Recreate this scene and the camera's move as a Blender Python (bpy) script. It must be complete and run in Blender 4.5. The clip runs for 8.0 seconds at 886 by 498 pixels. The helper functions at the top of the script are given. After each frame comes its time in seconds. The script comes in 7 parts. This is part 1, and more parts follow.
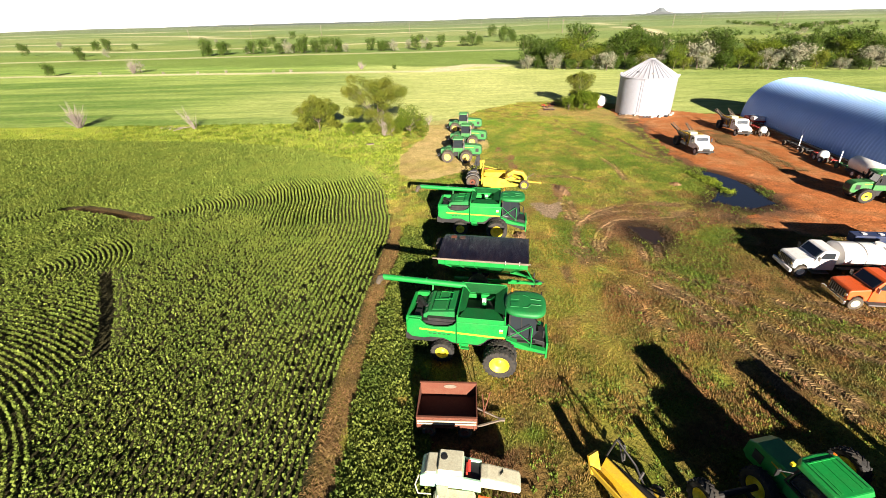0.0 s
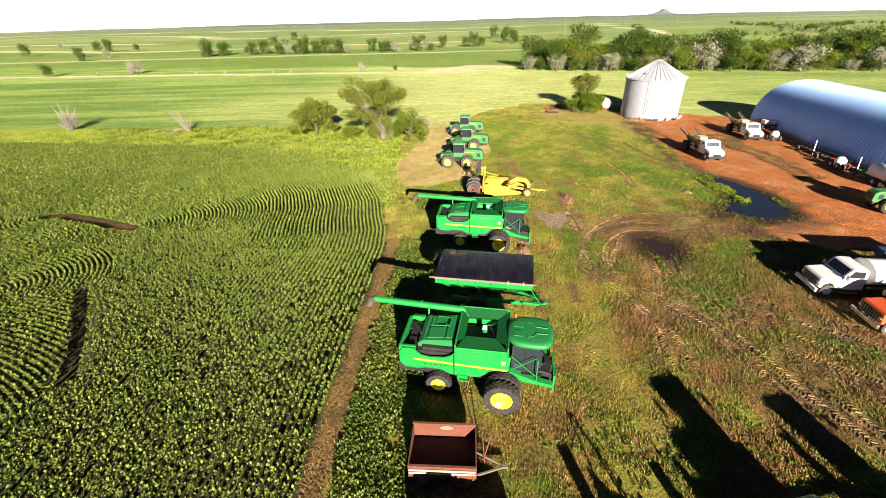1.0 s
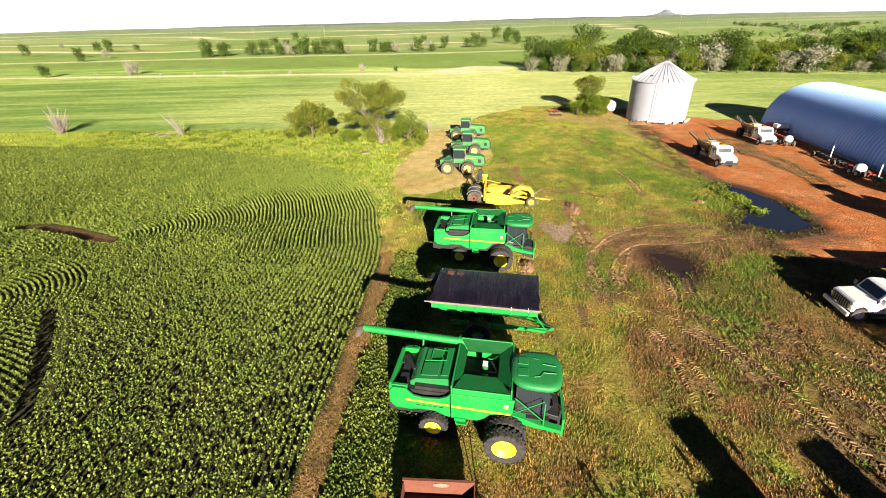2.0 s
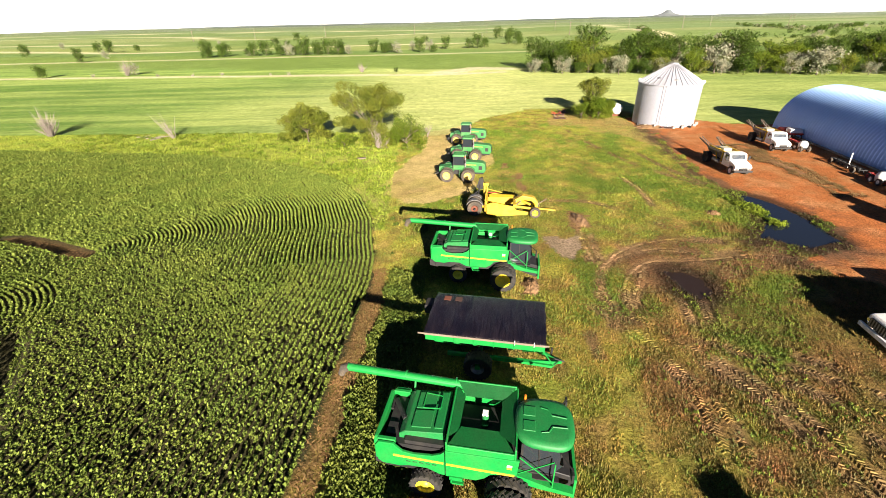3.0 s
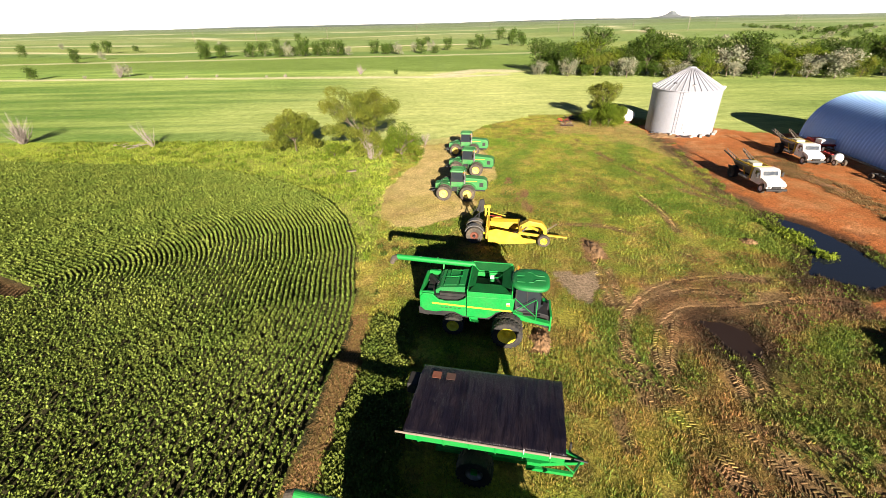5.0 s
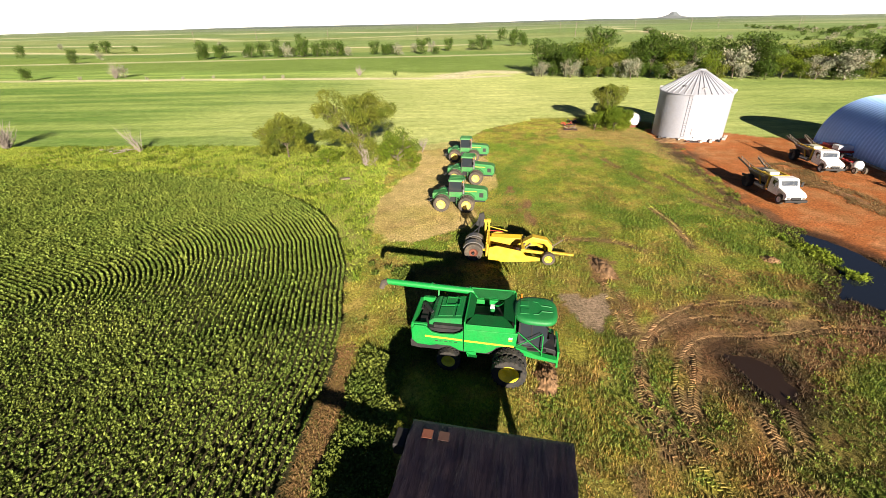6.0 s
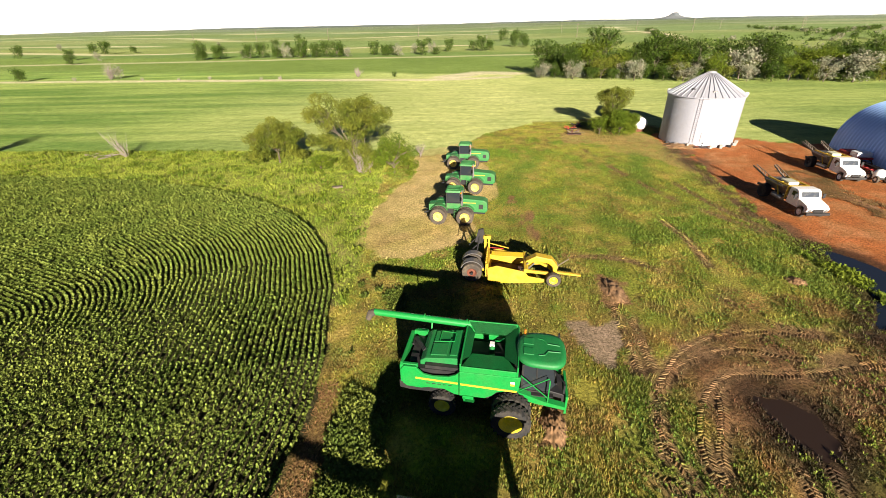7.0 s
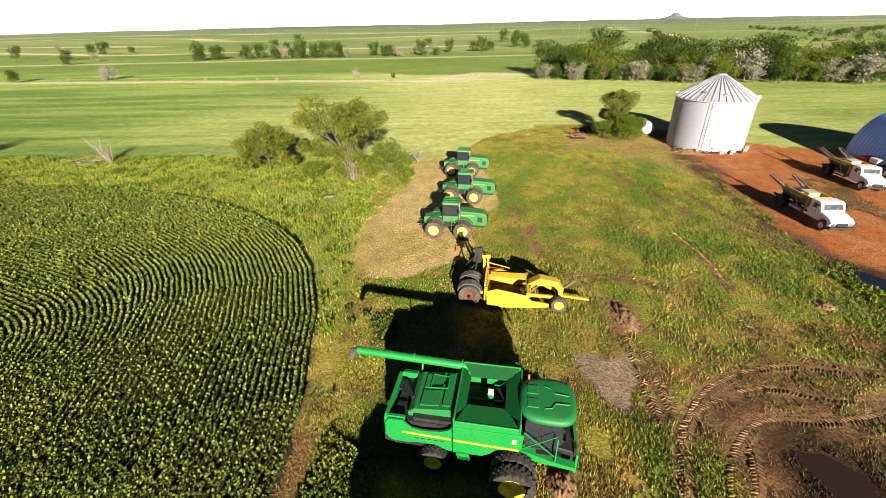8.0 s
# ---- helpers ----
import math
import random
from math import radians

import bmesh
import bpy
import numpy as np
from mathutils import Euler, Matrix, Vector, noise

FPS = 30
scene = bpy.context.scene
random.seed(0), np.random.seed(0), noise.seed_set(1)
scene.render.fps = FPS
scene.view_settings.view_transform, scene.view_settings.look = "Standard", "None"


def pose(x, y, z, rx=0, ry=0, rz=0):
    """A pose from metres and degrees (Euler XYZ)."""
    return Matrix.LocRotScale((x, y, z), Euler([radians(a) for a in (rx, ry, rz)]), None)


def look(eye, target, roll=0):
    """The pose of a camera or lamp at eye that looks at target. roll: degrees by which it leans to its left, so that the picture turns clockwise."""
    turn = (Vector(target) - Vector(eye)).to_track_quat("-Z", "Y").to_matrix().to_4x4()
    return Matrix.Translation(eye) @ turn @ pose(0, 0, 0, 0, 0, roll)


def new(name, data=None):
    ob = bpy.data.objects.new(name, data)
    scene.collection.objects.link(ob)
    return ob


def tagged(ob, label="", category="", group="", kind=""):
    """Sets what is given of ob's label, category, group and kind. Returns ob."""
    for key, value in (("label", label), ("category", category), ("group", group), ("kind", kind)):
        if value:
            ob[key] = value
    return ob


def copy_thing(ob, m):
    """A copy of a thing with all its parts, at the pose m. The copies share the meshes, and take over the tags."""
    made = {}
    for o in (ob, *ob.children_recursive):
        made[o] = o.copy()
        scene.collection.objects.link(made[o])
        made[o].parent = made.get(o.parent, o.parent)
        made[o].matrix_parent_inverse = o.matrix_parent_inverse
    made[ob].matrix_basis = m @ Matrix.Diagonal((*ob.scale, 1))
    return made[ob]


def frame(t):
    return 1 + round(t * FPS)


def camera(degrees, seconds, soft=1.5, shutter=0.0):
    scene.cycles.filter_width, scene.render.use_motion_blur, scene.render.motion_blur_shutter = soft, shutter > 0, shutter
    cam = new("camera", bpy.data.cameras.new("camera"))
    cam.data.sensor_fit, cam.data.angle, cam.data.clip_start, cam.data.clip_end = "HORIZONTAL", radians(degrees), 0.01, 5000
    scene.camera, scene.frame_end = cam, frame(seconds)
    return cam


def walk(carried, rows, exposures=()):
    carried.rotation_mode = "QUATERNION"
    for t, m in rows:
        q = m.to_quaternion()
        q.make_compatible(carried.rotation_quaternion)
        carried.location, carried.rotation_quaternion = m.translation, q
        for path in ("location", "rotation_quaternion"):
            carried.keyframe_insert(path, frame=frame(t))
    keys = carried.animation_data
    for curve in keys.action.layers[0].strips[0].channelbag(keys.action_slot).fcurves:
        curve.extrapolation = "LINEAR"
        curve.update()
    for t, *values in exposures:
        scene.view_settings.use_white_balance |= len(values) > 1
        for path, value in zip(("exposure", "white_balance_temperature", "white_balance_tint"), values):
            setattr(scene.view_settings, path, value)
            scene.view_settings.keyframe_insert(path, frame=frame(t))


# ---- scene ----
# camera and its walk
cam = camera(93.0, 8.0, soft=0.6)
PATH = [
    (0, (0.040, 3.589, 18.502), (0.083, 12.365, 13.709), -1.41),
    (0.5, (0.192, 4.856, 18.460), (0.216, 13.635, 13.672), -1.39),
    (1, (0.347, 6.184, 18.419), (0.352, 14.966, 13.637), -1.37),
    (1.5, (0.504, 7.567, 18.380), (0.492, 16.352, 13.603), -1.36),
    (2, (0.663, 9.000, 18.342), (0.634, 17.788, 13.570), -1.34),
    (2.5, (0.825, 10.477, 18.306), (0.780, 19.268, 13.540), -1.32),
    (3, (0.989, 11.993, 18.272), (0.930, 20.786, 13.510), -1.31),
    (3.5, (1.156, 13.542, 18.239), (1.083, 22.337, 13.482), -1.29),
    (4, (1.326, 15.118, 18.208), (1.239, 23.916, 13.455), -1.28),
    (4.5, (1.498, 16.716, 18.179), (1.400, 25.516, 13.430), -1.26),
    (5, (1.674, 18.331, 18.151), (1.564, 27.133, 13.406), -1.24),
    (5.5, (1.852, 19.957, 18.124), (1.732, 28.761, 13.384), -1.23),
    (6, (2.034, 21.587, 18.100), (1.904, 30.394, 13.363), -1.21),
    (6.5, (2.219, 23.218, 18.077), (2.080, 32.026, 13.344), -1.20),
    (7, (2.407, 24.843, 18.055), (2.260, 33.653, 13.326), -1.18),
    (7.5, (2.599, 26.457, 18.036), (2.445, 35.268, 13.309), -1.16),
    (8, (2.794, 28.053, 18.018), (2.634, 36.866, 13.294), -1.15),
]
walk(cam, [(t, look(eye, target, roll)) for t, eye, target, roll in PATH], exposures=[(0.0, 1.90), (3.0, 1.97), (4.5, 1.87), (6.0, 1.72), (8.0, 1.62)])

# world and sun
SUN_EL, SUN_AZ = 17.6, 171.0  # degrees; azimuth clockwise from +y
world = bpy.data.worlds.new("world")
scene.world = world
world.use_nodes = True
wn = world.node_tree.nodes
wl = world.node_tree.links
sky = wn.new("ShaderNodeTexSky")
sky.sky_type = "NISHITA"
sky.sun_disc = False
sky.sun_elevation = radians(SUN_EL)
sky.sun_rotation = radians(SUN_AZ)
sky.dust_density = 0.0
sky.air_density = 0.12
wl.new(sky.outputs[0], wn["Background"].inputs[0])
wn["Background"].inputs[1].default_value = 0.05
sun = new("sun", bpy.data.lights.new("sun", "SUN"))
sun.data.energy = 5.0
sun.data.angle = radians(0.5)
sun.data.color = (1.0, 0.88, 0.74)
az, el = radians(SUN_AZ), radians(SUN_EL)
sun_from = Vector((math.sin(az) * math.cos(el), math.cos(az) * math.cos(el), math.sin(el)))
sun.matrix_basis = look(sun_from * 100, (0, 0, 0))

# ---- building helpers ----
def thing(name, m, label, category, group=""):
    ob = new(name)
    ob.empty_display_size = 0.3
    ob.matrix_basis = m
    return tagged(ob, label, category, group)


def part(name, bm, material, parent=None, label="", smooth=False, kind="", category=""):
    me = bpy.data.meshes.new(name)
    if smooth:
        for f in bm.faces:
            f.smooth = True
    bm.to_mesh(me)
    bm.free()
    me.materials.append(material)
    ob = new(name, me)
    ob.parent = parent
    return tagged(ob, label, category, "", kind)


def shared(name, src, parent, m):
    ob = new(name, src.data)
    ob.parent = parent
    ob.matrix_basis = m
    for c in src.children:
        shared(c.name.split(".")[0], c, ob, c.matrix_basis.copy())
    return ob


def box(bm, x0, x1, y0, y1, z0, z1, m=None):
    r = bmesh.ops.create_cube(bm, size=1.0)
    mm = Matrix.Translation(((x0 + x1) / 2, (y0 + y1) / 2, (z0 + z1) / 2)) @ Matrix.Diagonal((x1 - x0, y1 - y0, z1 - z0, 1))
    if m is not None:
        mm = m @ mm
    bmesh.ops.transform(bm, matrix=mm, verts=r["verts"])
    return r["verts"]


def rod(bm, p0, p1, r0, r1=None, seg=10, caps=True):
    p0, p1 = Vector(p0), Vector(p1)
    d = p1 - p0
    r = bmesh.ops.create_cone(bm, cap_ends=caps, segments=seg, radius1=r0, radius2=r0 if r1 is None else r1, depth=d.length)
    q = Vector((0, 0, 1)).rotation_difference(d).to_matrix().to_4x4()
    bmesh.ops.transform(bm, matrix=Matrix.Translation((p0 + p1) / 2) @ q, verts=r["verts"])
    return r["verts"]


def beam(bm, p0, p1, w, h):
    p0, p1 = Vector(p0), Vector(p1)
    d = p1 - p0
    q = d.to_track_quat("X", "Z").to_matrix().to_4x4()
    box(bm, -d.length / 2, d.length / 2, -w / 2, w / 2, -h / 2, h / 2, Matrix.Translation((p0 + p1) / 2) @ q)


def prism(bm, outline, y0, y1, axis="y", shrink=0.0):
    """A flat outline of (a, b) pushed from y0 to y1 along an axis; shrink draws the far end in."""
    ca = sum(p[0] for p in outline) / len(outline)
    cb = sum(p[1] for p in outline) / len(outline)

    def at(a, b, c):
        return {"y": (a, c, b), "x": (c, a, b), "z": (a, b, c)}[axis]

    v0 = [bm.verts.new(at(a, b, y0)) for a, b in outline]
    v1 = [bm.verts.new(at(a + (ca - a) * shrink, b + (cb - b) * shrink, y1)) for a, b in outline]
    n = len(outline)
    fs = [bm.faces.new(v0), bm.faces.new(v1[::-1])]
    fs += [bm.faces.new((v0[k], v1[k], v1[(k + 1) % n], v0[(k + 1) % n])[::-1]) for k in range(n)]
    bmesh.ops.recalc_face_normals(bm, faces=fs)
    return v0 + v1


def lathe(bm, profile, seg=32, axis="z"):
    """profile: (radius, height) pairs turned round an axis."""
    rings = []
    for k in range(seg):
        a = 2 * math.pi * k / seg
        c, s = math.cos(a), math.sin(a)
        ring = []
        for r, h in profile:
            ring.append(bm.verts.new((r * c, r * s, h) if axis == "z" else (r * c, h, r * s)))
        rings.append(ring)
    fs = []
    for k in range(seg):
        a, b = rings[k], rings[(k + 1) % seg]
        for j in range(len(profile) - 1):
            fs.append(bm.faces.new((a[j], b[j], b[j + 1], a[j + 1])))
    bmesh.ops.recalc_face_normals(bm, faces=fs)
    return fs


def bevel(bm, w=0.02, seg=1):
    edges = [e for e in bm.edges if len(e.link_faces) == 2 and e.calc_face_angle(0) > 0.5]
    bmesh.ops.bevel(bm, geom=edges, offset=w, segments=seg, affect="EDGES", profile=0.6, clamp_overlap=True)


# ---- materials ----
def nodes_of(name):
    m = bpy.data.materials.new(name)
    m.use_nodes = True
    return m, m.node_tree.nodes, m.node_tree.links, m.node_tree.nodes["Principled BSDF"]


def noise_node(n, l, scale, detail=4, src=None, rough=0.55):
    t = n.new("ShaderNodeTexNoise")
    t.inputs["Scale"].default_value = scale
    t.inputs["Detail"].default_value = detail
    t.inputs["Roughness"].default_value = rough
    if src:
        l.new(src, t.inputs["Vector"])
    return t


def ramp(n, l, src, stops):
    r = n.new("ShaderNodeValToRGB")
    e = r.color_ramp.elements
    while len(e) < len(stops):
        e.new(0.5)
    for k, (p, c) in enumerate(stops):
        e[k].position = p
        e[k].color = (*c, 1) if len(c) == 3 else c
    l.new(src, r.inputs[0])
    return r


def mixed(n, l, fac, a, b, mode="MIX"):
    m = n.new("ShaderNodeMix")
    m.data_type = "RGBA"
    m.blend_type = mode
    for s, v in ((m.inputs[0], fac), (m.inputs[6], a), (m.inputs[7], b)):
        if isinstance(v, (int, float)):
            s.default_value = v
        elif isinstance(v, tuple):
            s.default_value = (*v, 1)
        else:
            l.new(v, s)
    return m.outputs[2]


def bumped(n, l, bsdf, src, strength, dist):
    b = n.new("ShaderNodeBump")
    b.inputs["Strength"].default_value = strength
    b.inputs["Distance"].default_value = dist
    l.new(src, b.inputs["Height"])
    l.new(b.outputs[0], bsdf.inputs["Normal"])


def plain(name, colour, rough=0.5, metal=0.0, dirt=(0.25, 0.2, 0.13), amount=0.35, scale=1.2, fine=14.0, bump=0.0, coat=0.0, world=False):
    """A painted, worn or dusty surface: base colour, dirt in patches and fine grain."""
    m, n, l, b = nodes_of(name)
    tc = n.new("ShaderNodeTexCoord")
    big = noise_node(n, l, scale, 5, tc.outputs["Object"], 0.65)
    small = noise_node(n, l, fine, 3, tc.outputs["Object"])
    patch = ramp(n, l, big.outputs[0], [(0.42, (0, 0, 0)), (0.75, (1, 1, 1))])
    grain = ramp(n, l, small.outputs[0], [(0.3, (0.82, 0.82, 0.82)), (0.7, (1.1, 1.1, 1.1))])
    mul = n.new("ShaderNodeMath")
    mul.operation = "MULTIPLY"
    mul.inputs[1].default_value = amount
    l.new(patch.outputs[0], mul.inputs[0])
    c = mixed(n, l, mul.outputs[0], colour, dirt)
    c = mixed(n, l, 1.0, c, grain.outputs[0], "MULTIPLY")
    l.new(c, b.inputs["Base Color"])
    b.inputs["Metallic"].default_value = metal
    rr = n.new("ShaderNodeMapRange")
    rr.inputs["To Min"].default_value = max(0.05, rough - 0.1)
    rr.inputs["To Max"].default_value = min(1.0, rough + 0.2)
    l.new(big.outputs[0], rr.inputs["Value"])
    l.new(rr.outputs[0], b.inputs["Roughness"])
    b.inputs["Coat Weight"].default_value = coat
    if bump:
        bumped(n, l, b, small.outputs[0], bump, 0.02)
    return m


GREEN = plain("green_paint", (0.006, 0.22, 0.038), 0.38, dirt=(0.043, 0.158, 0.036), amount=0.3, coat=0.25)
GREEN_DULL = plain("green_panel", (0.006, 0.16, 0.034), 0.55, dirt=(0.036, 0.115, 0.036), amount=0.35)
RIM_DUSTY = plain("dusty_rim", (0.532, 0.41, 0.091), 0.6, dirt=(0.36, 0.288, 0.13), amount=0.5)
GREEN_TRACTOR = plain("tractor_green", (0.023, 0.167, 0.038), 0.5, dirt=(0.144, 0.158, 0.072), amount=0.5)
YELLOW = plain("yellow_paint", (0.517, 0.342, 0.015), 0.5, dirt=(0.216, 0.144, 0.058), amount=0.55, scale=1.8)
YELLOW_RIM = plain("yellow_rim", (0.85, 0.68, 0.02), 0.45, dirt=(0.5, 0.4, 0.1), amount=0.25)
RUBBER = plain("rubber", (0.014, 0.014, 0.014), 0.8, dirt=(0.072, 0.058, 0.04), amount=0.7, scale=2.5)
RUBBER_DUSTY = plain("dusty_rubber", (0.046, 0.038, 0.03), 0.9, dirt=(0.158, 0.122, 0.079), amount=0.8, scale=2.0)
BLACK = plain("black_steel", (0.009, 0.009, 0.01), 0.6, dirt=(0.043, 0.036, 0.029), amount=0.5)
STEEL = plain("bare_steel", (0.266, 0.258, 0.251), 0.45, 0.8, dirt=(0.18, 0.13, 0.086), amount=0.4)
GALV = plain("galvanised", (0.37, 0.38, 0.43), 0.62, 0.3, dirt=(0.33, 0.31, 0.29), amount=0.5, scale=0.5)
# bare sheet metal; the blue sky it mirrors is put into both colours
ROOF_SKY_TINT = plain("roof_sheet", (0.36, 0.58, 0.99), 0.42, 0.1, dirt=(0.48, 0.66, 0.98), amount=0.5, scale=0.3)
WHITE = plain("white_paint", (0.80, 0.79, 0.77), 0.4, dirt=(0.5, 0.42, 0.33), amount=0.3, coat=0.2)
CREAM = plain("cream_paint", (0.50, 0.49, 0.36), 0.55, dirt=(0.34, 0.27, 0.17), amount=0.5, scale=2.0)
MINT = plain("mint_paint", (0.27, 0.46, 0.34), 0.5, dirt=(0.32, 0.28, 0.2), amount=0.45, scale=2.0)
RUST = plain("rusty_steel", (0.13, 0.036, 0.018), 0.8, dirt=(0.16, 0.075, 0.045), amount=0.5, scale=2.2, bump=0.3)
RUST_DARK = plain("dark_rust", (0.053, 0.023, 0.017), 0.85, dirt=(0.086, 0.05, 0.036), amount=0.6, scale=2.2)
ORANGE = plain("orange_paint", (0.60, 0.085, 0.012), 0.45, dirt=(0.35, 0.15, 0.07), amount=0.3)
RED = plain("red_paint", (0.38, 0.023, 0.015), 0.5, dirt=(0.216, 0.086, 0.058), amount=0.4)
BLUE = plain("dark_blue_paint", (0.015, 0.03, 0.091), 0.45, dirt=(0.144, 0.122, 0.101), amount=0.4)
CHROME = plain("chrome", (0.7, 0.7, 0.7), 0.2, 0.95, amount=0.15)
TARP, _n, _l, _b = nodes_of("dark_tarp")
_tc = _n.new("ShaderNodeTexCoord")
_mp = _n.new("ShaderNodeMapping")
_mp.inputs["Scale"].default_value = (5.5, 0.8, 1.0)
_l.new(_tc.outputs["Object"], _mp.inputs["Vector"])
_folds = noise_node(_n, _l, 1.6, 6, _mp.outputs[0], 0.7)
_dust = noise_node(_n, _l, 1.3, 5, _tc.outputs["Object"], 0.65)
_l.new(ramp(_n, _l, _dust.outputs[0], [(0.4, (0.006, 0.0045, 0.009)), (0.75, (0.022, 0.015, 0.018))]).outputs[0], _b.inputs["Base Color"])
_b.inputs["Roughness"].default_value = 0.34
bumped(_n, _l, _b, _folds.outputs[0], 0.9, 0.12)
WOOD = plain("grey_wood", (0.19, 0.152, 0.114), 0.85, dirt=(0.086, 0.065, 0.05), amount=0.6)
CONCRETE = plain("concrete", (0.304, 0.281, 0.251), 0.85, dirt=(0.216, 0.144, 0.101), amount=0.6)
POLY = plain("white_plastic", (0.75, 0.75, 0.72), 0.5, dirt=(0.5, 0.45, 0.38), amount=0.3)
GLASS, _n, _l, _b = nodes_of("dark_glass")
_b.inputs["Base Color"].default_value = (0.02, 0.025, 0.03, 1)
_b.inputs["Roughness"].default_value = 0.06
_b.inputs["Specular IOR Level"].default_value = 0.7
# windscreen glass with the sky's reflection painted in as a greyer, patchy colour
GLASS_SKYLIT = plain("dusty_glass", (0.05, 0.06, 0.075), 0.15, dirt=(0.25, 0.24, 0.22), amount=0.5, scale=2.0)
AMBER = plain("amber_lens", (0.608, 0.167, 0.015), 0.25, amount=0.05)

# ---- ground ----
rng = np.random.default_rng(7)


def value_noise(x, y, size, seed):
    g = np.random.default_rng(seed).random((64, 64))
    u, v = np.asarray(x) / size, np.asarray(y) / size
    i, j = np.floor(u).astype(int), np.floor(v).astype(int)
    a, b = u - i, v - j
    a, b = a * a * (3 - 2 * a), b * b * (3 - 2 * b)
    i0, i1, j0, j1 = i % 64, (i + 1) % 64, j % 64, (j + 1) % 64
    return (g[i0, j0] * (1 - a) + g[i1, j0] * a) * (1 - b) + (g[i0, j1] * (1 - a) + g[i1, j1] * a) * b


def fractal(x, y, size, seed, octaves=3):
    out, w, tot = 0, 1.0, 0
    for k in range(octaves):
        out = out + w * value_noise(x, y, size / 2**k, seed + k)
        tot += w
        w *= 0.55
    return out / tot


def inside(x, y, poly):
    c = np.zeros(np.shape(x), bool)
    n = len(poly)
    for k in range(n):
        (x0, y0), (x1, y1) = poly[k], poly[(k + 1) % n]
        c ^= ((y0 > y) != (y1 > y)) & (x < (x1 - x0) * (y - y0) / (y1 - y0 + 1e-12) + x0)
    return c


def near_line(x, y, line):
    """Distance to a polyline and the nearest point on it."""
    best = np.full(np.shape(x), 1e9)
    bx, by = np.zeros(np.shape(x)), np.zeros(np.shape(x))
    for (x0, y0), (x1, y1) in zip(line, line[1:]):
        dx, dy = x1 - x0, y1 - y0
        s = np.clip(((x - x0) * dx + (y - y0) * dy) / (dx * dx + dy * dy), 0, 1)
        px, py = x0 + s * dx, y0 + s * dy
        d = np.hypot(x - px, y - py)
        m = d < best
        best, bx, by = np.where(m, d, best), np.where(m, px, bx), np.where(m, py, by)
    return best, bx, by


def step(a, b, v):
    s = np.clip((v - a) / (b - a), 0, 1)
    return s * s * (3 - 2 * s)


CROP_EDGE = [(-6.4, -30), (-6.4, 15), (-6.2, 21), (-5.8, 28), (-5.4, 33), (-4.9, 40), (-5.1, 44), (-5.8, 47.3), (-6.5, 51.8),
             (-8.6, 58), (-11, 62.2), (-13.9, 65.8), (-18, 69.3), (-22.4, 72.3), (-30, 75.6), (-39.7, 78.3), (-54.8, 80.5), (-84, 85), (-160, 92)]
CROP_AREA = CROP_EDGE + [(-220, 92), (-220, -30)]
DITCH = [(-28.3, 34.2), (-26.0, 31.0), (-23.6, 27.4), (-22.0, 24.6)]
DITCH_ARM = [(-33.0, 45.6), (-30.6, 40.0), (-28.3, 34.2), (-33, 32.4), (-36.5, 33.2), (-43, 34.4)]
BARE = [(-42.8, 48.9), (-41, 49.0), (-37, 47.6), (-31.6, 45.3)]
RED_AREA = [(38.5, 101), (38.2, 92), (37.8, 83), (35.5, 70), (34.6, 62), (35.5, 56), (39, 50), (36, 44.5), (31, 42.5), (36, 38), (46, 36), (80, 28), (80, 93), (60, 92), (53, 96), (48, 103)]
BROWN_AREA = [(11, 25), (13, 30), (15, 37), (17, 44), (21, 49), (28, 50), (34, 47), (46, 38), (60, 25), (45, 5), (26, 5), (20, 17), (14, 21)]
PALE_AREA = [(-3.5, 57), (-5.5, 61), (-6.5, 65), (-5, 72), (-2, 80), (-2, 92), (6, 96), (8, 84), (7.5, 70), (4, 62), (0, 57)]
PUDDLES = [([(35.0, 57.6), (36.6, 55.9), (37.3, 53.2), (37.5, 50.3), (37.0, 47.3), (36.9, 45.6), (32.9, 44.7), (31.0, 46.6), (29.4, 46.2), (31.6, 48.0), (32.8, 49.6), (34.1, 52.7)], 0.0),
           ([(18.8, 41.2), (20.2, 41.0), (21.3, 40.1), (21.0, 38.3), (19.8, 37.4), (18.9, 38.2)], 0.0)]
BORDERS = [([(-400, 298), (-270, 301), (-157, 304), (-79, 310), (0, 308), (60, 315)], 3.5), ([(-600, 540), (-430, 470), (-340, 434), (-270, 399), (-222, 398), (-173, 412), (-90, 440), (20, 450)], 5.0),
           ([(-1200, 930), (-926, 990), (-849, 1080), (-737, 1088), (-488, 936), (-311, 703), (-216, 695), (-3, 846), (120, 850)], 10.0), ([(-320, 212), (-181, 206.6), (-107, 201), (-41, 194), (1, 189), (24, 193)], 2.2),
           ([(-1400, 1500), (-787, 1364), (-330, 1234), (-4, 1109), (200, 1100)], 14.0), ([(-900, 700), (-640, 640), (-420, 600), (-330, 560)], 7.0), ([(200, 424), (231, 511), (396, 1183)], 6.0), ([(2, 196), (16, 210), (28, 205)], 4.0)]
WHEAT_EDGE = [(-400, 92), (-60, 92), (-14, 90), (-6, 88), (2, 93), (9, 104), (20, 113), (34, 116), (44, 106), (52, 96), (62, 91), (90, 80), (400, 60), (400, -400), (-400, -400)]
BANK = [(21, 95), (24, 104), (30, 106), (38, 101), (39, 90), (36, 78), (34, 84), (28, 93)]
MUD = [(10.2, 47.6), (11.5, 47.9), (12.3, 47.1), (13.8, 48.1), (13.3, 45.5), (12.1, 43.4), (11.3, 43.6), (10.9, 45.1), (10.4, 45.6)]
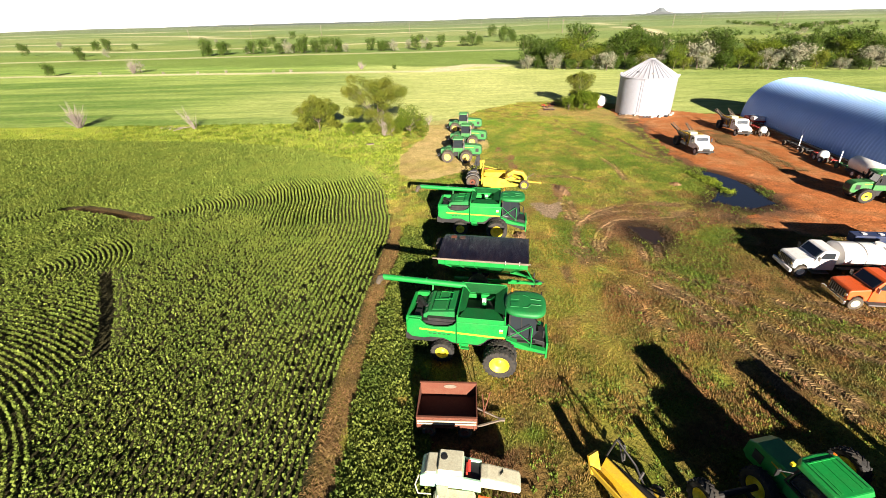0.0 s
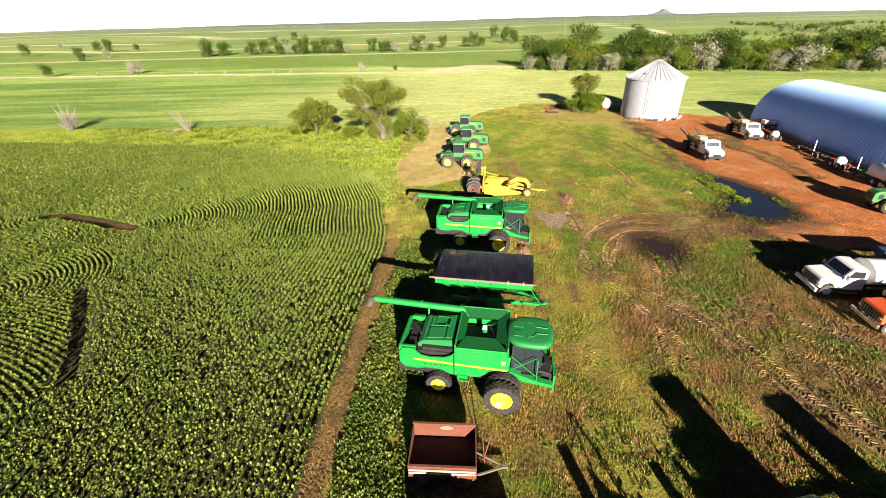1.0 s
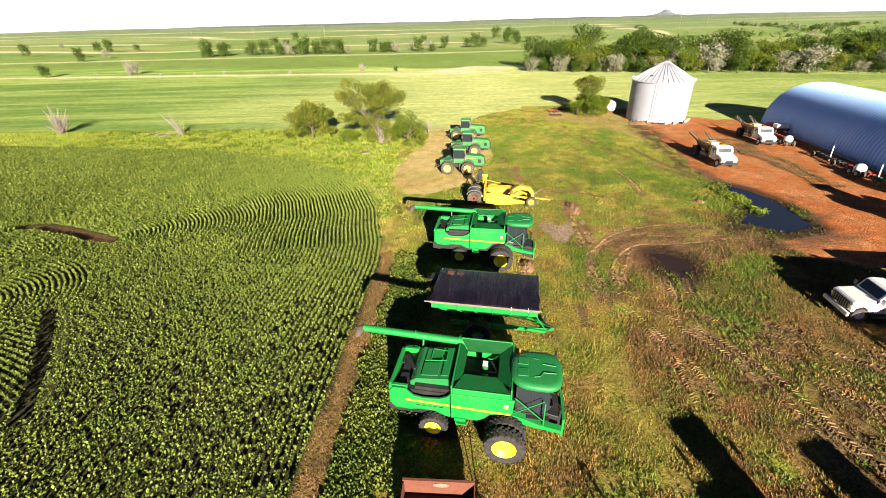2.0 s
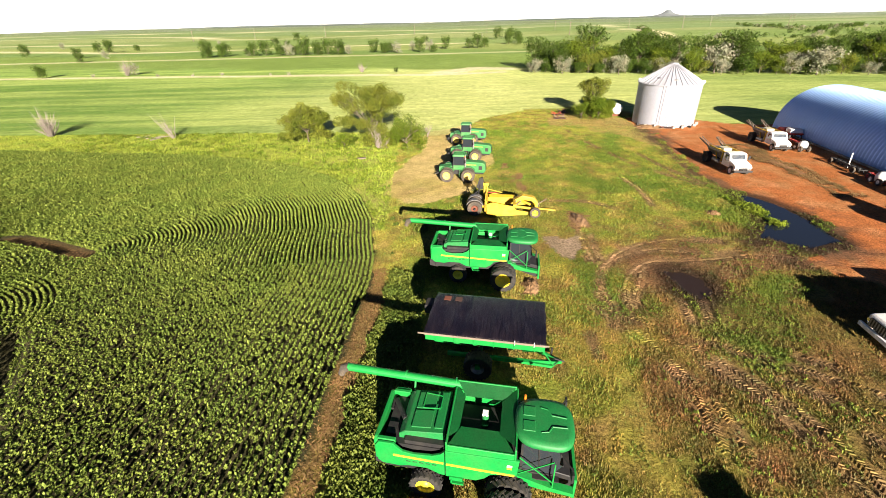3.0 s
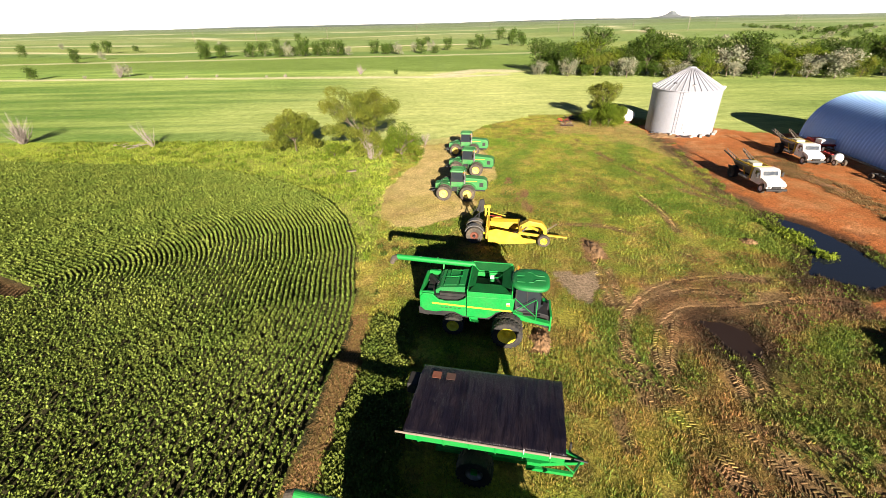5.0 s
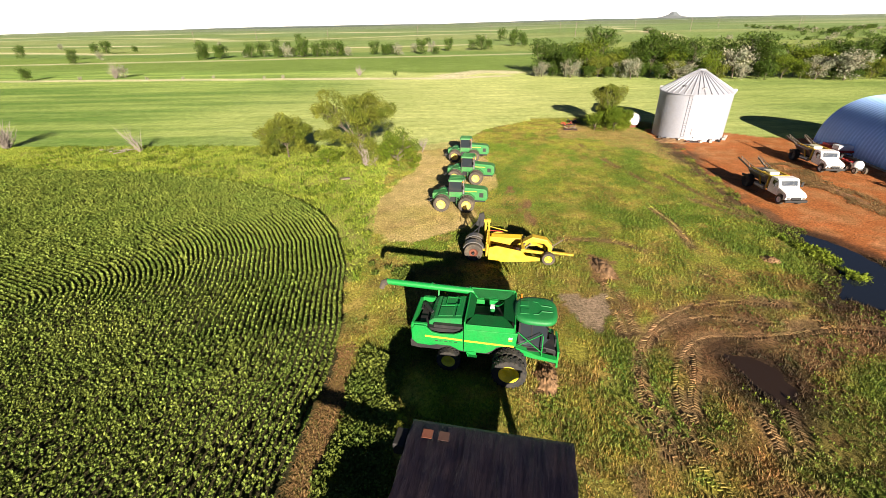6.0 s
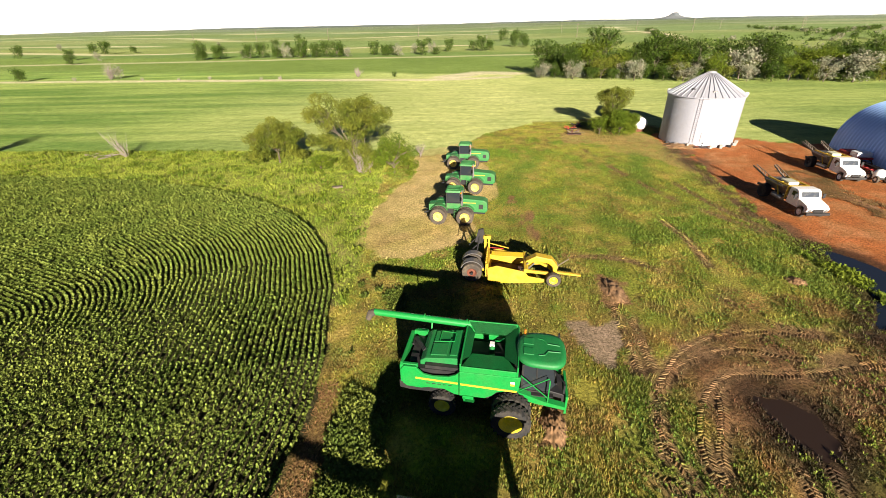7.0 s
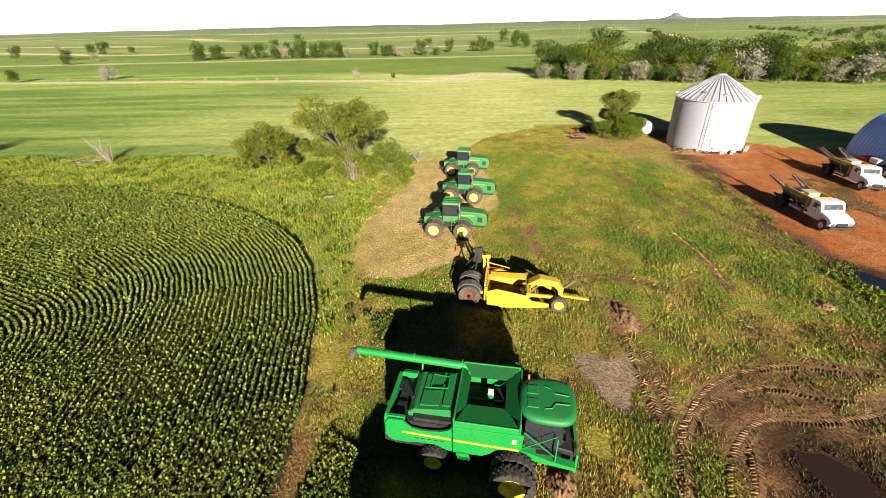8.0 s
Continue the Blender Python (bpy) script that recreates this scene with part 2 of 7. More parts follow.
DIRT = [[(14.0, 53.9), (15.7, 52.7), (15.8, 50.6), (14.5, 48.7), (13.5, 50.0)], [(10.1, 66.9), (10.9, 66.5), (10.9, 60.0), (9.9, 60.2)], [(7.0, 40.4), (8.3, 40.6), (7.8, 38.1), (6.9, 38.1)], [(9.2, 72.5), (10.2, 72.0), (10.0, 69.0), (9.2, 69.3)]]
# wheel lines worn into the yard
TRACKS = [
    [(35.8, 44.6), (31.4, 45.6), (27.1, 45.9), (22.9, 46.6), (19.3, 46.0), (16.4, 44.4), (14.0, 41.5), (12.8, 38.4), (13.2, 36.5)],
    [(27.7, 43.7), (22.4, 42.7), (18.7, 42.8), (15.9, 40.7), (14.4, 37.8), (14.2, 35.7)],
    [(36.0, 41.3), (33.3, 42.0), (30.6, 43.0), (27.6, 43.5), (22.9, 42.8)],
    [(28.3, 45.4), (25.4, 46.6), (23.5, 47.5)],
    [(29.5, 44.2), (27.3, 44.3), (23.4, 44.1), (20.2, 45.0), (16.3, 43.7), (14.3, 42.2), (13.0, 39.5), (12.4, 37.6)],
    [(17.1, 41.4), (16.2, 39.5), (15.0, 37.6), (14.4, 35.0)],
    [(18.2, 37.1), (17.7, 34.7), (17.2, 33.5)],
    [(19.6, 37.0), (19.0, 34.9), (18.4, 33.4)],
    [(10.6, 36.8), (12.1, 36.3), (14.6, 34.4), (16.7, 33.1), (19.1, 31.7), (20.4, 31.2)],
    [(11.9, 35.8), (13.5, 33.5), (14.3, 31.2), (15.0, 28.8), (15.4, 26.8), (15.1, 24.0), (14.4, 21.5)],
    [(12.2, 34.5), (13.6, 32.6), (14.2, 30.4), (14.5, 27.7), (14.1, 24.6)],
    [(13.9, 33.5), (15.4, 32.3), (16.6, 30.4), (17.9, 28.3), (18.6, 25.4), (19.0, 22.5), (19.1, 19.8)],
    [(15.2, 33.1), (16.7, 31.4), (18.2, 29.6), (19.2, 27.4), (19.8, 24.6), (20.2, 21.6)],
    [(10.4, 33.6), (10.4, 31.7)],
    [(22.4, 31.1), (25.7, 29.0), (28.5, 27.2), (32, 25.4)],
    [(21.4, 30.3), (24.4, 28.1), (27.4, 26.0), (31, 24.2)],
    [(20.1, 29.2), (22.9, 26.9), (25.8, 24.3), (29, 22.2)],
    [(21.2, 26.0), (23.4, 24.0), (26.4, 22.0)],
    [(20.2, 22.4), (20.5, 21.0), (20.8, 20.0), (21.2, 18.2)],
    [(21.3, 22.6), (21.7, 21.0), (22.1, 19.0)],
    [(12.3, 56.9), (15.4, 56.7), (18.0, 55.9), (20.4, 53.3), (22.3, 50.8), (22.5, 48.6)],
    [(14.2, 49.3), (13.8, 47.0), (13.5, 44.6), (13.5, 43.1)],
    [(14.9, 48.4), (14.7, 46.5), (14.4, 44.6), (14.3, 43.4)],
    [(30.6, 75.6), (31.0, 71), (31.7, 66.9), (33.3, 61.6)],
    [(24.1, 64.4), (24.4, 61), (24.3, 57.6), (23.8, 54.9)],
    [(38.6, 96), (37.0, 86), (35.6, 76), (34.0, 66), (34.6, 58)],
    [(40.6, 96), (39.2, 86), (37.7, 76), (36.2, 66), (36.6, 58)],
    [(36.5, 62), (41, 54), (48, 48)],
    [(37.8, 58.0), (42.6, 52.0), (50, 46.4)],
    [(38.5, 47), (43, 44), (50, 41.5)],
    [(37.5, 44), (42, 41.5), (50, 39)],
    [(24, 92), (25.5, 80), (28, 70), (32.5, 61)],
]
TRODDEN = [(13.5, 43), (16.5, 46), (22, 47.5), (30, 46.5), (36, 45.5), (36, 41), (28, 41.5), (23.5, 40), (22.5, 36.5), (19.5, 35.8), (17.6, 38), (15.4, 39)]
# strips of lusher weeds beside the wheel lines
GREENS = [[(13.4, 41.0), (12.5, 38.4), (13.0, 36.6), (15.0, 36.4)], [(19.0, 36.4), (19.6, 33.6), (20.9, 31.5), (21.6, 30.4)], [(21.5, 36.0), (22.5, 33.5)], [(18.5, 64.5), (22.0, 60.0), (27.6, 61.8)], [(27, 57), (31, 52), (31.5, 49)],
          [(24.5, 26.5), (27, 24)], [(30.5, 58), (34.4, 58.3), (33.1, 53.9)], [(21.5, 34.5), (24.5, 36.8), (27.5, 38.5)], [(9.5, 70), (10.5, 78), (14, 84)], [(24, 72), (28, 80), (31, 88)]]


def smooth_line(line, n=5):
    p = [line[0]] + list(line) + [line[-1]]
    out = []
    for a, b, c, d in zip(p, p[1:], p[2:], p[3:]):
        for k in range(n):
            t = k / n
            out.append(tuple(0.5 * (2 * b[i] + (c[i] - a[i]) * t + (2 * a[i] - 5 * b[i] + 4 * c[i] - d[i]) * t * t + (3 * b[i] - a[i] - 3 * c[i] + d[i]) * t**3) for i in (0, 1)))
    return out + [line[-1]]


TRACKS = [smooth_line(line, 3) for line in TRACKS]


def warp(x, y, amp, size, seed):
    return x + amp * (fractal(x, y, size, seed) - 0.5) * 2, y + amp * (fractal(x, y, size, seed + 9) - 0.5) * 2


def zones(x, y):
    """Masks of what covers the ground at x, y."""
    wx, wy = warp(x, y, 1.1, 3.0, 21)
    w2x, w2y = warp(x, y, 2.6, 6.0, 41)
    z = {"crop": inside(x, y, CROP_AREA).astype(float), "red": inside(*warp(*warp(x, y, 2.2, 5.0, 23), 0.9, 1.3, 27), RED_AREA).astype(float)}
    z["brown"] = inside(w2x, w2y, BROWN_AREA) * step(0.36, 0.56, fractal(x, y, 5.0, 61, 4))
    z["pale"] = inside(w2x, w2y, PALE_AREA) * 1.0
    z["mud"] = inside(*warp(x, y, 0.4, 1.2, 5), MUD) * 1.0
    z["dirt"] = np.zeros(np.shape(x))
    for poly in DIRT:
        z["dirt"] = np.maximum(z["dirt"], inside(*warp(*warp(x, y, 0.9, 1.6, 6), 0.35, 0.5, 16), poly))
    g = np.full(np.shape(x), 9.0)
    for line in GREENS:
        g = np.minimum(g, near_line(x, y, line)[0])
    z["green"] = 1 - step(0.4, 2.4, g + 2.4 * (fractal(x, y, 1.6, 97) - 0.5))
    d = np.full(np.shape(x), 9.0)
    for line in TRACKS:
        lx, ly = [p[0] for p in line], [p[1] for p in line]
        close = (x > min(lx) - 2) & (x < max(lx) + 2) & (y > min(ly) - 2) & (y < max(ly) + 2)
        if close.any():
            d[close] = np.minimum(d[close], near_line(x[close], y[close], line)[0])
    z["track"] = (1 - step(0.3, 0.62, d)) * step(0.28, 0.55, fractal(x, y, 2.5, 91))
    de = near_line(wx, wy, CROP_EDGE)[0]
    z["edge"] = (1 - z["crop"]) * (1 - step(1.3, 1.9, de)) * (1 - step(40, 50, y + 4 * fractal(x, y, 3.0, 3)))
    z["belt"] = (1 - z["crop"]) * (x < -5 - 0.05 * (y - 50)) * (y > 50) * (y < 92 + 0.05 * np.abs(x))
    pd = np.zeros(np.shape(x))
    for poly, _ in PUDDLES:
        pd = np.maximum(pd, inside(*warp(x, y, 0.35, 1.5, 15), poly))
    z["puddle"] = pd
    return z


def height(x, y):
    r = np.hypot(x, y)
    h = 0.09 * (fractal(x, y, 4.0, 3) - 0.5) * (r < 160)
    far = step(350, 2500, y)
    h = h + far * 16 * (fractal(x + 900, y, 900.0, 13) - 0.5)
    h = h + step(2200, 4300, y) * (6 + 14 * fractal(x + 4000, y * 0.3, 1500.0, 19))
    # terraces and swells to the left, low hills to the right
    h = h + step(190, 420, y) * step(60, 300, x) * 6.0 * fractal(x, y, 260.0, 29)
    return h


def lines(parts):
    out = []
    for a, b, s in parts:
        out += list(np.arange(a, b, s))
    return np.array(out)


gx = lines([(-4600, -1000, 180), (-1000, -300, 20), (-300, -90, 6), (-90, -14, 1.4), (-14, -4, 0.5), (-4, 40, 0.3), (40, 90, 0.9), (90, 300, 6), (300, 1000, 35), (1000, 4700, 180)])
gy = lines([(-300, -20, 20), (-20, 8, 2), (8, 15, 0.5), (15, 60, 0.3), (60, 110, 0.8), (110, 220, 2.0), (220, 500, 4), (500, 1200, 12), (1200, 4800, 90)])
X, Y = np.meshgrid(gx, gy)
Z = zones(X, Y)
H = height(X, Y)
H = H - 0.06 * Z["track"] * (1 + (value_noise(X, Y, 0.5, 8) - 0.5)) + 0.07 * Z["brown"] * (fractal(X, Y, 0.9, 33) - 0.5) * 2
# small hummocks over the yard
H = H + 0.10 * (fractal(X, Y, 1.3, 35, 3) - 0.5) * step(-5, -3, X) * (1 - step(60, 100, Y)) * (1 - Z["red"])
for poly, _ in PUDDLES:
    rim = near_line(X, Y, poly + poly[:1])[0] * np.where(inside(X, Y, poly), 1, -1) + 0.9 * (fractal(X, Y, 1.5, 15) - 0.5)
    H = H * (1 - step(-1.2, -0.2, rim)) - 0.14 * step(-0.6, 0.8, rim)
H = np.where((Z["crop"] > 0), np.minimum(H, 0.02), H)
dd = np.minimum(near_line(X, Y, DITCH)[0], 0.7 + near_line(X, Y, DITCH_ARM)[0])
H = H - 0.3 * (1 - step(0.3, 1.2, dd))


def colour_sheet():
    def c(*v):
        return np.array(v)[None, None, :]

    def blend(a, b, m):
        return a + (b - a) * m[..., None]

    n1, n2, n3 = fractal(X, Y, 7.0, 101, 4), fractal(X, Y, 1.6, 111, 3), fractal(X, Y, 40.0, 121, 3)
    lush, weed, dry, straw = c(0.27, 0.34, 0.04), c(0.47, 0.43, 0.075), c(0.57, 0.41, 0.12), c(0.80, 0.60, 0.26)
    soil, dark, red = c(0.18, 0.095, 0.04), c(0.05, 0.03, 0.018), c(0.60, 0.205, 0.065)
    col = blend(weed + 0 * X[..., None], lush, step(0.45, 0.7, n1))
    col = blend(col, dry, step(0.45, 0.75, n2) * 0.75)
    # drier, browner ground round the nearer machines
    near = (1 - step(22, 40, Y)) * step(-3.5, -1, X) * (1 - step(14, 22, X))
    col = blend(col, c(0.38, 0.27, 0.07), near * step(0.3, 0.65, n2) * 0.6)
    lane = np.exp(-(((X - 10) / 5.5) ** 2)) * step(18, 30, Y) * (1 - step(60, 75, Y))
    col = blend(col, c(0.44, 0.32, 0.08), lane * 0.5 * step(0.3, 0.6, n1))
    # trodden reddish-brown ground towards the tank trucks
    worn = step(9, 15, X + 5 * (n1 - 0.5)) * (1 - step(44, 54, Y + 8 * (n1 - 0.5)))
    col = blend(col, c(0.44, 0.22, 0.09), worn * step(0.28, 0.55, n2) * 0.65)
    # scuffed, drier and greener spots a stride or two across
    col = blend(col, c(0.21, 0.30, 0.035), step(0.45, 0.75, fractal(X, Y, 2.6, 151, 4)) * 0.6)
    col = blend(col, c(0.30, 0.175, 0.07), step(0.56, 0.76, fractal(X, Y, 1.9, 161, 4)) * 0.6)
    bank = inside(*warp(X, Y, 2.0, 5.0, 181), BANK)
    col = blend(col, c(0.56, 0.36, 0.15), bank * (0.4 + 0.6 * n1))
    # the yard's cover gets slightly darker towards the near end
    col = col * (1 - 0.12 * step(-6, -3, X) * (1 - step(30, 75, Y)))[..., None]
    # rusty litter trodden round the old wagon
    litter = np.exp(-(((X - 1.2) / 3.2) ** 2) - ((Y - 16.8) / 3.4) ** 2)
    col = blend(col, c(0.20, 0.095, 0.05), np.clip(litter * 1.3 * step(0.3, 0.6, n2), 0, 0.9))
    # wheat beyond the yard
    wx, wy = warp(X, Y, 5.0, 14.0, 171)
    far = ~inside(wx, wy, WHEAT_EDGE)
    sweep = step(0.25, 0.75, fractal(X * 0.10, Y, 4.5, 131, 3))
    wheat = blend(c(0.19, 0.33, 0.06) + 0 * X[..., None], c(0.40, 0.52, 0.13), sweep)
    wheat = blend(wheat, c(0.76, 0.80, 0.30), step(-70, 10, X + 20 * (n3 - 0.5)) * (1 - 0.7 * step(20, 90, X)) * step(84, 100, Y) * 0.75)
    col = blend(col, np.clip(wheat * 1.15, 0, 1), far.astype(float))
    # strips of fields out to the horizon, distance haze mixed into their tints
    v = Y + 0.22 * X + 22 * (n3 - 0.5)
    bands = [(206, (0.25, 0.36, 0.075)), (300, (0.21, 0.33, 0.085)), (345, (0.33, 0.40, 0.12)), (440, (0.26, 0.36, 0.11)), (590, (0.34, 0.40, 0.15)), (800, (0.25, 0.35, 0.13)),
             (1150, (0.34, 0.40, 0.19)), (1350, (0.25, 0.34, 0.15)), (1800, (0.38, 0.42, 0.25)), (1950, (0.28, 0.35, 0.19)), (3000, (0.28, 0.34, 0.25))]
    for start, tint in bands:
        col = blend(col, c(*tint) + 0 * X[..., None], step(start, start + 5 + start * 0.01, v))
    # bleached grass on the field borders
    for line, half in BORDERS:
        off = near_line(X, Y + 0.012 * Y * (n3 - 0.5), line)[0]
        col = blend(col, c(0.86, 0.78, 0.50), (1 - step(half * 0.8, half * 2.0, off + half * 0.9 * (n2 - 0.5))) * 0.9)
    patch = step(0.45, 0.6, fractal(X, Y, 230.0, 141)) * (Y > 230)
    col = blend(col, c(0.20, 0.30, 0.06), patch * 0.4)
    # painted haze: lighter in the middle distance, blue-grey at the horizon
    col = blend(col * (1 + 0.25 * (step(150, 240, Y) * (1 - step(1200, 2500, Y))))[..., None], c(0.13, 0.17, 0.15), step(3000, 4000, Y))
    # belt of tall grass round the crop's head
    col = blend(col, blend(c(0.26, 0.32, 0.05) + 0 * X[..., None], c(0.42, 0.40, 0.12), step(0.4, 0.7, n2)), Z["belt"])
    col = blend(col, straw, Z["pale"] * (0.45 + 0.4 * step(0.35, 0.6, n1)))
    col = blend(col, c(0.27, 0.15, 0.08), inside(*warp(X, Y, 1.6, 2.5, 301), TRODDEN) * (0.45 + 0.4 * step(0.35, 0.6, n2)))
    col = blend(col, c(0.17, 0.27, 0.035), Z["green"] * 0.7)
    col = blend(col, soil * 1.25, Z["brown"] * 0.55)
    col = blend(col, c(0.27, 0.17, 0.085), Z["track"] * 0.9)
    col = blend(col, c(0.33, 0.19, 0.09), Z["dirt"] * step(0.25, 0.5, n2))
    col = blend(col, c(0.42, 0.31, 0.21), Z["mud"])
    col = blend(col, blend(red + 0 * X[..., None], c(0.64, 0.29, 0.12), step(0.4, 0.75, n2)), Z["red"])
    rim = (1 - step(0.3, 3.4, near_line(*warp(X, Y, 2.4, 4.0, 25), RED_AREA[1:9])[0])) * step(0.36, 0.52, n2)
    col = blend(col, c(0.15, 0.085, 0.05), rim * 0.85)
    ring = np.zeros_like(X)
    for poly, _ in PUDDLES:
        dl = near_line(X, Y, poly + poly[:1])[0]
        ring = np.maximum(ring, 1 - step(0.5, 2.2, dl + 1.2 * (n2 - 0.5)))
    col = blend(col, dark, np.clip(ring * 0.85 + Z["puddle"], 0, 1))
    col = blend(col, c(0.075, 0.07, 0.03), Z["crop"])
    bare = (1 - step(0.3, 1.3, near_line(X, Y, BARE)[0]))
    col = blend(col, c(0.24, 0.14, 0.06), bare)
    col = blend(col, c(0.27, 0.145, 0.065), Z["edge"] * (0.5 + 0.5 * n1))
    return np.clip(col * 0.72, 0, 1)


SHEET = []


def cover_at(x, y):
    """Colour of the ground cover at x, y."""
    return SHEET[0][np.clip(np.searchsorted(gy, y), 0, len(gy) - 1), np.clip(np.searchsorted(gx, x), 0, len(gx) - 1)]


def make_ground():
    ny, nx = X.shape
    verts = np.stack([X, Y, H], -1).reshape(-1, 3)
    i = np.arange((ny - 1) * (nx - 1))
    r, q = i // (nx - 1), i % (nx - 1)
    a = r * nx + q
    quads = np.stack([a, a + 1, a + 1 + nx, a + nx], 1)
    me = bpy.data.meshes.new("ground")
    me.vertices.add(len(verts))
    me.vertices.foreach_set("co", verts.ravel())
    me.loops.add(quads.size)
    me.loops.foreach_set("vertex_index", quads.ravel())
    me.polygons.add(len(quads))
    me.polygons.foreach_set("loop_start", np.arange(0, quads.size, 4))
    me.update(calc_edges=True)
    me.validate()
    at = me.color_attributes.new("cover", "FLOAT_COLOR", "POINT")
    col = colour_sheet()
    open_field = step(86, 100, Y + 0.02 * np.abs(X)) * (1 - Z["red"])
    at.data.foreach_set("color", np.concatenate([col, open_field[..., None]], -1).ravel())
    me.polygons.foreach_set("use_smooth", np.ones(len(quads), bool))
    m, n, l, b = nodes_of("ground_cover")
    at_n = n.new("ShaderNodeAttribute")
    at_n.attribute_name = "cover"
    tc = n.new("ShaderNodeTexCoord")
    fine = noise_node(n, l, 5.0, 6, tc.outputs["Object"], 0.75)
    mid = noise_node(n, l, 0.7, 4, tc.outputs["Object"], 0.6)
    wide = noise_node(n, l, 0.02, 4, tc.outputs["Object"], 0.6)
    g1 = ramp(n, l, fine.outputs[0], [(0.32, (0.32, 0.33, 0.3)), (0.68, (1.55, 1.52, 1.5))])
    g2 = ramp(n, l, mid.outputs[0], [(0.3, (0.75, 0.78, 0.7)), (0.7, (1.22, 1.2, 1.25))])
    g3 = ramp(n, l, wide.outputs[0], [(0.3, (0.85, 0.88, 0.8)), (0.7, (1.15, 1.12, 1.2))])
    c1 = mixed(n, l, 1.0, at_n.outputs["Color"], g1.outputs[0], "MULTIPLY")
    c1 = mixed(n, l, 1.0, c1, g2.outputs[0], "MULTIPLY")
    c1 = mixed(n, l, 1.0, c1, g3.outputs[0], "MULTIPLY")
    mp = n.new("ShaderNodeMapping")
    mp.inputs["Scale"].default_value = (0.09, 0.4, 1.0)
    l.new(tc.outputs["Object"], mp.inputs["Vector"])
    streak = noise_node(n, l, 1.0, 5, mp.outputs[0], 0.7)
    g4 = ramp(n, l, streak.outputs[0], [(0.32, (0.74, 0.80, 0.70)), (0.68, (1.22, 1.17, 1.25))])
    c1 = mixed(n, l, at_n.outputs["Alpha"], c1, mixed(n, l, 1.0, c1, g4.outputs[0], "MULTIPLY"))
    l.new(c1, b.inputs["Base Color"])
    b.inputs["Roughness"].default_value = 0.95
    b.inputs["Specular IOR Level"].default_value = 0.15
    bumped(n, l, b, fine.outputs[0], 0.9, 0.22)
    me.materials.append(m)
    SHEET.append(col)
    return tagged(new("ground", me), "weedy farmyard, bare red soil and wide green fields", "ground", kind="structure")


ground = make_ground()
WATER, _n, _l, _b = nodes_of("muddy_water")
_b.inputs["Base Color"].default_value = (0.012, 0.016, 0.025, 1)
_b.inputs["Roughness"].default_value = 0.05
WET, _n, _l, _b = nodes_of("wet_mud")
_b.inputs["Base Color"].default_value = (0.022, 0.012, 0.007, 1)
_b.inputs["Roughness"].default_value = 0.45
for poly, z in PUDDLES:
    bm = bmesh.new()
    cx, cy = sum(p[0] for p in poly) / len(poly), sum(p[1] for p in poly) / len(poly)
    k = 1.15
    vs = [bm.verts.new((cx + (x - cx) * k, cy + (y - cy) * k, -0.05)) for x, y in poly]
    bm.faces.new(vs)
    part("water", bm, WATER if cx > 30 else WET, None, "still muddy puddle on the yard", kind="structure", category="puddle")

# ---- crop ----
def leaf_material(name, a, b_, rough=0.5, lo=(0.66, 0.76, 0.68), hi=(1.28, 1.18, 1.15)):
    m, n, l, b = nodes_of(name)
    geo = n.new("ShaderNodeNewGeometry")
    tc = n.new("ShaderNodeTexCoord")
    wide = noise_node(n, l, 0.33, 4, tc.outputs["Object"], 0.6)
    r = ramp(n, l, geo.outputs["Random Per Island"], [(0.0, a), (1.0, b_)])
    g = ramp(n, l, wide.outputs[0], [(0.36, lo), (0.64, hi)])
    l.new(mixed(n, l, 1.0, r.outputs[0], g.outputs[0], "MULTIPLY"), b.inputs["Base Color"])
    b.inputs["Roughness"].default_value = rough
    b.inputs["Specular IOR Level"].default_value = 0.12
    return m


def leaves(px, py, pz, az, size, width, rise, droop):
    """Bent leaves, two triangles each: arrays of foot, heading, length, width and heights."""
    n = len(px)
    dx, dy = np.cos(az), np.sin(az)
    sx, sy = -dy, dx
    v = np.empty((n, 4, 3))
    v[:, 0] = np.stack([px, py, pz], 1)
    mx, my, mz = px + dx * size * 0.55, py + dy * size * 0.55, pz + rise
    v[:, 1] = np.stack([mx + sx * width / 2, my + sy * width / 2, mz], 1)
    v[:, 3] = np.stack([mx - sx * width / 2, my - sy * width / 2, mz], 1)
    v[:, 2] = np.stack([px + dx * size, py + dy * size, pz + rise - droop], 1)
    return v.reshape(-1, 3)


def blades3(px, py, pz, az, size, width, rise):
    """Straight tapering blades, one triangle each."""
    dx, dy = np.cos(az), np.sin(az)
    sx, sy = -dy * width / 2, dx * width / 2
    v = np.empty((len(px), 3, 3))
    v[:, 0] = np.stack([px + sx, py + sy, pz], 1)
    v[:, 1] = np.stack([px - sx, py - sy, pz], 1)
    v[:, 2] = np.stack([px + dx * size, py + dy * size, pz + rise], 1)
    return v.reshape(-1, 3)


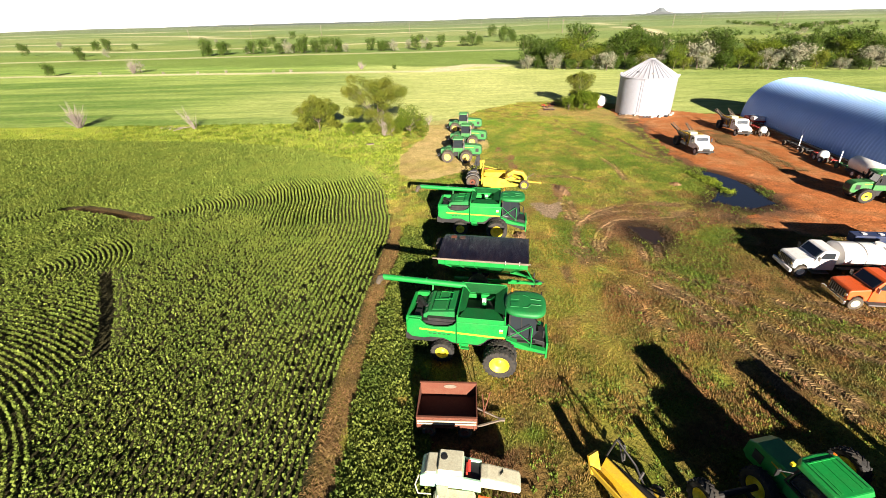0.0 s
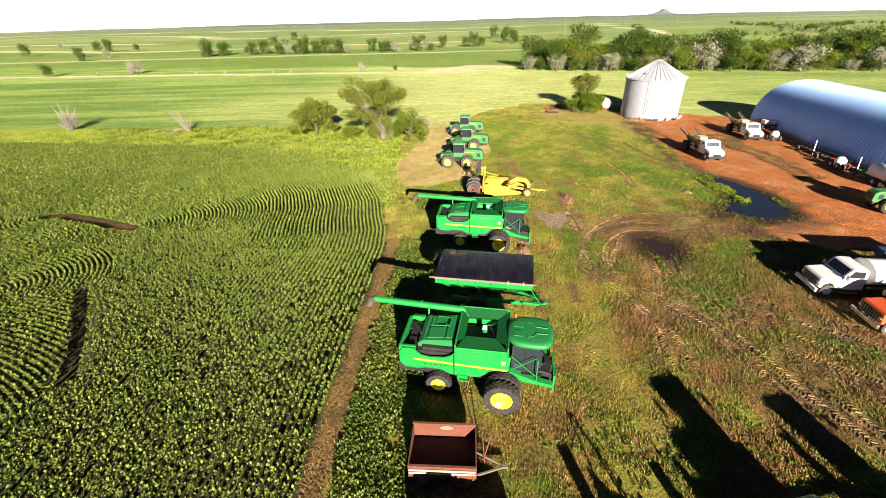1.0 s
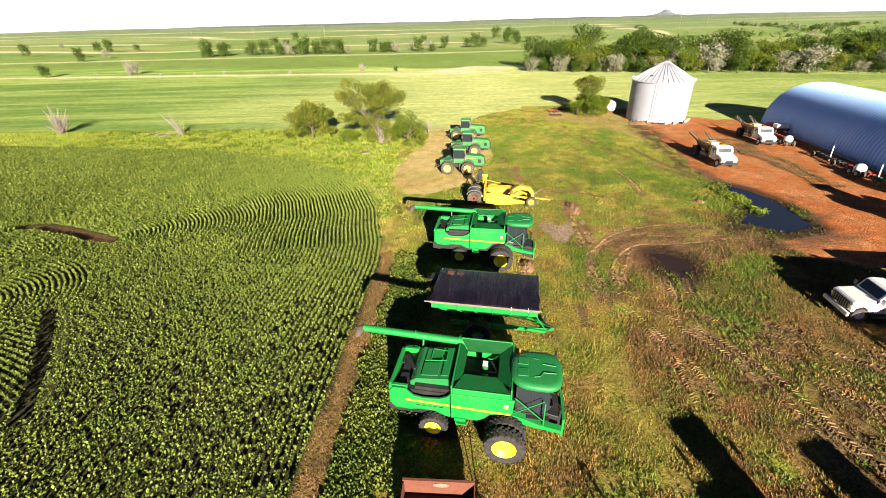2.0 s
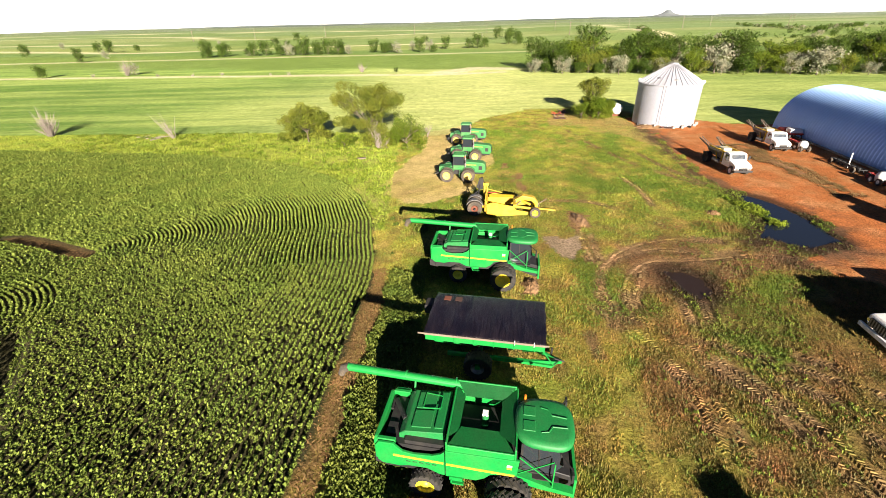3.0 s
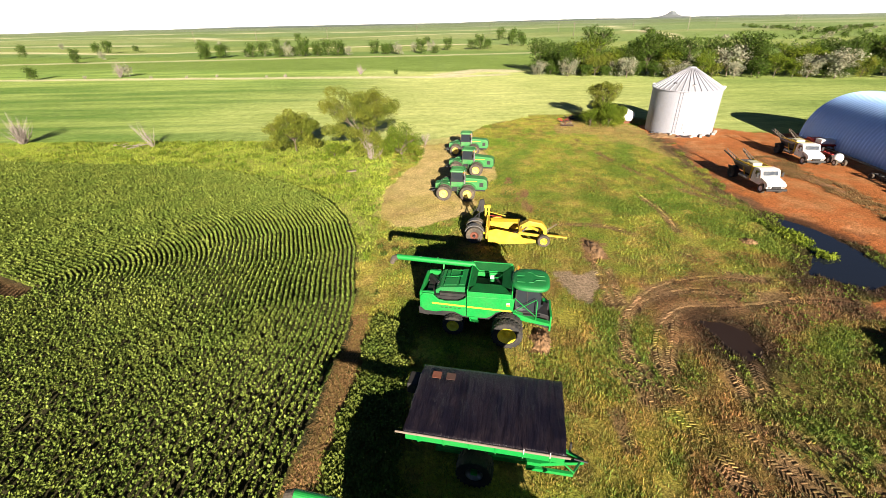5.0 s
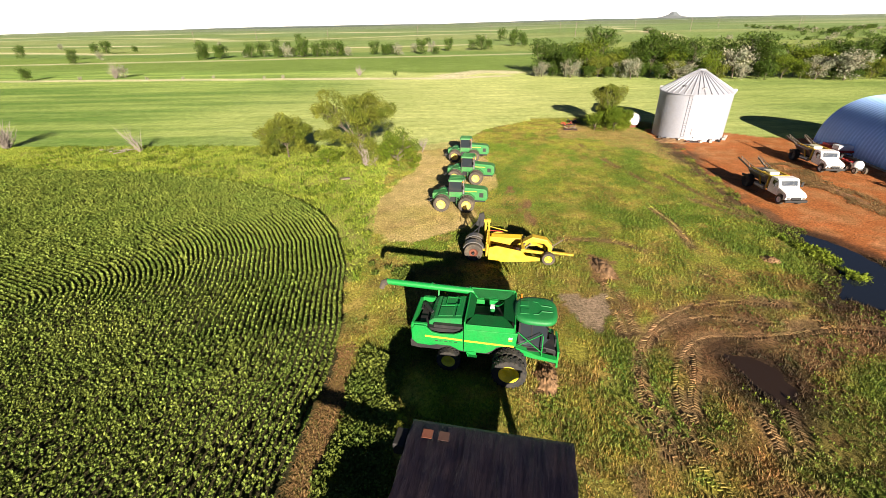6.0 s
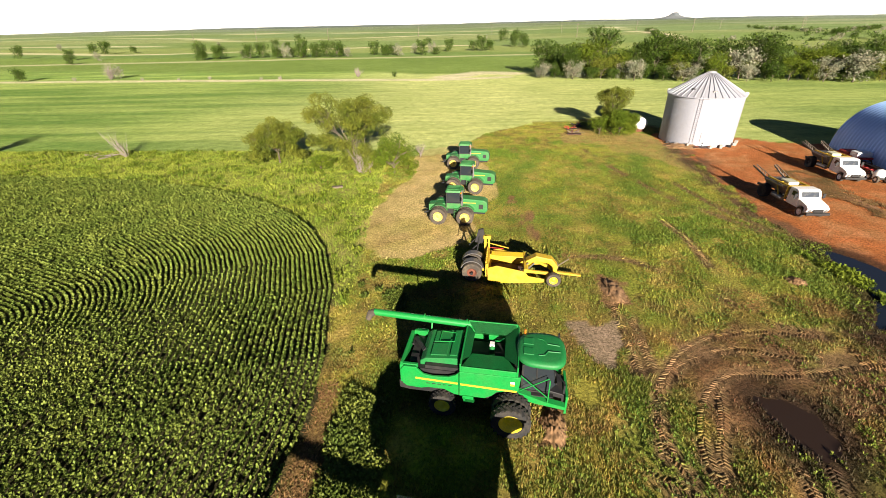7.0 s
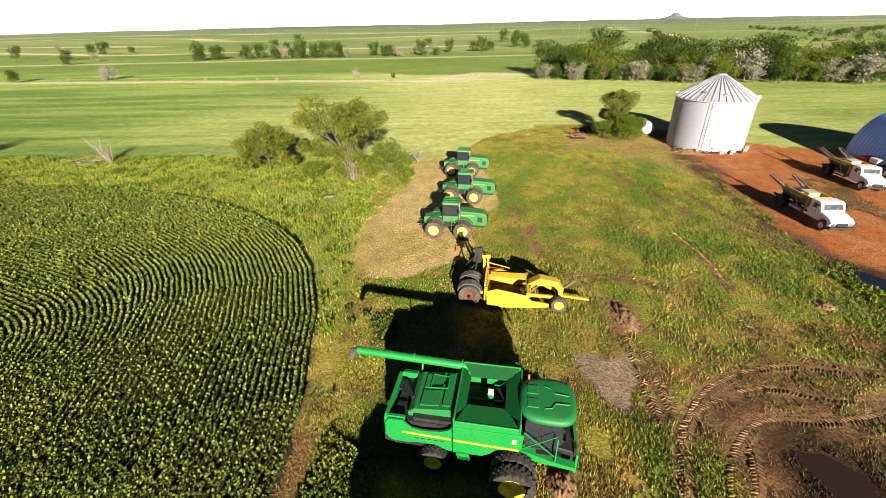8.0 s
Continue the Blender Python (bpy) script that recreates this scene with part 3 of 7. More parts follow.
def leaf_mesh(name, verts, material, label, category, parent=None, kind="stuff", tint=None, corners=4):
    n = len(verts) // corners
    b = np.arange(n) * corners
    tris = (np.stack([b, b + 1, b + 3, b + 1, b + 2, b + 3], 1) if corners == 4 else np.stack([b, b + 1, b + 2], 1)).reshape(-1, 3)
    me = bpy.data.meshes.new(name)
    me.vertices.add(len(verts))
    me.vertices.foreach_set("co", np.ascontiguousarray(verts, dtype=np.float32).ravel())
    me.loops.add(tris.size)
    me.loops.foreach_set("vertex_index", tris.ravel().astype(np.int32))
    me.polygons.add(len(tris))
    me.polygons.foreach_set("loop_start", np.arange(0, tris.size, 3, dtype=np.int32))
    me.update(calc_edges=True)
    me.materials.append(material)
    if tint is not None:
        at = me.color_attributes.new("cover", "FLOAT_COLOR", "POINT")
        rgba = np.concatenate([np.repeat(tint, corners, 0), np.ones((len(verts), 1))], 1)
        at.data.foreach_set("color", rgba.astype(np.float32).ravel())
    ob = new(name, me)
    ob.parent = parent
    return tagged(ob, label, category, "", kind)


ROW = 0.385
CROP_LEAF = leaf_material("crop_leaf", (0.119, 0.162, 0.028), (0.162, 0.205, 0.037), 0.65, (0.84, 0.9, 0.84), (1.16, 1.1, 1.1))


def in_view(x, y, margin=6):
    return (np.abs(x - 1.5) < 1.12 * (y + 3) + margin) & (y > 6)


def make_crop():
    n = 290000
    x, y = rng.uniform(-100, -4, n), rng.uniform(8, 92, n)
    dense = (y > 36) | (rng.random(n) < 0.72)
    x, y = x[dense], y[dense]
    ok = inside(x, y, CROP_AREA) & in_view(x, y)
    x, y = x[ok], y[ok]
    block = inside(x, y, [(-27, 32.8), (-24.5, 29), (-23.2, 25.5), (-22.5, 20), (-19.5, 16.5), (-14, 8), (-120, 8), (-120, 36), (-42, 35)])
    d, bx, by = near_line(x, y, CROP_EDGE)
    # rows that bend round the bare tongue, and the outer rows that follow the field's edge
    db, tx, ty = near_line(x, y, BARE + [(-31.6, 10)])
    tongue = (db < 13.3 + 0.5 * (fractal(x, y, 4.0, 65) - 0.5)) & ((x > -31.6) | (y > 45.3))
    d, bx, by = np.where(tongue, db, d), np.where(tongue, tx, bx), np.where(tongue, ty, by)
    ux, uy = (x - bx) / np.maximum(d, 1e-6), (y - by) / np.maximum(d, 1e-6)
    k = (np.round(d / ROW - 0.6) + 0.6) * ROW
    x1, y1 = bx + ux * k, by + uy * k
    cx, cy = -36.7, 3.0
    rr = np.hypot(x - cx, y - cy)
    k2 = np.round(rr / ROW) * ROW
    x2, y2 = cx + (x - cx) / rr * k2, cy + (y - cy) / rr * k2
    # inner block: rows bend round the end of the short ditch
    ex = np.minimum(x, -36.0)
    r3 = np.hypot(x - ex, y - 33.0)
    k3 = np.maximum(np.round(r3 / ROW), 1) * ROW
    x3, y3 = ex + (x - ex) / np.maximum(r3, 1e-6) * k3, 33.0 + (y - 33.0) / np.maximum(r3, 1e-6) * k3
    inner = (r3 < 9.3) & (y > 24) & ~block
    x1, y1 = np.where(inner, x3, x1), np.where(inner, y3, y1)
    # heading of the row at each plant
    along = np.pi / 2 + np.where(block, np.arctan2(y - cy, x - cx), np.where(inner, np.arctan2(y - 33.0, x - ex), np.arctan2(uy, ux)))
    x, y = np.where(block, x2, x1), np.where(block, y2, y1)
    x += rng.normal(0, 0.025, len(x))
    y += rng.normal(0, 0.025, len(x))
    gap = np.minimum(near_line(x, y, DITCH)[0], 0.5 + near_line(x, y, DITCH_ARM)[0])
    ok = (gap > 0.45) & (near_line(x, y, BARE)[0] > 0.8) & inside(x, y, CROP_AREA)
    x, y, along = x[ok], y[ok], along[ok]
    tall = 0.44 - 0.06 * step(36, 56, y) + 0.20 * fractal(x, y, 9.0, 55) + rng.normal(0, 0.04, len(x))
    vs = []
    for k in range(5):
        if k > 2:  # fewer leaves in the farther part
            near = y < (64 if k == 3 else 44)
            x, y, tall, along = x[near], y[near], tall[near], along[near]
        big = 1.0 + 0.22 * step(34, 60, y)
        az = along + np.pi * rng.integers(0, 2, len(x)) + rng.normal(0, 0.7, len(x))
        erect = 1.0 + 0.9 * step(32, 56, y)
        up = tall * rng.uniform(0.6, 1.0, len(x))
        vs.append(leaves(x, y, up - 0.12, az, big * rng.uniform(0.08, 0.145, len(x)), big * rng.uniform(0.10, 0.15, len(x)), erect * rng.uniform(0.03, 0.12, len(x)), rng.uniform(-0.08, 0.10, len(x))))
    return leaf_mesh("crop_plants", np.concatenate(vs), CROP_LEAF, "leafy green row crop planted in curving rows", "crop")


make_crop()

# ---- grain bin ----
def make_bin():
    th = thing("grain_bin", pose(44.1, 96.6, 0, 0, 0, -35), "galvanised round grain bin with a ribbed conical roof", "grain bin")
    R, eave, peak = 5.5, 7.35, 10.45
    bm = bmesh.new()
    prof = []
    n = 80
    for k in range(n + 1):
        z = 0.1 + (eave - 0.1) * k / n
        prof.append((R + 0.006 * math.sin(k * math.pi / 2), z))
    prof = [(R - 0.06, 0.0), (R, 0.0)] + prof + [(R - 0.06, eave)]
    lathe(bm, prof, 72)
    part("wall", bm, GALV, th, smooth=True)
    bm = bmesh.new()
    lathe(bm, [(R + 0.02, eave - 0.12), (R + 0.18, eave - 0.1), (R + 0.16, eave), (0.55, peak), (0.5, peak - 0.1), (R, eave - 0.08)], 72)
    roof = part("roof", bm, GALV, th)
    for k in range(36):
        a = 2 * math.pi * k / 36
        c, s = math.cos(a), math.sin(a)
        bm = bmesh.new()
        beam(bm, ((R + 0.12) * c, (R + 0.12) * s, eave + 0.05), (0.55 * c, 0.55 * s, peak + 0.04), 0.07, 0.2)
        part("rib", bm, GALV, roof)
    bm = bmesh.new()
    lathe(bm, [(0.0, peak + 0.28), (0.62, peak + 0.2), (0.68, peak + 0.02), (0.6, peak - 0.05)], 24)
    part("cap", bm, GALV, th)
    for a, r, zz in ((-112, 3.9, 8.0), (-70, 4.2, 7.85)):
        bm = bmesh.new()
        c, s = math.cos(radians(a)), math.sin(radians(a))
        box(bm, -0.3, 0.3, -0.3, 0.3, -0.05, 0.45, Matrix.Translation((r * c, r * s, zz)) @ Matrix.Rotation(radians(a), 4, "Z"))
        bevel(bm, 0.05)
        part("hatch", bm, BLACK if a < -100 else STEEL, roof, "dark roof hatch")
    for a in (5, 183):
        bm = bmesh.new()
        c, s = math.cos(radians(a)), math.sin(radians(a))
        lathe(bm, [(0.0, 0.42), (0.3, 0.35), (0.34, 0.0)], 12)
        bmesh.ops.transform(bm, matrix=Matrix.Translation(((R - 0.1) * c, (R - 0.1) * s, eave + 0.1)), verts=bm.verts)
        part("vent", bm, WHITE, roof, "white roof vent")
    # ladder up the wall
    a = radians(-88)
    c, s = math.cos(a), math.sin(a)
    tx, ty = -s, c
    bm = bmesh.new()
    for o in (-0.22, 0.22):
        rod(bm, ((R + 0.15) * c + tx * o, (R + 0.15) * s + ty * o, 0.6), ((R + 0.15) * c + tx * o, (R + 0.15) * s + ty * o, eave + 0.2), 0.025, seg=6)
    for k in range(22):
        z = 0.8 + 0.3 * k
        rod(bm, ((R + 0.15) * c - tx * 0.22, (R + 0.15) * s - ty * 0.22, z), ((R + 0.15) * c + tx * 0.22, (R + 0.15) * s + ty * 0.22, z), 0.018, seg=5)
    part("ladder", bm, GALV, th)
    bm = bmesh.new()
    box(bm, -0.5, 0.5, -0.03, 0.05, 0.9, 2.2, Matrix.Rotation(radians(-72) + math.pi / 2, 4, "Z") @ Matrix.Translation((0, -R - 0.02, 0)))
    bevel(bm, 0.02)
    part("door", bm, GALV, th)
    return th


make_bin()


# ---- arched shed ----
def make_shed():
    W, Ht, L = 15.8, 7.25, 52.0
    # axis runs along local y, origin at the middle of the far end
    th = thing("arched_shed", pose(68.9, 88.6, 0, 0, 0, 172), "long arched shed of ribbed sheet metal, blue sky sheen in its colour", "shed")
    rib, per = 0.62, 6
    ns = int(L / rib * per)
    seg = 44
    verts, faces = [], []
    for j in range(ns + 1):
        y = L * j / ns
        o = 0.11 * math.cos(2 * math.pi * j / per)
        for k in range(seg + 1):
            a = math.pi * k / seg
            ca, sa = math.cos(a), math.sin(a)
            verts.append(((W / 2 + o) * math.copysign(abs(ca) ** 0.9, ca), y, (Ht + o) * abs(sa) ** 0.85))
    for j in range(ns):
        for k in range(seg):
            a = j * (seg + 1) + k
            faces.append((a, a + 1, a + seg + 2, a + seg + 1))
    me = bpy.data.meshes.new("arch")
    me.from_pydata(verts, [], faces)
    me.polygons.foreach_set("use_smooth", np.ones(len(faces), bool))
    me.materials.append(ROOF_SKY_TINT)
    ob = new("arch", me)
    ob.parent = th
    sol = ob.modifiers.new("thickness", "SOLIDIFY")
    sol.thickness = 0.04
    for y0, y1 in ((0.15, 0.25), (L - 0.25, L - 0.15)):
        bm = bmesh.new()
        outline = [((W / 2 - 0.08) * math.copysign(abs(math.cos(math.pi * k / 24)) ** 0.9, math.cos(math.pi * k / 24)), (Ht - 0.08) * abs(math.sin(math.pi * k / 24)) ** 0.85) for k in range(25)]
        prism(bm, outline, y0, y1)
        end = part("end_wall", bm, GALV, th)
        bm = bmesh.new()
        box(bm, -2.6, 2.6, y0 - 0.06, y1 + 0.06, 0, 4.6)
        part("sliding_door", bm, GALV, end)
    for s in (-1, 1):
        bm = bmesh.new()
        box(bm, s * W / 2 - 0.2, s * W / 2 + 0.2, 0, L, -0.2, 0.22)
        part("footing", bm, CONCRETE, th)
    return th


make_shed()


# ---- wheels ----
WHEELS = {}


def wheel_master(R, w, rim_r, tyre_mat, rim_mat, lugs, dish):
    key = (R, w, rim_r, tyre_mat.name, rim_mat.name, lugs, dish)
    if key in WHEELS:
        return WHEELS[key]
    bm = bmesh.new()  # axis along y; outer face towards -y
    lathe(bm, [(0.0, -w * dish - 0.03), (0.13, -w * dish - 0.03), (0.15, -w * dish + 0.02), (rim_r * 0.62, -w * dish + 0.04), (rim_r * 0.78, -w * 0.30), (rim_r * 0.97, -w * 0.40), (rim_r * 1.02, -w * 0.46),
               (rim_r * 1.0, -w * 0.3), (rim_r * 0.98, w * 0.4), (rim_r * 0.5, w * 0.3), (0.0, w * 0.3)], 28, "y")
    for k in range(8):
        a = 2 * math.pi * k / 8
        rod(bm, (0.22 * rim_r * 2 * 0.5 * math.cos(a), -w * dish - 0.03, 0.22 * rim_r * math.sin(a)), (0.22 * rim_r * math.cos(a), -w * dish + 0.02, 0.22 * rim_r * math.sin(a)), 0.025, seg=5)
    wh = bm
    bt = bmesh.new()
    lathe(bt, [(rim_r * 0.99, -w * 0.42), (rim_r * 1.1, -w * 0.5), (R * 0.82, -w * 0.53), (R * 0.93, -w * 0.50), (R * 0.965, -w * 0.40), (R * 0.972, 0.0), (R * 0.965, w * 0.40), (R * 0.93, w * 0.50),
               (R * 0.82, w * 0.53), (rim_r * 1.1, w * 0.5), (rim_r * 0.99, w * 0.42)], 40, "y")
    if lugs:
        for k in range(lugs):
            for s in (-1, 1):
                a0 = 2 * math.pi * (k + (0.5 if s > 0 else 0)) / lugs
                lean = 0.9 * 2 * math.pi / lugs
                p0 = Vector((R * 0.985 * math.cos(a0), 0.01 * s, R * 0.985 * math.sin(a0)))
                p1 = Vector((R * 0.955 * math.cos(a0 - lean), s * w * 0.53, R * 0.955 * math.sin(a0 - lean)))
                d = p1 - p0
                up = ((p0 + p1) / 2)
                up.y = 0
                up.normalize()
                xx = d.normalized()
                yy = up.cross(xx).normalized()
                zz = xx.cross(yy)
                mm = Matrix((xx, yy, zz)).transposed().to_4x4()
                box(bt, -d.length / 2, d.length / 2, -0.045 * R, 0.045 * R, -0.04 * R, 0.035 * R, Matrix.Translation((p0 + p1) / 2) @ mm)
    me1 = bpy.data.meshes.new("wheel")
    for f in wh.faces:
        f.smooth = True
    wh.to_mesh(me1)
    wh.free()
    me1.materials.append(rim_mat)
    me2 = bpy.data.meshes.new("tyre")
    bt.to_mesh(me2)
    bt.free()
    me2.materials.append(tyre_mat)
    WHEELS[key] = (me1, me2)
    return WHEELS[key]


def wheel(parent, x, y, z, R, w, rim_r, tyre_mat=None, rim_mat=None, lugs=20, turn=0, steer=0, dish=0.25):
    """A wheel with its tyre; turn 180 for the side towards +y."""
    me1, me2 = wheel_master(R, w, rim_r, tyre_mat or RUBBER, rim_mat or YELLOW_RIM, lugs, dish)
    ob = new("wheel", me1)
    ob.parent = parent
    ob.matrix_basis = pose(x, y, z, 0, 0, turn + steer) @ pose(0, 0, 0, 0, 37 * (x + y), 0)
    t = new("tyre", me2)
    t.parent = ob
    return ob


# ---- combine harvester ----
def make_combine(m, label):
    th = thing("combine_harvester", m, label, "combine harvester", "parked combines")
    # inner frame: dark core between the side panels
    bm = bmesh.new()
    box(bm, -5.35, 0.3, -1.25, 1.25, 1.15, 2.7)
    box(bm, -4.4, -2.7, -1.2, 1.2, 2.6, 2.9)
    box(bm, 0.3, 0.7, -1.0, 1.0, 0.9, 1.9)
    part("chassis", bm, BLACK, th)
    for s in (-1, 1):
        # front side panel, cut away over the wheel
        bm = bmesh.new()
        outline = [(-2.62, 1.42), (-1.35, 1.44), (-1.0, 1.66), (-0.75, 1.95), (-0.2, 2.08), (0.28, 2.1), (0.36, 3.05), (-2.62, 3.02)]
        prism(bm, outline, s * 1.42, s * 1.54)
        bevel(bm, 0.03, 2)
        p = part("side_panel", bm, GREEN, th)
        bm = bmesh.new()
        beam(bm, (-2.58, s * 1.55, 2.22), (0.2, s * 1.55, 2.14), 0.02, 0.11)
        part("stripe", bm, YELLOW, p, "yellow stripe")
        bm = bmesh.new()
        box(bm, -0.12, 0.08, s * 1.535 - 0.01, s * 1.535 + 0.02, 2.62, 2.74)
        part("decal", bm, WHITE, p, "small white and yellow decal")
        bm = bmesh.new()
        box(bm, -0.12, 0.08, s * 1.535 - 0.01, s * 1.535 + 0.02, 2.48, 2.60)
        part("decal", bm, YELLOW, p, "small yellow decal")
        # rear side panel with a scooped top edge
        bm = bmesh.new()
        outline = [(-5.55, 1.85), (-5.35, 1.66), (-4.6, 1.62), (-4.2, 1.72), (-3.4, 1.72), (-2.9, 1.46), (-2.66, 1.42), (-2.66, 2.92), (-2.85, 2.72), (-3.2, 2.56), (-4.0, 2.5), (-4.45, 2.58), (-4.72, 2.86), (-4.8, 2.98), (-5.45, 2.98), (-5.62, 2.7)]
        prism(bm, outline, s * 1.40, s * 1.52)
        bevel(bm, 0.03, 2)
        p = part("side_panel", bm, GREEN, th)
        bm = bmesh.new()
        beam(bm, (-4.85, s * 1.53, 2.30), (-2.70, s * 1.53, 2.22), 0.02, 0.11)
        part("stripe", bm, YELLOW, p, "yellow stripe")
        for k in range(5):
            bm = bmesh.new()
            box(bm, -4.3 + k * 0.28, -4.12 + k * 0.28, s * 1.52 - 0.01, s * 1.52 + 0.015, 2.0, 2.04)
            part("vent_slot", bm, BLACK, p)
    # rounded rear hood, open at the top
    bm = bmesh.new()
    prism(bm, [(-1.42, 1.8), (1.42, 1.8), (1.42, 2.9), (1.25, 3.0), (-1.25, 3.0), (-1.42, 2.9)], -5.68, -5.5, "x")
    bevel(bm, 0.04, 2)
    part("rear_hood", bm, GREEN, th)
    for y in (-1.38, 1.2):
        bm = bmesh.new()
        box(bm, -5.52, -4.75, y, y + 0.18, 2.7, 3.02)
        bevel(bm, 0.03)
        part("hood_rim", bm, GREEN, th)
    bm = bmesh.new()
    rod(bm, (-5.3, 0.9, 2.8), (-4.6, -0.2, 2.95), 0.12, seg=10)
    rod(bm, (-5.45, 1.15, 2.75), (-5.4, 0.4, 2.75), 0.06, seg=8)
    box(bm, -5.3, -4.9, -0.9, -0.3, 2.62, 2.8)
    part("exhaust", bm, BLACK, th)
    # engine deck with raised panels
    bm = bmesh.new()
    prism(bm, [(-4.72, 2.92), (-4.45, 3.12), (-2.72, 3.3), (-2.72, 2.6), (-4.72, 2.6)], -0.95, 1.35)
    bevel(bm, 0.03)
    deck = part("engine_deck", bm, GREEN_DULL, th)
    bm = bmesh.new()
    for a, b, c, d in ((-4.2, -3.35, -0.75, 0.15), (-4.2, -3.35, 0.25, 1.15), (-3.2, -2.85, -0.75, 1.2)):
        tilt = Matrix.Translation(((a + b) / 2, (c + d) / 2, 3.24 + 0.105 * ((a + b) / 2 + 3.5))) @ Matrix.Rotation(-0.105, 4, "Y")
        box(bm, -(b - a) / 2, (b - a) / 2, -(d - c) / 2, (d - c) / 2, 0, 0.05, tilt)
    bevel(bm, 0.015)
    part("deck_panel", bm, GREEN_DULL, deck)
    bm = bmesh.new()
    pts = [(-3.9, 0.25, 3.28), (-3.9, 1.1, 3.28), (-3.1, 0.9, 3.4), (-3.1, 0.2, 3.4), (-3.9, 0.25, 3.28)]
    for p0, p1 in zip(pts, pts[1:]):
        rod(bm, p0, p1, 0.025, seg=6)
    part("deck_rail", bm, GREEN, deck)
    # cooling screen, seen edge-on behind the scooped panel
    bm = bmesh.new()
    lathe(bm, [(0.0, -0.06), (0.3, -0.06), (0.5, -0.02), (0.54, 0.05), (0.0, 0.08)], 28, "y")
    bmesh.ops.transform(bm, matrix=Matrix.Translation((-3.55, -1.16, 2.30)), verts=bm.verts)
    part("cooling_screen", bm, STEEL, th, "pale round cooling-air screen", smooth=True)
    # grain tank
    bm = bmesh.new()
    box(bm, -2.62, -2.54, -1.5, 1.7, 2.85, 3.5)
    box(bm, 0.14, 0.22, -1.5, 1.7, 2.85, 3.62)
    box(bm, -2.54, 0.14, 1.62, 1.7, 2.85, 3.74)
    box(bm, -2.54, 0.14, -1.5, -1.42, 2.85, 3.34)
    bevel(bm, 0.02)
    tank = part("grain_tank", bm, GREEN, th)
    bm = bmesh.new()
    box(bm, -2.5, 0.12, -1.4, 1.6, 2.5, 2.56)
    part("tank_floor", bm, BLACK, tank)
    # folded covers inside the tank mouth
    for quad in (((-2.5, -1.41, 3.34), (0.12, -1.41, 3.34), (-0.42, -0.55, 3.40), (-2.1, -0.55, 3.40)),
                 ((0.13, -1.3, 3.62), (0.13, 1.6, 3.62), (-0.48, 1.0, 3.42), (-0.48, -0.7, 3.42)),
                 ((-2.53, -1.2, 3.48), (-2.53, 1.6, 3.48), (-2.12, 1.1, 3.36), (-2.16, -0.7, 3.36)),
                 ((-2.5, 1.61, 3.70), (0.1, 1.61, 3.70), (-0.4, 1.08, 3.40), (-2.1, 1.08, 3.40))):
        bm = bmesh.new()
        vs = [bm.verts.new(p) for p in quad]
        f = bm.faces.new(vs)
        bmesh.ops.solidify(bm, geom=[f], thickness=0.03)
        part("tank_cover", bm, GREEN_DULL, tank)
    bm = bmesh.new()
    rod(bm, (-1.15, 0.25, 2.5), (-1.15, 0.25, 3.42), 0.16, 0.14, seg=14)
    fill = part("filling_auger", bm, GREEN_DULL, tank)
    bm = bmesh.new()
    box(bm, -1.27, -1.03, 0.12, 0.36, 3.38, 3.52)
    part("auger_cap", bm, WHITE, fill, "pale auger cap")
    # cab
    bm = bmesh.new()
    prism(bm, [(0.42, 1.75), (1.75, 1.75), (2.12, 2.4), (1.95, 3.42), (0.42, 3.42)], -0.98, 0.98)
    bevel(bm, 0.06, 2)
    cab = part("cab", bm, GLASS, th, "dark glazed cab")
    for y in (-0.98, 0.98):
        bm = bmesh.new()
        beam(bm, (0.45, y, 1.7), (0.45, y, 3.45), 0.1, 0.1)
        beam(bm, (1.2, y, 1.7), (1.1, y, 3.45), 0.06, 0.06)
        beam(bm, (2.1, y, 2.4), (1.92, y, 3.45), 0.07, 0.07)
        beam(bm, (0.45, y, 1.75), (1.75, y, 1.75), 0.1, 0.14)
        part("cab_frame", bm, BLACK, cab)
    bm = bmesh.new()
    # domed roof, wider over the windscreen
    rings = []
    for drop, shrink in ((0.34, 0.93), (0.28, 1.0), (0.14, 1.0), (0.05, 0.95), (0.01, 0.8), (0.0, 0.4)):
        ring = []
        for k in range(28):
            a = 2 * math.pi * k / 28
            ca, sa = math.cos(a), math.sin(a)
            rx, ry = 1.2 * math.copysign(abs(ca) ** 0.62, ca), (1.22 + 0.06 * ca) * math.copysign(abs(sa) ** 0.7, sa)
            ring.append(bm.verts.new((1.3 + rx * shrink, ry * shrink, 3.78 - drop - 0.03 * max(0, ca))))
        rings.append(ring)
    for lo, hi in zip(rings, rings[1:]):
        for k in range(28):
            bm.faces.new((lo[k], lo[(k + 1) % 28], hi[(k + 1) % 28], hi[k]))
    bm.faces.new(rings[-1])
    bm.faces.new(rings[0][::-1])
    roof = part("cab_roof", bm, GREEN_DULL, th, smooth=True)
    for y in (-0.62, 0.12):
        bm = bmesh.new()
        box(bm, 0.42, 0.92, y, y + 0.5, 3.755, 3.80)
        bevel(bm, 0.015)
        part("roof_hatch", bm, GREEN_DULL, roof)
    for s in (-1, 1):
        bm = bmesh.new()
        pts = [(1.15, s * 0.62, 3.775), (1.45, s * 0.55, 3.775), (1.6, s * 0.28, 3.775), (2.2, s * 0.24, 3.75)]
        for p0, p1 in zip(pts, pts[1:]):
            rod(bm, p0, p1, 0.03, seg=6)
        part("roof_bead", bm, GREEN_DULL, roof)
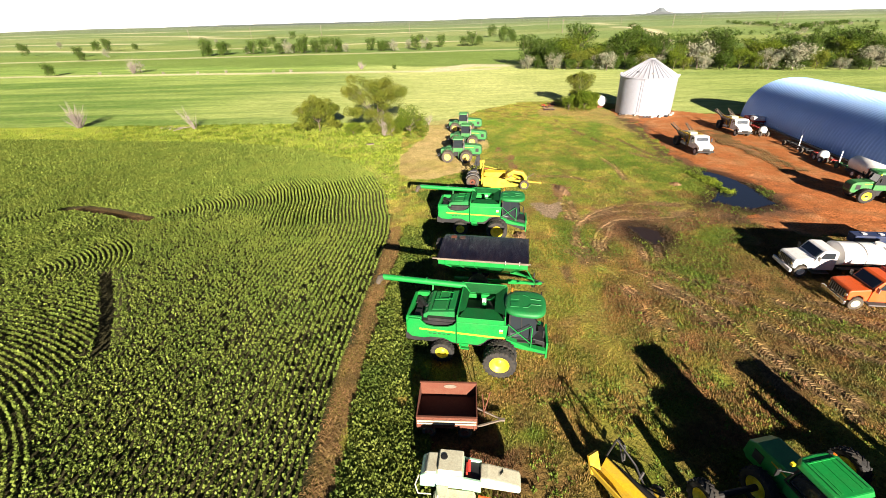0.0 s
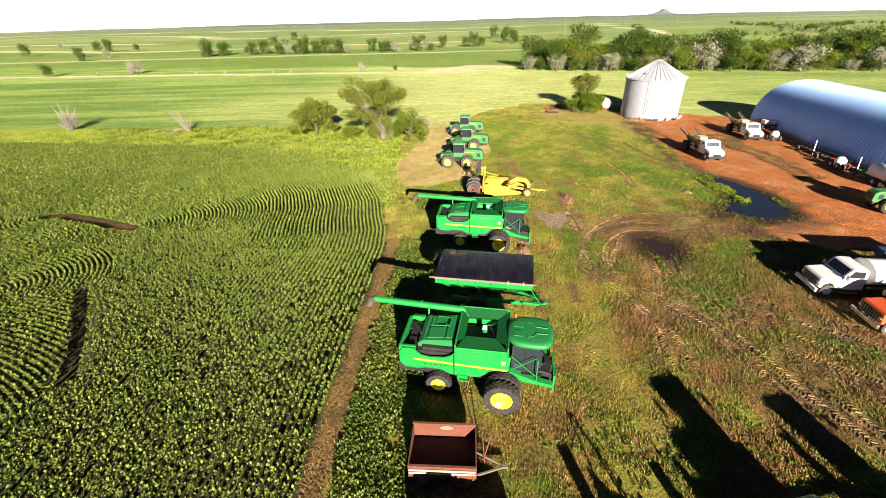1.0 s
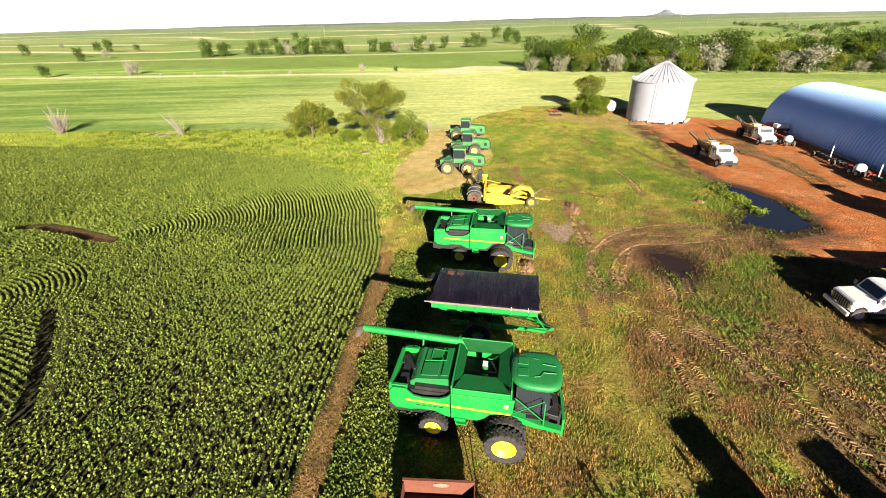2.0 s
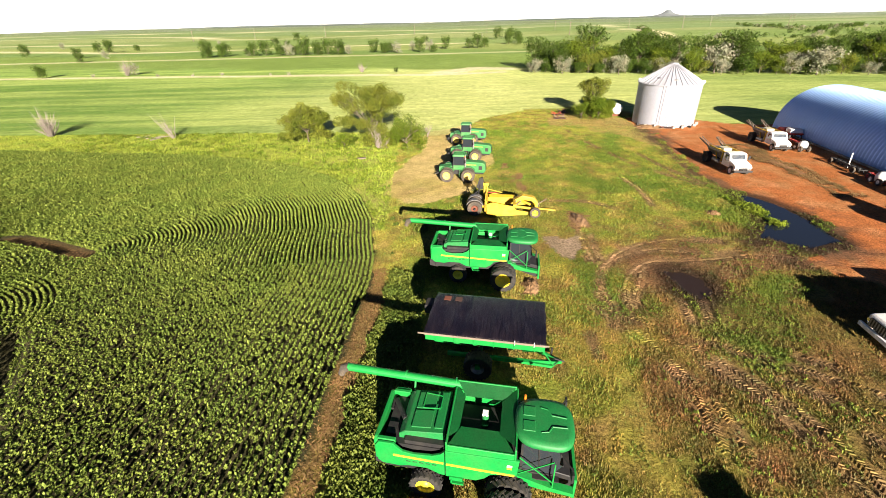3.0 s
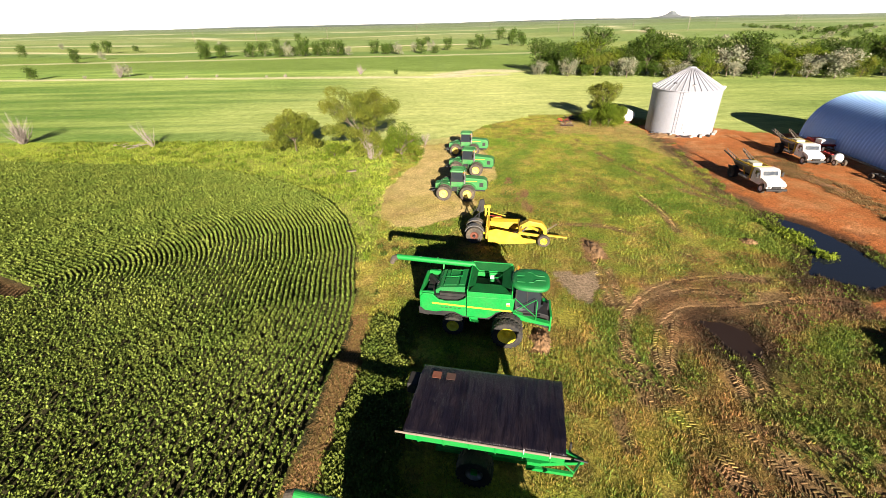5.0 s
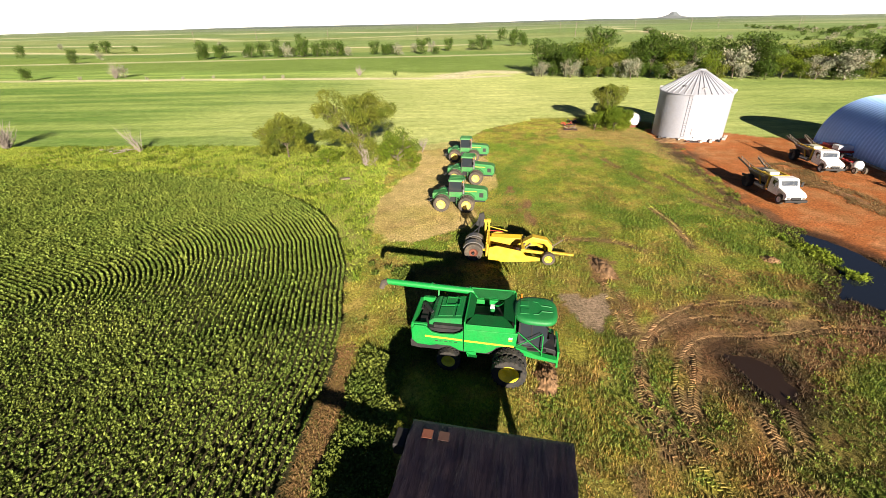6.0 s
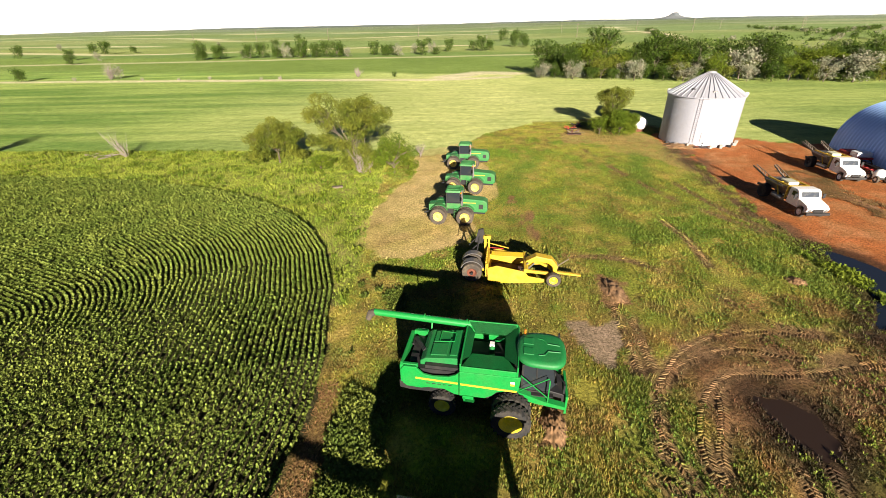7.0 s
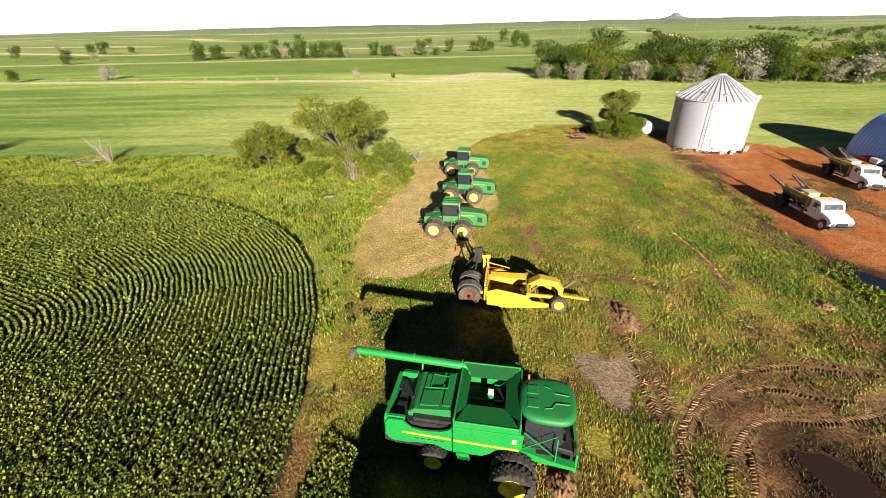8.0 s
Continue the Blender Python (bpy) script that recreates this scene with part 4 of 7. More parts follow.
    for y in (-0.8, -0.4, 0.4, 0.8):
        bm = bmesh.new()
        box(bm, 2.26 - 0.2 * abs(y) ** 2, 2.42 - 0.2 * abs(y) ** 2, y - 0.12, y + 0.12, 3.46, 3.58)
        part("work_light", bm, WHITE, roof, "white work light")
    bm = bmesh.new()
    rod(bm, (0.5, 1.05, 3.7), (0.5, 1.05, 3.95), 0.05, seg=8)
    part("beacon", bm, AMBER, roof, "amber beacon")
    # mirrors, handrails, platform and ladder
    for s in (-1, 1):
        bm = bmesh.new()
        rod(bm, (1.9, s * 1.0, 3.3), (2.35, s * 1.75, 3.25), 0.03, seg=6)
        box(bm, 2.3, 2.38, s * 1.75 - 0.16, s * 1.75 + 0.16, 2.75, 3.25)
        part("mirror", bm, BLACK, cab)
    bm = bmesh.new()
    box(bm, 0.3, 1.9, 1.0, 1.65, 1.68, 1.74)
    part("platform", bm, BLACK, th)
    bm = bmesh.new()
    box(bm, 0.3, 2.0, -1.25, -1.0, 1.68, 1.74)
    part("ledge", bm, BLACK, th)
    bm = bmesh.new()
    for p0, p1 in (((0.4, 1.62, 1.7), (0.4, 1.62, 2.75)), ((1.85, 1.62, 1.7), (1.85, 1.62, 2.75)), ((0.4, 1.62, 2.75), (1.85, 1.62, 2.75)), ((0.4, 1.62, 2.3), (1.85, 1.62, 2.3))):
        rod(bm, p0, p1, 0.025, seg=6)
    part("handrail", bm, GREEN, th)
    bm = bmesh.new()
    for x in (1.25, 1.7):
        beam(bm, (x, 1.7, 1.7), (x, 2.1, 0.5), 0.05, 0.05)
    for k in range(5):
        box(bm, 1.25, 1.7, 1.72 + k * 0.085, 1.88 + k * 0.085, 1.45 - 0.24 * k, 1.48 - 0.24 * k)
    part("ladder", bm, BLACK, th)
    # feeder house and front frame
    bm = bmesh.new()
    prism(bm, [(0.6, 1.1), (0.6, 1.9), (2.5, 1.45), (2.75, 1.3), (2.75, 0.45), (2.5, 0.4)], -0.72, 0.72)
    bevel(bm, 0.03)
    feeder = part("feeder_house", bm, BLACK, th)
    bm = bmesh.new()
    for s in (-1, 1):
        beam(bm, (2.72, s * 0.85, 0.4), (2.72, s * 0.85, 1.5), 0.16, 0.1)
    box(bm, 2.66, 2.78, -0.92, 0.92, 1.4, 1.54)
    box(bm, 2.66, 2.78, -0.92, 0.92, 0.36, 0.5)
    part("face_frame", bm, GREEN, feeder)
    for s in (-1, 1):
        bm = bmesh.new()
        prism(bm, [(0.3, 1.95), (0.3, 1.55), (1.2, 1.3), (2.3, 1.15), (2.6, 1.1), (2.6, 1.3), (1.6, 1.5), (0.9, 1.75)], s * 1.05, s * 1.38)
        beam(bm, (0.35, s * 1.3, 2.0), (1.7, s * 1.3, 3.0), 0.04, 0.04)
        beam(bm, (0.35, s * 1.3, 3.0), (1.7, s * 1.3, 1.75), 0.04, 0.04)
        beam(bm, (1.75, s * 1.32, 1.2), (1.75, s * 1.32, 2.9), 0.05, 0.05)
        part("front_frame", bm, GREEN, th)
    # unloading auger, folded back along the far side
    y = 1.78
    bm = bmesh.new()
    rod(bm, (-0.1, y - 0.1, 3.35), (-7.95, y, 3.62), 0.205, 0.19, seg=20)
    for x in (-2.6, -5.0):
        rod(bm, (x, y, 3.44 - 0.036 * (x + 2.4)), (x - 0.07, y, 3.44 - 0.036 * (x + 2.4)), 0.235, seg=20)
    rod(bm, (-0.1, y - 0.1, 2.4), (-0.1, y - 0.1, 3.45), 0.25, seg=16)
    aug = part("unloading_auger", bm, GREEN, th, smooth=False)
    bm = bmesh.new()
    rod(bm, (-7.9, y, 3.64), (-8.25, y, 3.45), 0.2, 0.22, seg=14)
    rod(bm, (-8.2, y, 3.5), (-8.38, y, 3.1), 0.2, 0.17, seg=14)
    part("spout", bm, RUBBER_DUSTY, aug, "grey rubber discharge spout")
    bm = bmesh.new()
    beam(bm, (-4.6, 1.45, 2.6), (-4.6, 1.75, 3.32), 0.08, 0.06)
    part("auger_rest", bm, GREEN, th)
    # straw chopper
    bm = bmesh.new()
    prism(bm, [(-5.85, 1.1), (-5.2, 1.0), (-4.9, 1.5), (-5.4, 1.95), (-5.85, 1.6)], -1.15, 1.15)
    bevel(bm, 0.03)
    part("straw_chopper", bm, BLACK, th)
    # steps and service frame under the side
    bm = bmesh.new()
    box(bm, -2.45, -1.9, -1.6, -1.42, 1.3, 1.5)
    box(bm, -2.35, -1.85, -1.62, -1.45, 1.08, 1.16)
    box(bm, -2.4, -2.34, -1.6, -1.5, 1.1, 1.4)
    part("step", bm, GREEN, th)
    # axles and wheels
    bm = bmesh.new()
    rod(bm, (0, -2.3, 0.97), (0, 2.3, 0.97), 0.16, seg=12)
    box(bm, -0.25, 0.25, -1.2, 1.2, 0.75, 1.25)
    part("front_axle", bm, BLACK, th)
    bm = bmesh.new()
    box(bm, -3.62, -3.4, -1.3, 1.3, 0.62, 0.85)
    box(bm, -3.75, -3.25, -0.3, 0.3, 0.8, 1.2)
    part("rear_axle", bm, BLACK, th)
    for s, turn in ((-1, 0), (1, 180)):
        wheel(th, 0, s * 1.62, 0.975, 0.975, 0.54, 0.56, turn=turn)
        wheel(th, 0, s * 2.32, 0.975, 0.975, 0.54, 0.56, turn=turn, dish=0.12)
        wheel(th, -3.5, s * 1.5, 0.72, 0.72, 0.5, 0.40, turn=turn, lugs=18, dish=0.3)
    return th


make_combine(pose(3.66, 24.05, 0, 0, 0, -10.5), "green combine harvester with twin front wheels, parked in weeds")
make_combine(pose(14.6, 6.8, 0, 0, 0, 98), "green combine harvester parked behind a tractor")
make_combine(pose(5.66, 41.2, 0, 0, 0, -9.5), "green combine harvester with yellow wheels in shade, parked")


# ---- grain cart ----
def make_cart():
    th = thing("grain_cart", pose(3.3, 31.3, 0, 0, 0, -11) @ Matrix.Diagonal((0.96, 1.1, 1, 1)), "green grain cart with a black tarpaulin stretched over its top", "grain cart")
    bm = bmesh.new()
    top = [(-3.35, -1.72), (3.35, -1.72), (3.35, 1.72), (-3.35, 1.72)]
    low = [(-1.6, -0.35), (1.9, -0.35), (1.9, 0.35), (-1.6, 0.35)]
    rings = []
    for pts, z in ((top, 3.3), (top, 2.85), (low, 1.55)):
        rings.append([bm.verts.new((x, y, z)) for x, y in pts])
    for a, b in zip(rings, rings[1:]):
        for k in range(4):
            bm.faces.new((a[k], a[(k + 1) % 4], b[(k + 1) % 4], b[k]))
    bm.faces.new(rings[-1])
    bmesh.ops.recalc_face_normals(bm, faces=bm.faces)
    bmesh.ops.solidify(bm, geom=list(bm.faces), thickness=0.05)
    body = part("hopper", bm, GREEN, th)
    for s in (-1, 1):
        bm = bmesh.new()
        box(bm, -3.42, 3.42, s * 1.74 - 0.05, s * 1.74 + 0.05, 3.22, 3.36)
        bevel(bm, 0.015)
        part("rim", bm, WOOD if s < 0 else GREEN, body, "worn grey rim rail")
        for k in range(6):
            x = -2.8 + k * 1.12
            bm = bmesh.new()
            beam(bm, (x, s * 1.75, 3.2), (x, s * 1.70, 2.85), 0.06, 0.05)
            beam(bm, (x, s * 1.70, 2.82), (x * 0.75 + 0.1, s * 0.75, 1.85), 0.05, 0.08)
            part("rib", bm, GREEN, body)
    # tarpaulin: sagging between bows
    nx, ny = 110, 26
    verts, faces = [], []
    for i in range(nx + 1):
        x = -3.4 + 6.8 * i / nx
        for j in range(ny + 1):
            v = -1 + 2 * j / ny
            z = 3.36 + 0.13 * (1 - abs(v) ** 2.2)
            sag = 0.07 * (1 - abs(math.cos(math.pi * (x + 3.4) / 1.36))) * (1 - v * v)
            w1 = noise.noise(Vector((x * 3.4, v * 0.9, 1.7)))
            w2 = noise.noise(Vector((x * 9.0 + 0.8 * v, v * 1.3, 5.1)))
            w3 = noise.noise(Vector((x * 15.0 + 1.6 * v, v * 1.1, 9.3)))
            wr = 0.06 * abs(w1) + 0.05 * w2 * (0.4 + 0.6 * abs(v)) + 0.03 * max(0.0, w3)
            verts.append((x + 0.02 * math.sin(v * 9), v * 1.78, z - sag + wr * (1 - v**6)))
    for i in range(nx):
        for j in range(ny):
            a = i * (ny + 1) + j
            faces.append((a, a + ny + 1, a + ny + 2, a + 1))
    me = bpy.data.meshes.new("tarpaulin")
    me.from_pydata(verts, [], faces)
    me.polygons.foreach_set("use_smooth", np.ones(len(faces), bool))
    me.materials.append(TARP)
    tarp = new("tarpaulin", me)
    tarp.parent = th
    tarp.modifiers.new("thickness", "SOLIDIFY").thickness = 0.02
    tagged(tarp, "wrinkled black tarpaulin")
    for x in (-2.6, -1.9):
        bm = bmesh.new()
        box(bm, x - 0.22, x + 0.22, 1.02, 1.38, 3.475, 3.50, Matrix.Rotation(0.02, 4, "X"))
        part("patch", bm, RUST if x < -2 else RUST_DARK, tarp, "reddish worn patch")
    bm = bmesh.new()
    rod(bm, (-3.75, -1.8, 3.34), (3.55, -1.8, 3.34), 0.045, seg=8)
    part("roll_bar", bm, WOOD, th)
    for x in (1.7, 2.75):
        bm = bmesh.new()
        rod(bm, (x, -1.82, 3.2), (x, -1.82, 3.5), 0.02, seg=5)
        part("strap", bm, WHITE, th, "pale tie-down strap")
    # frame, axle and wheels
    bm = bmesh.new()
    for s in (-1, 1):
        beam(bm, (-2.3, s * 0.62, 0.95), (2.6, s * 0.62, 0.95), 0.16, 0.24)
        beam(bm, (2.5, s * 0.62, 0.95), (4.6, 0, 0.62), 0.14, 0.2)
    box(bm, -0.5, -0.2, -1.5, 1.5, 0.8, 1.05)
    part("frame", bm, GREEN, th)
    bm = bmesh.new()
    beam(bm, (1.9, -1.25, 1.55), (3.95, -1.05, 1.25), 0.12, 0.16)
    beam(bm, (3.9, -1.05, 1.2), (4.5, 0.0, 0.7), 0.08, 0.1)
    beam(bm, (3.2, -1.68, 2.95), (4.0, -1.0, 1.3), 0.06, 0.06)
    part("auger_drive", bm, GREEN, th)
    bm = bmesh.new()
    rod(bm, (4.0, 0.35, 0.1), (4.0, 0.35, 1.25), 0.06, seg=8)
    box(bm, 3.85, 4.15, 0.2, 0.5, 0.0, 0.05)
    rod(bm, (4.1, -0.2, 1.0), (4.75, -0.1, 0.75), 0.04, seg=8)
    part("jack", bm, BLACK, th)
    bm = bmesh.new()
    rod(bm, (2.3, 0.9, 1.0), (2.5, 1.75, 2.6), 0.2, seg=12)
    rod(bm, (2.5, 1.75, 2.6), (-3.4, 1.55, 2.55), 0.2, seg=12)
    part("unloading_auger", bm, BLACK, th)
    bm = bmesh.new()
    box(bm, -4.05, -3.5, 0.7, 1.5, 2.55, 3.15)
    bevel(bm, 0.05)
    part("spout_hood", bm, BLACK, th)
    for s, turn in ((-1, 0), (1, 180)):
        wheel(th, -0.35, s * 1.2, 0.85, 0.85, 0.65, 0.40, rim_mat=STEEL, turn=turn, lugs=22)
    return th


make_cart()


# ---- rusty wagon ----
def make_wagon():
    th = thing("farm_wagon", pose(0.15, 18.65, 0, 0, 0, -4), "rusty open steel farm wagon with an empty box", "wagon")
    x0, x1, y0, y1, zb, zt = -1.45, 1.45, -0.98, 1.0, 0.75, 1.55
    bm = bmesh.new()
    box(bm, x0, x1, y0, y1, zb - 0.06, zb)
    part("floor", bm, RUST_DARK, th)
    for nm, a in (("side", (x0, x1, y0 - 0.05, y0, zb - 0.05, zt - 0.12)), ("side", (x0, x1, y1, y1 + 0.05, zb - 0.05, zt + 0.1)), ("headboard", (x1, x1 + 0.05, y0 - 0.05, y1 + 0.05, zb - 0.05, zt)), ("tailgate", (x0 - 0.05, x0, y0 - 0.05, y1 + 0.05, zb - 0.05, zt - 0.05))):
        bm = bmesh.new()
        box(bm, *a)
        bevel(bm, 0.01)
        side = part(nm, bm, RUST, th)
        if nm == "side":
            for k in range(5):
                x = x0 + 0.1 + k * 0.67
                bm = bmesh.new()
                y = a[2] - 0.05 if a[2] < 0 else a[3]
                box(bm, x, x + 0.07, y, y + 0.05, zb - 0.1, a[5])
                part("stake", bm, RUST, side)
            bm = bmesh.new()
            box(bm, x0 - 0.05, x1 + 0.05, a[2] - 0.03, a[3] + 0.03, a[5], a[5] + 0.06)
            part("top_rail", bm, RUST, side)
            bm = bmesh.new()
            if a[2] < 0:
                box(bm, x0, x1, a[2] - 0.07, a[2] - 0.03, 1.05, 1.12)
                box(bm, x0, x1, a[2] - 0.07, a[2] - 0.03, 1.22, 1.3)
                part("rail", bm, CREAM, side, "faded pale rub rail")
            else:
                lathe(bm, [(0, 0), (0.26, 0), (0.26, 0.02), (0, 0.02)], 20, "y")
                bmesh.ops.transform(bm, matrix=Matrix.Translation((0.1, y1 - 0.03, 1.45)) @ Matrix.Diagonal((1.3, 1, 0.5, 1)), verts=bm.verts)
                part("mark", bm, WOOD, side, "faded pale painted oval")
    bm = bmesh.new()
    for y in (-0.4, 0.4):
        beam(bm, (-1.4, y, 0.6), (1.5, y, 0.6), 0.1, 0.14)
    for x in (-0.9, 0.9):
        beam(bm, (x, -0.85, 0.4), (x, 0.85, 0.4), 0.09, 0.09)
        beam(bm, (x, 0, 0.4), (x, 0, 0.62), 0.2, 0.2)
    part("frame", bm, RUST_DARK, th)
    bm = bmesh.new()
    beam(bm, (1.4, -0.75, 0.5), (2.75, -0.15, 0.35), 0.08, 0.08)
    beam(bm, (1.4, 0.5, 0.5), (2.75, -0.1, 0.35), 0.06, 0.06)
    box(bm, 2.7, 2.95, -0.2, -0.05, 0.3, 0.4)
    part("drawbar", bm, WOOD, th)
    bm = bmesh.new()
    rod(bm, (1.9, 0.3, 0.4), (2.2, 0.75, 1.35), 0.03, seg=6)
    rod(bm, (1.9, 0.0, 0.4), (1.8, 0.7, 1.25), 0.025, seg=6)
    part("lever", bm, RUST, th)
    for x in (-0.9, 0.9):
        for s, turn in ((-1, 0), (1, 180)):
            wheel(th, x, s * 0.92, 0.36, 0.36, 0.2, 0.2, RUBBER_DUSTY, RUST, lugs=0, turn=turn)
    return th


make_wagon()


# ---- old pull-type combine ----
def make_old_combine():
    th = thing("pull_type_combine", pose(0.32, 15.05, 0, 0, 0, -8) @ Matrix.Scale(0.93, 4), "old cream and mint pull-type combine, weathered, missing covers", "combine")
    bm = bmesh.new()
    prism(bm, [(-1.55, 0.75), (-1.5, 1.5), (-1.2, 1.75), (0.5, 1.7), (0.5, 0.8)], -0.55, 0.55)
    bevel(bm, 0.05, 2)
    body = part("body", bm, MINT, th)
    bm = bmesh.new()
    prism(bm, [(-1.45, 1.5), (-1.2, 1.8), (-0.75, 1.84), (-0.75, 1.5)], -0.5, 0.5)
    bevel(bm, 0.03)
    part("top_cover", bm, CREAM, body, "cream top cover")
    bm = bmesh.new()
    box(bm, -0.70, 0.45, -0.5, 0.62, 1.66, 1.98)
    bevel(bm, 0.05)
    part("grain_box", bm, CREAM, th)
    bm = bmesh.new()
    lathe(bm, [(0.0, 0.02), (0.15, 0.02), (0.17, 0.0)], 18)
    bmesh.ops.transform(bm, matrix=Matrix.Translation((-0.45, 0.2, 1.99)), verts=bm.verts)
    part("lid", bm, BLACK, th)
    bm = bmesh.new()
    prism(bm, [(0.5, 0.8), (0.5, 1.45), (1.3, 1.35), (1.3, 0.7)], -0.5, 0.5)
    part("separator", bm, BLACK, th)
    for y in (-0.55, 0.47):
        bm = bmesh.new()
        prism(bm, [(0.45, 0.75), (0.45, 1.65), (1.3, 1.5), (1.3, 0.7)], y, y + 0.08)
        part("side_sheet", bm, MINT, th)
    bm = bmesh.new()
    rod(bm, (0.75, -0.1, 1.5), (0.72, 0.35, 1.72), 0.07, seg=8)
    box(bm, 0.6, 0.68, -0.3, 0.2, 1.45, 1.75)
    part("drive", bm, RED, th, "red pulley and chain drive")
    bm = bmesh.new()
    prism(bm, [(1.25, 0.85), (1.25, 1.5), (1.6, 1.52), (3.05, 1.2), (3.15, 0.95), (3.1, 0.7)], -0.42, 0.42)
    bevel(bm, 0.1, 3)
    nose = part("straw_hood", bm, CREAM, th)
    bm = bmesh.new()
    for k in range(4):
        box(bm, 2.1 + 0.06 * k, 2.13 + 0.06 * k, -0.1 + 0.05 * k, 0.1 + 0.03 * k, 1.38, 1.42)
    part("mark", bm, BLACK, nose, "dark worn mark")
    bm = bmesh.new()
    prism(bm, [(-0.9, 0.45), (-0.6, 0.8), (1.0, 0.8), (1.1, 0.5)], -1.1, -0.56)
    bevel(bm, 0.04)
    part("header", bm, CREAM, th)
    bm = bmesh.new()
    box(bm, -0.75, -0.2, -1.35, -0.55, 0.55, 0.95)
    rod(bm, (-0.6, -1.2, 0.9), (-0.6, -1.2, 1.25), 0.04, seg=6)
    bevel(bm, 0.03)
    part("wheel_guard", bm, CREAM, th)
    pts = [(-1.55, -0.5, 1.5), (-1.75, -0.6, 0.9), (-1.6, -0.75, 0.5), (-1.0, -0.7, 0.45)]
    bm = bmesh.new()
    for p0, p1 in zip(pts, pts[1:]):
        rod(bm, p0, p1, 0.03, seg=6)
    part("guard_rail", bm, CREAM, th)
    bm = bmesh.new()
    rod(bm, (1.6, -0.75, 0.45), (3.9, -0.35, 0.35), 0.045, seg=8)
    beam(bm, (1.2, -0.6, 0.5), (3.3, -0.7, 0.32), 0.07, 0.06)
    part("drive_shaft", bm, ORANGE, th, "orange drive shaft")
    bm = bmesh.new()
    box(bm, -0.55, -0.35, -1.3, 1.0, 0.3, 0.42)
    part("axle", bm, BLACK, th)
    wheel(th, -0.45, -1.35, 0.36, 0.36, 0.2, 0.2, RUBBER_DUSTY, CREAM, lugs=0)
    wheel(th, -0.45, 0.95, 0.62, 0.62, 0.34, 0.33, RUBBER, BLACK, lugs=16, turn=180)
    return th


make_old_combine()


# ---- tractors ----
def make_tractor(m, label, articulated=True, group="parked tractors", hood_len=2.6, duals=True, mat=None, cab_x=0.1, outer=1.65):
    mat = mat or GREEN_TRACTOR
    th = thing("tractor", m, label, "tractor", group)
    R = 0.87 if articulated else 0.8
    fx, rx = (1.36, -1.36) if articulated else (1.5, -1.45)
    RR = 0.87 if articulated else 1.0
    # hood
    bm = bmesh.new()
    f = fx + (2.15 if articulated else 1.9)
    if not articulated:
        f -= 0.5
    dz = 0.0 if articulated else -0.14
    prism(bm, [(0.9, 1.05), (0.9, 2.42 + dz), (f - 0.35, 2.28 + dz), (f, 2.05 + dz), (f + 0.05, 1.15), (f - 0.2, 0.95)], -0.6, 0.6)
    bevel(bm, 0.09, 3)
    hood = part("hood", bm, mat, th)
    for s in (-1, 1):
        bm = bmesh.new()
        box(bm, f - 0.85, f - 0.4, s * 0.61 - 0.015, s * 0.61 + 0.015, 1.35, 1.85)
        part("side_grille", bm, BLACK, hood)
        bm = bmesh.new()
        box(bm, 1.0, f - 1.15, s * 0.61 - 0.01, s * 0.61 + 0.012, 1.95, 2.02)
        part("stripe", bm, YELLOW, hood, "yellow stripe")
    bm = bmesh.new()
    box(bm, f - 0.02, f + 0.07, -0.42, 0.42, 1.3, 1.8)
    part("front_grille", bm, BLACK, hood)
    # cab
    bm = bmesh.new()
    cx = cab_x
    prism(bm, [(cx - 0.7, 1.95), (cx + 0.75, 1.95), (cx + 0.78, 2.1), (cx + 0.55, 3.1), (cx - 0.62, 3.1)], -0.72, 0.72)
    bevel(bm, 0.05, 2)
    cab = part("cab", bm, GLASS, th, "dark glazed cab")
    bm = bmesh.new()
    prism(bm, [(cx - 0.78, 1.35), (cx + 0.8, 1.35), (cx + 0.8, 2.0), (cx - 0.72, 2.0)], -0.76, 0.76)
    bevel(bm, 0.04, 2)
    part("cab_base", bm, mat, cab, "green lower cab panel")
    for y in (-0.8, 0.8):
        bm = bmesh.new()
        beam(bm, (cx - 0.75, y, 1.45), (cx - 0.65, y, 3.12), 0.08, 0.08)
        beam(bm, (cx + 0.85, y, 2.0), (cx + 0.6, y, 3.12), 0.07, 0.07)
        beam(bm, (cx - 0.75, y, 2.0), (cx + 0.8, y, 2.0), 0.06, 0.08)
        part("cab_frame", bm, BLACK, cab)
    bm = bmesh.new()
    outline = [(cx - 0.85, -0.78), (cx - 0.7, -0.9), (cx + 0.7, -0.92), (cx + 0.95, -0.6), (cx + 1.0, 0), (cx + 0.95, 0.6), (cx + 0.7, 0.92), (cx - 0.7, 0.9), (cx - 0.85, 0.78)]
    prism(bm, outline, 3.1, 3.32, "z", 0.08)
    bevel(bm, 0.05, 2)
    roof = part("cab_roof", bm, mat, cab)
    bm = bmesh.new()
    for y in (-0.45, 0, 0.45):
        box(bm, cx - 0.6, cx + 0.7, y - 0.03, y + 0.03, 3.30, 3.345)
    pts = [(cx - 0.65, -0.65, 3.36), (cx + 0.6, -0.65, 3.36), (cx + 0.6, 0.65, 3.36), (cx - 0.65, 0.65, 3.36)]
    for p0, p1 in zip(pts, pts[1:]):
        rod(bm, p0, p1, 0.02, seg=5)
    part("roof_rib", bm, mat, roof)
    for s, mt in ((-1, AMBER), (1, YELLOW_RIM)):
        bm = bmesh.new()
        box(bm, cx + 0.75, cx + 0.87, s * 0.95 - 0.05, s * 0.95 + 0.08, 3.08, 3.2)
        part("marker_light", bm, mt, roof, "amber marker light")
    # rear body, fenders
    bm = bmesh.new()
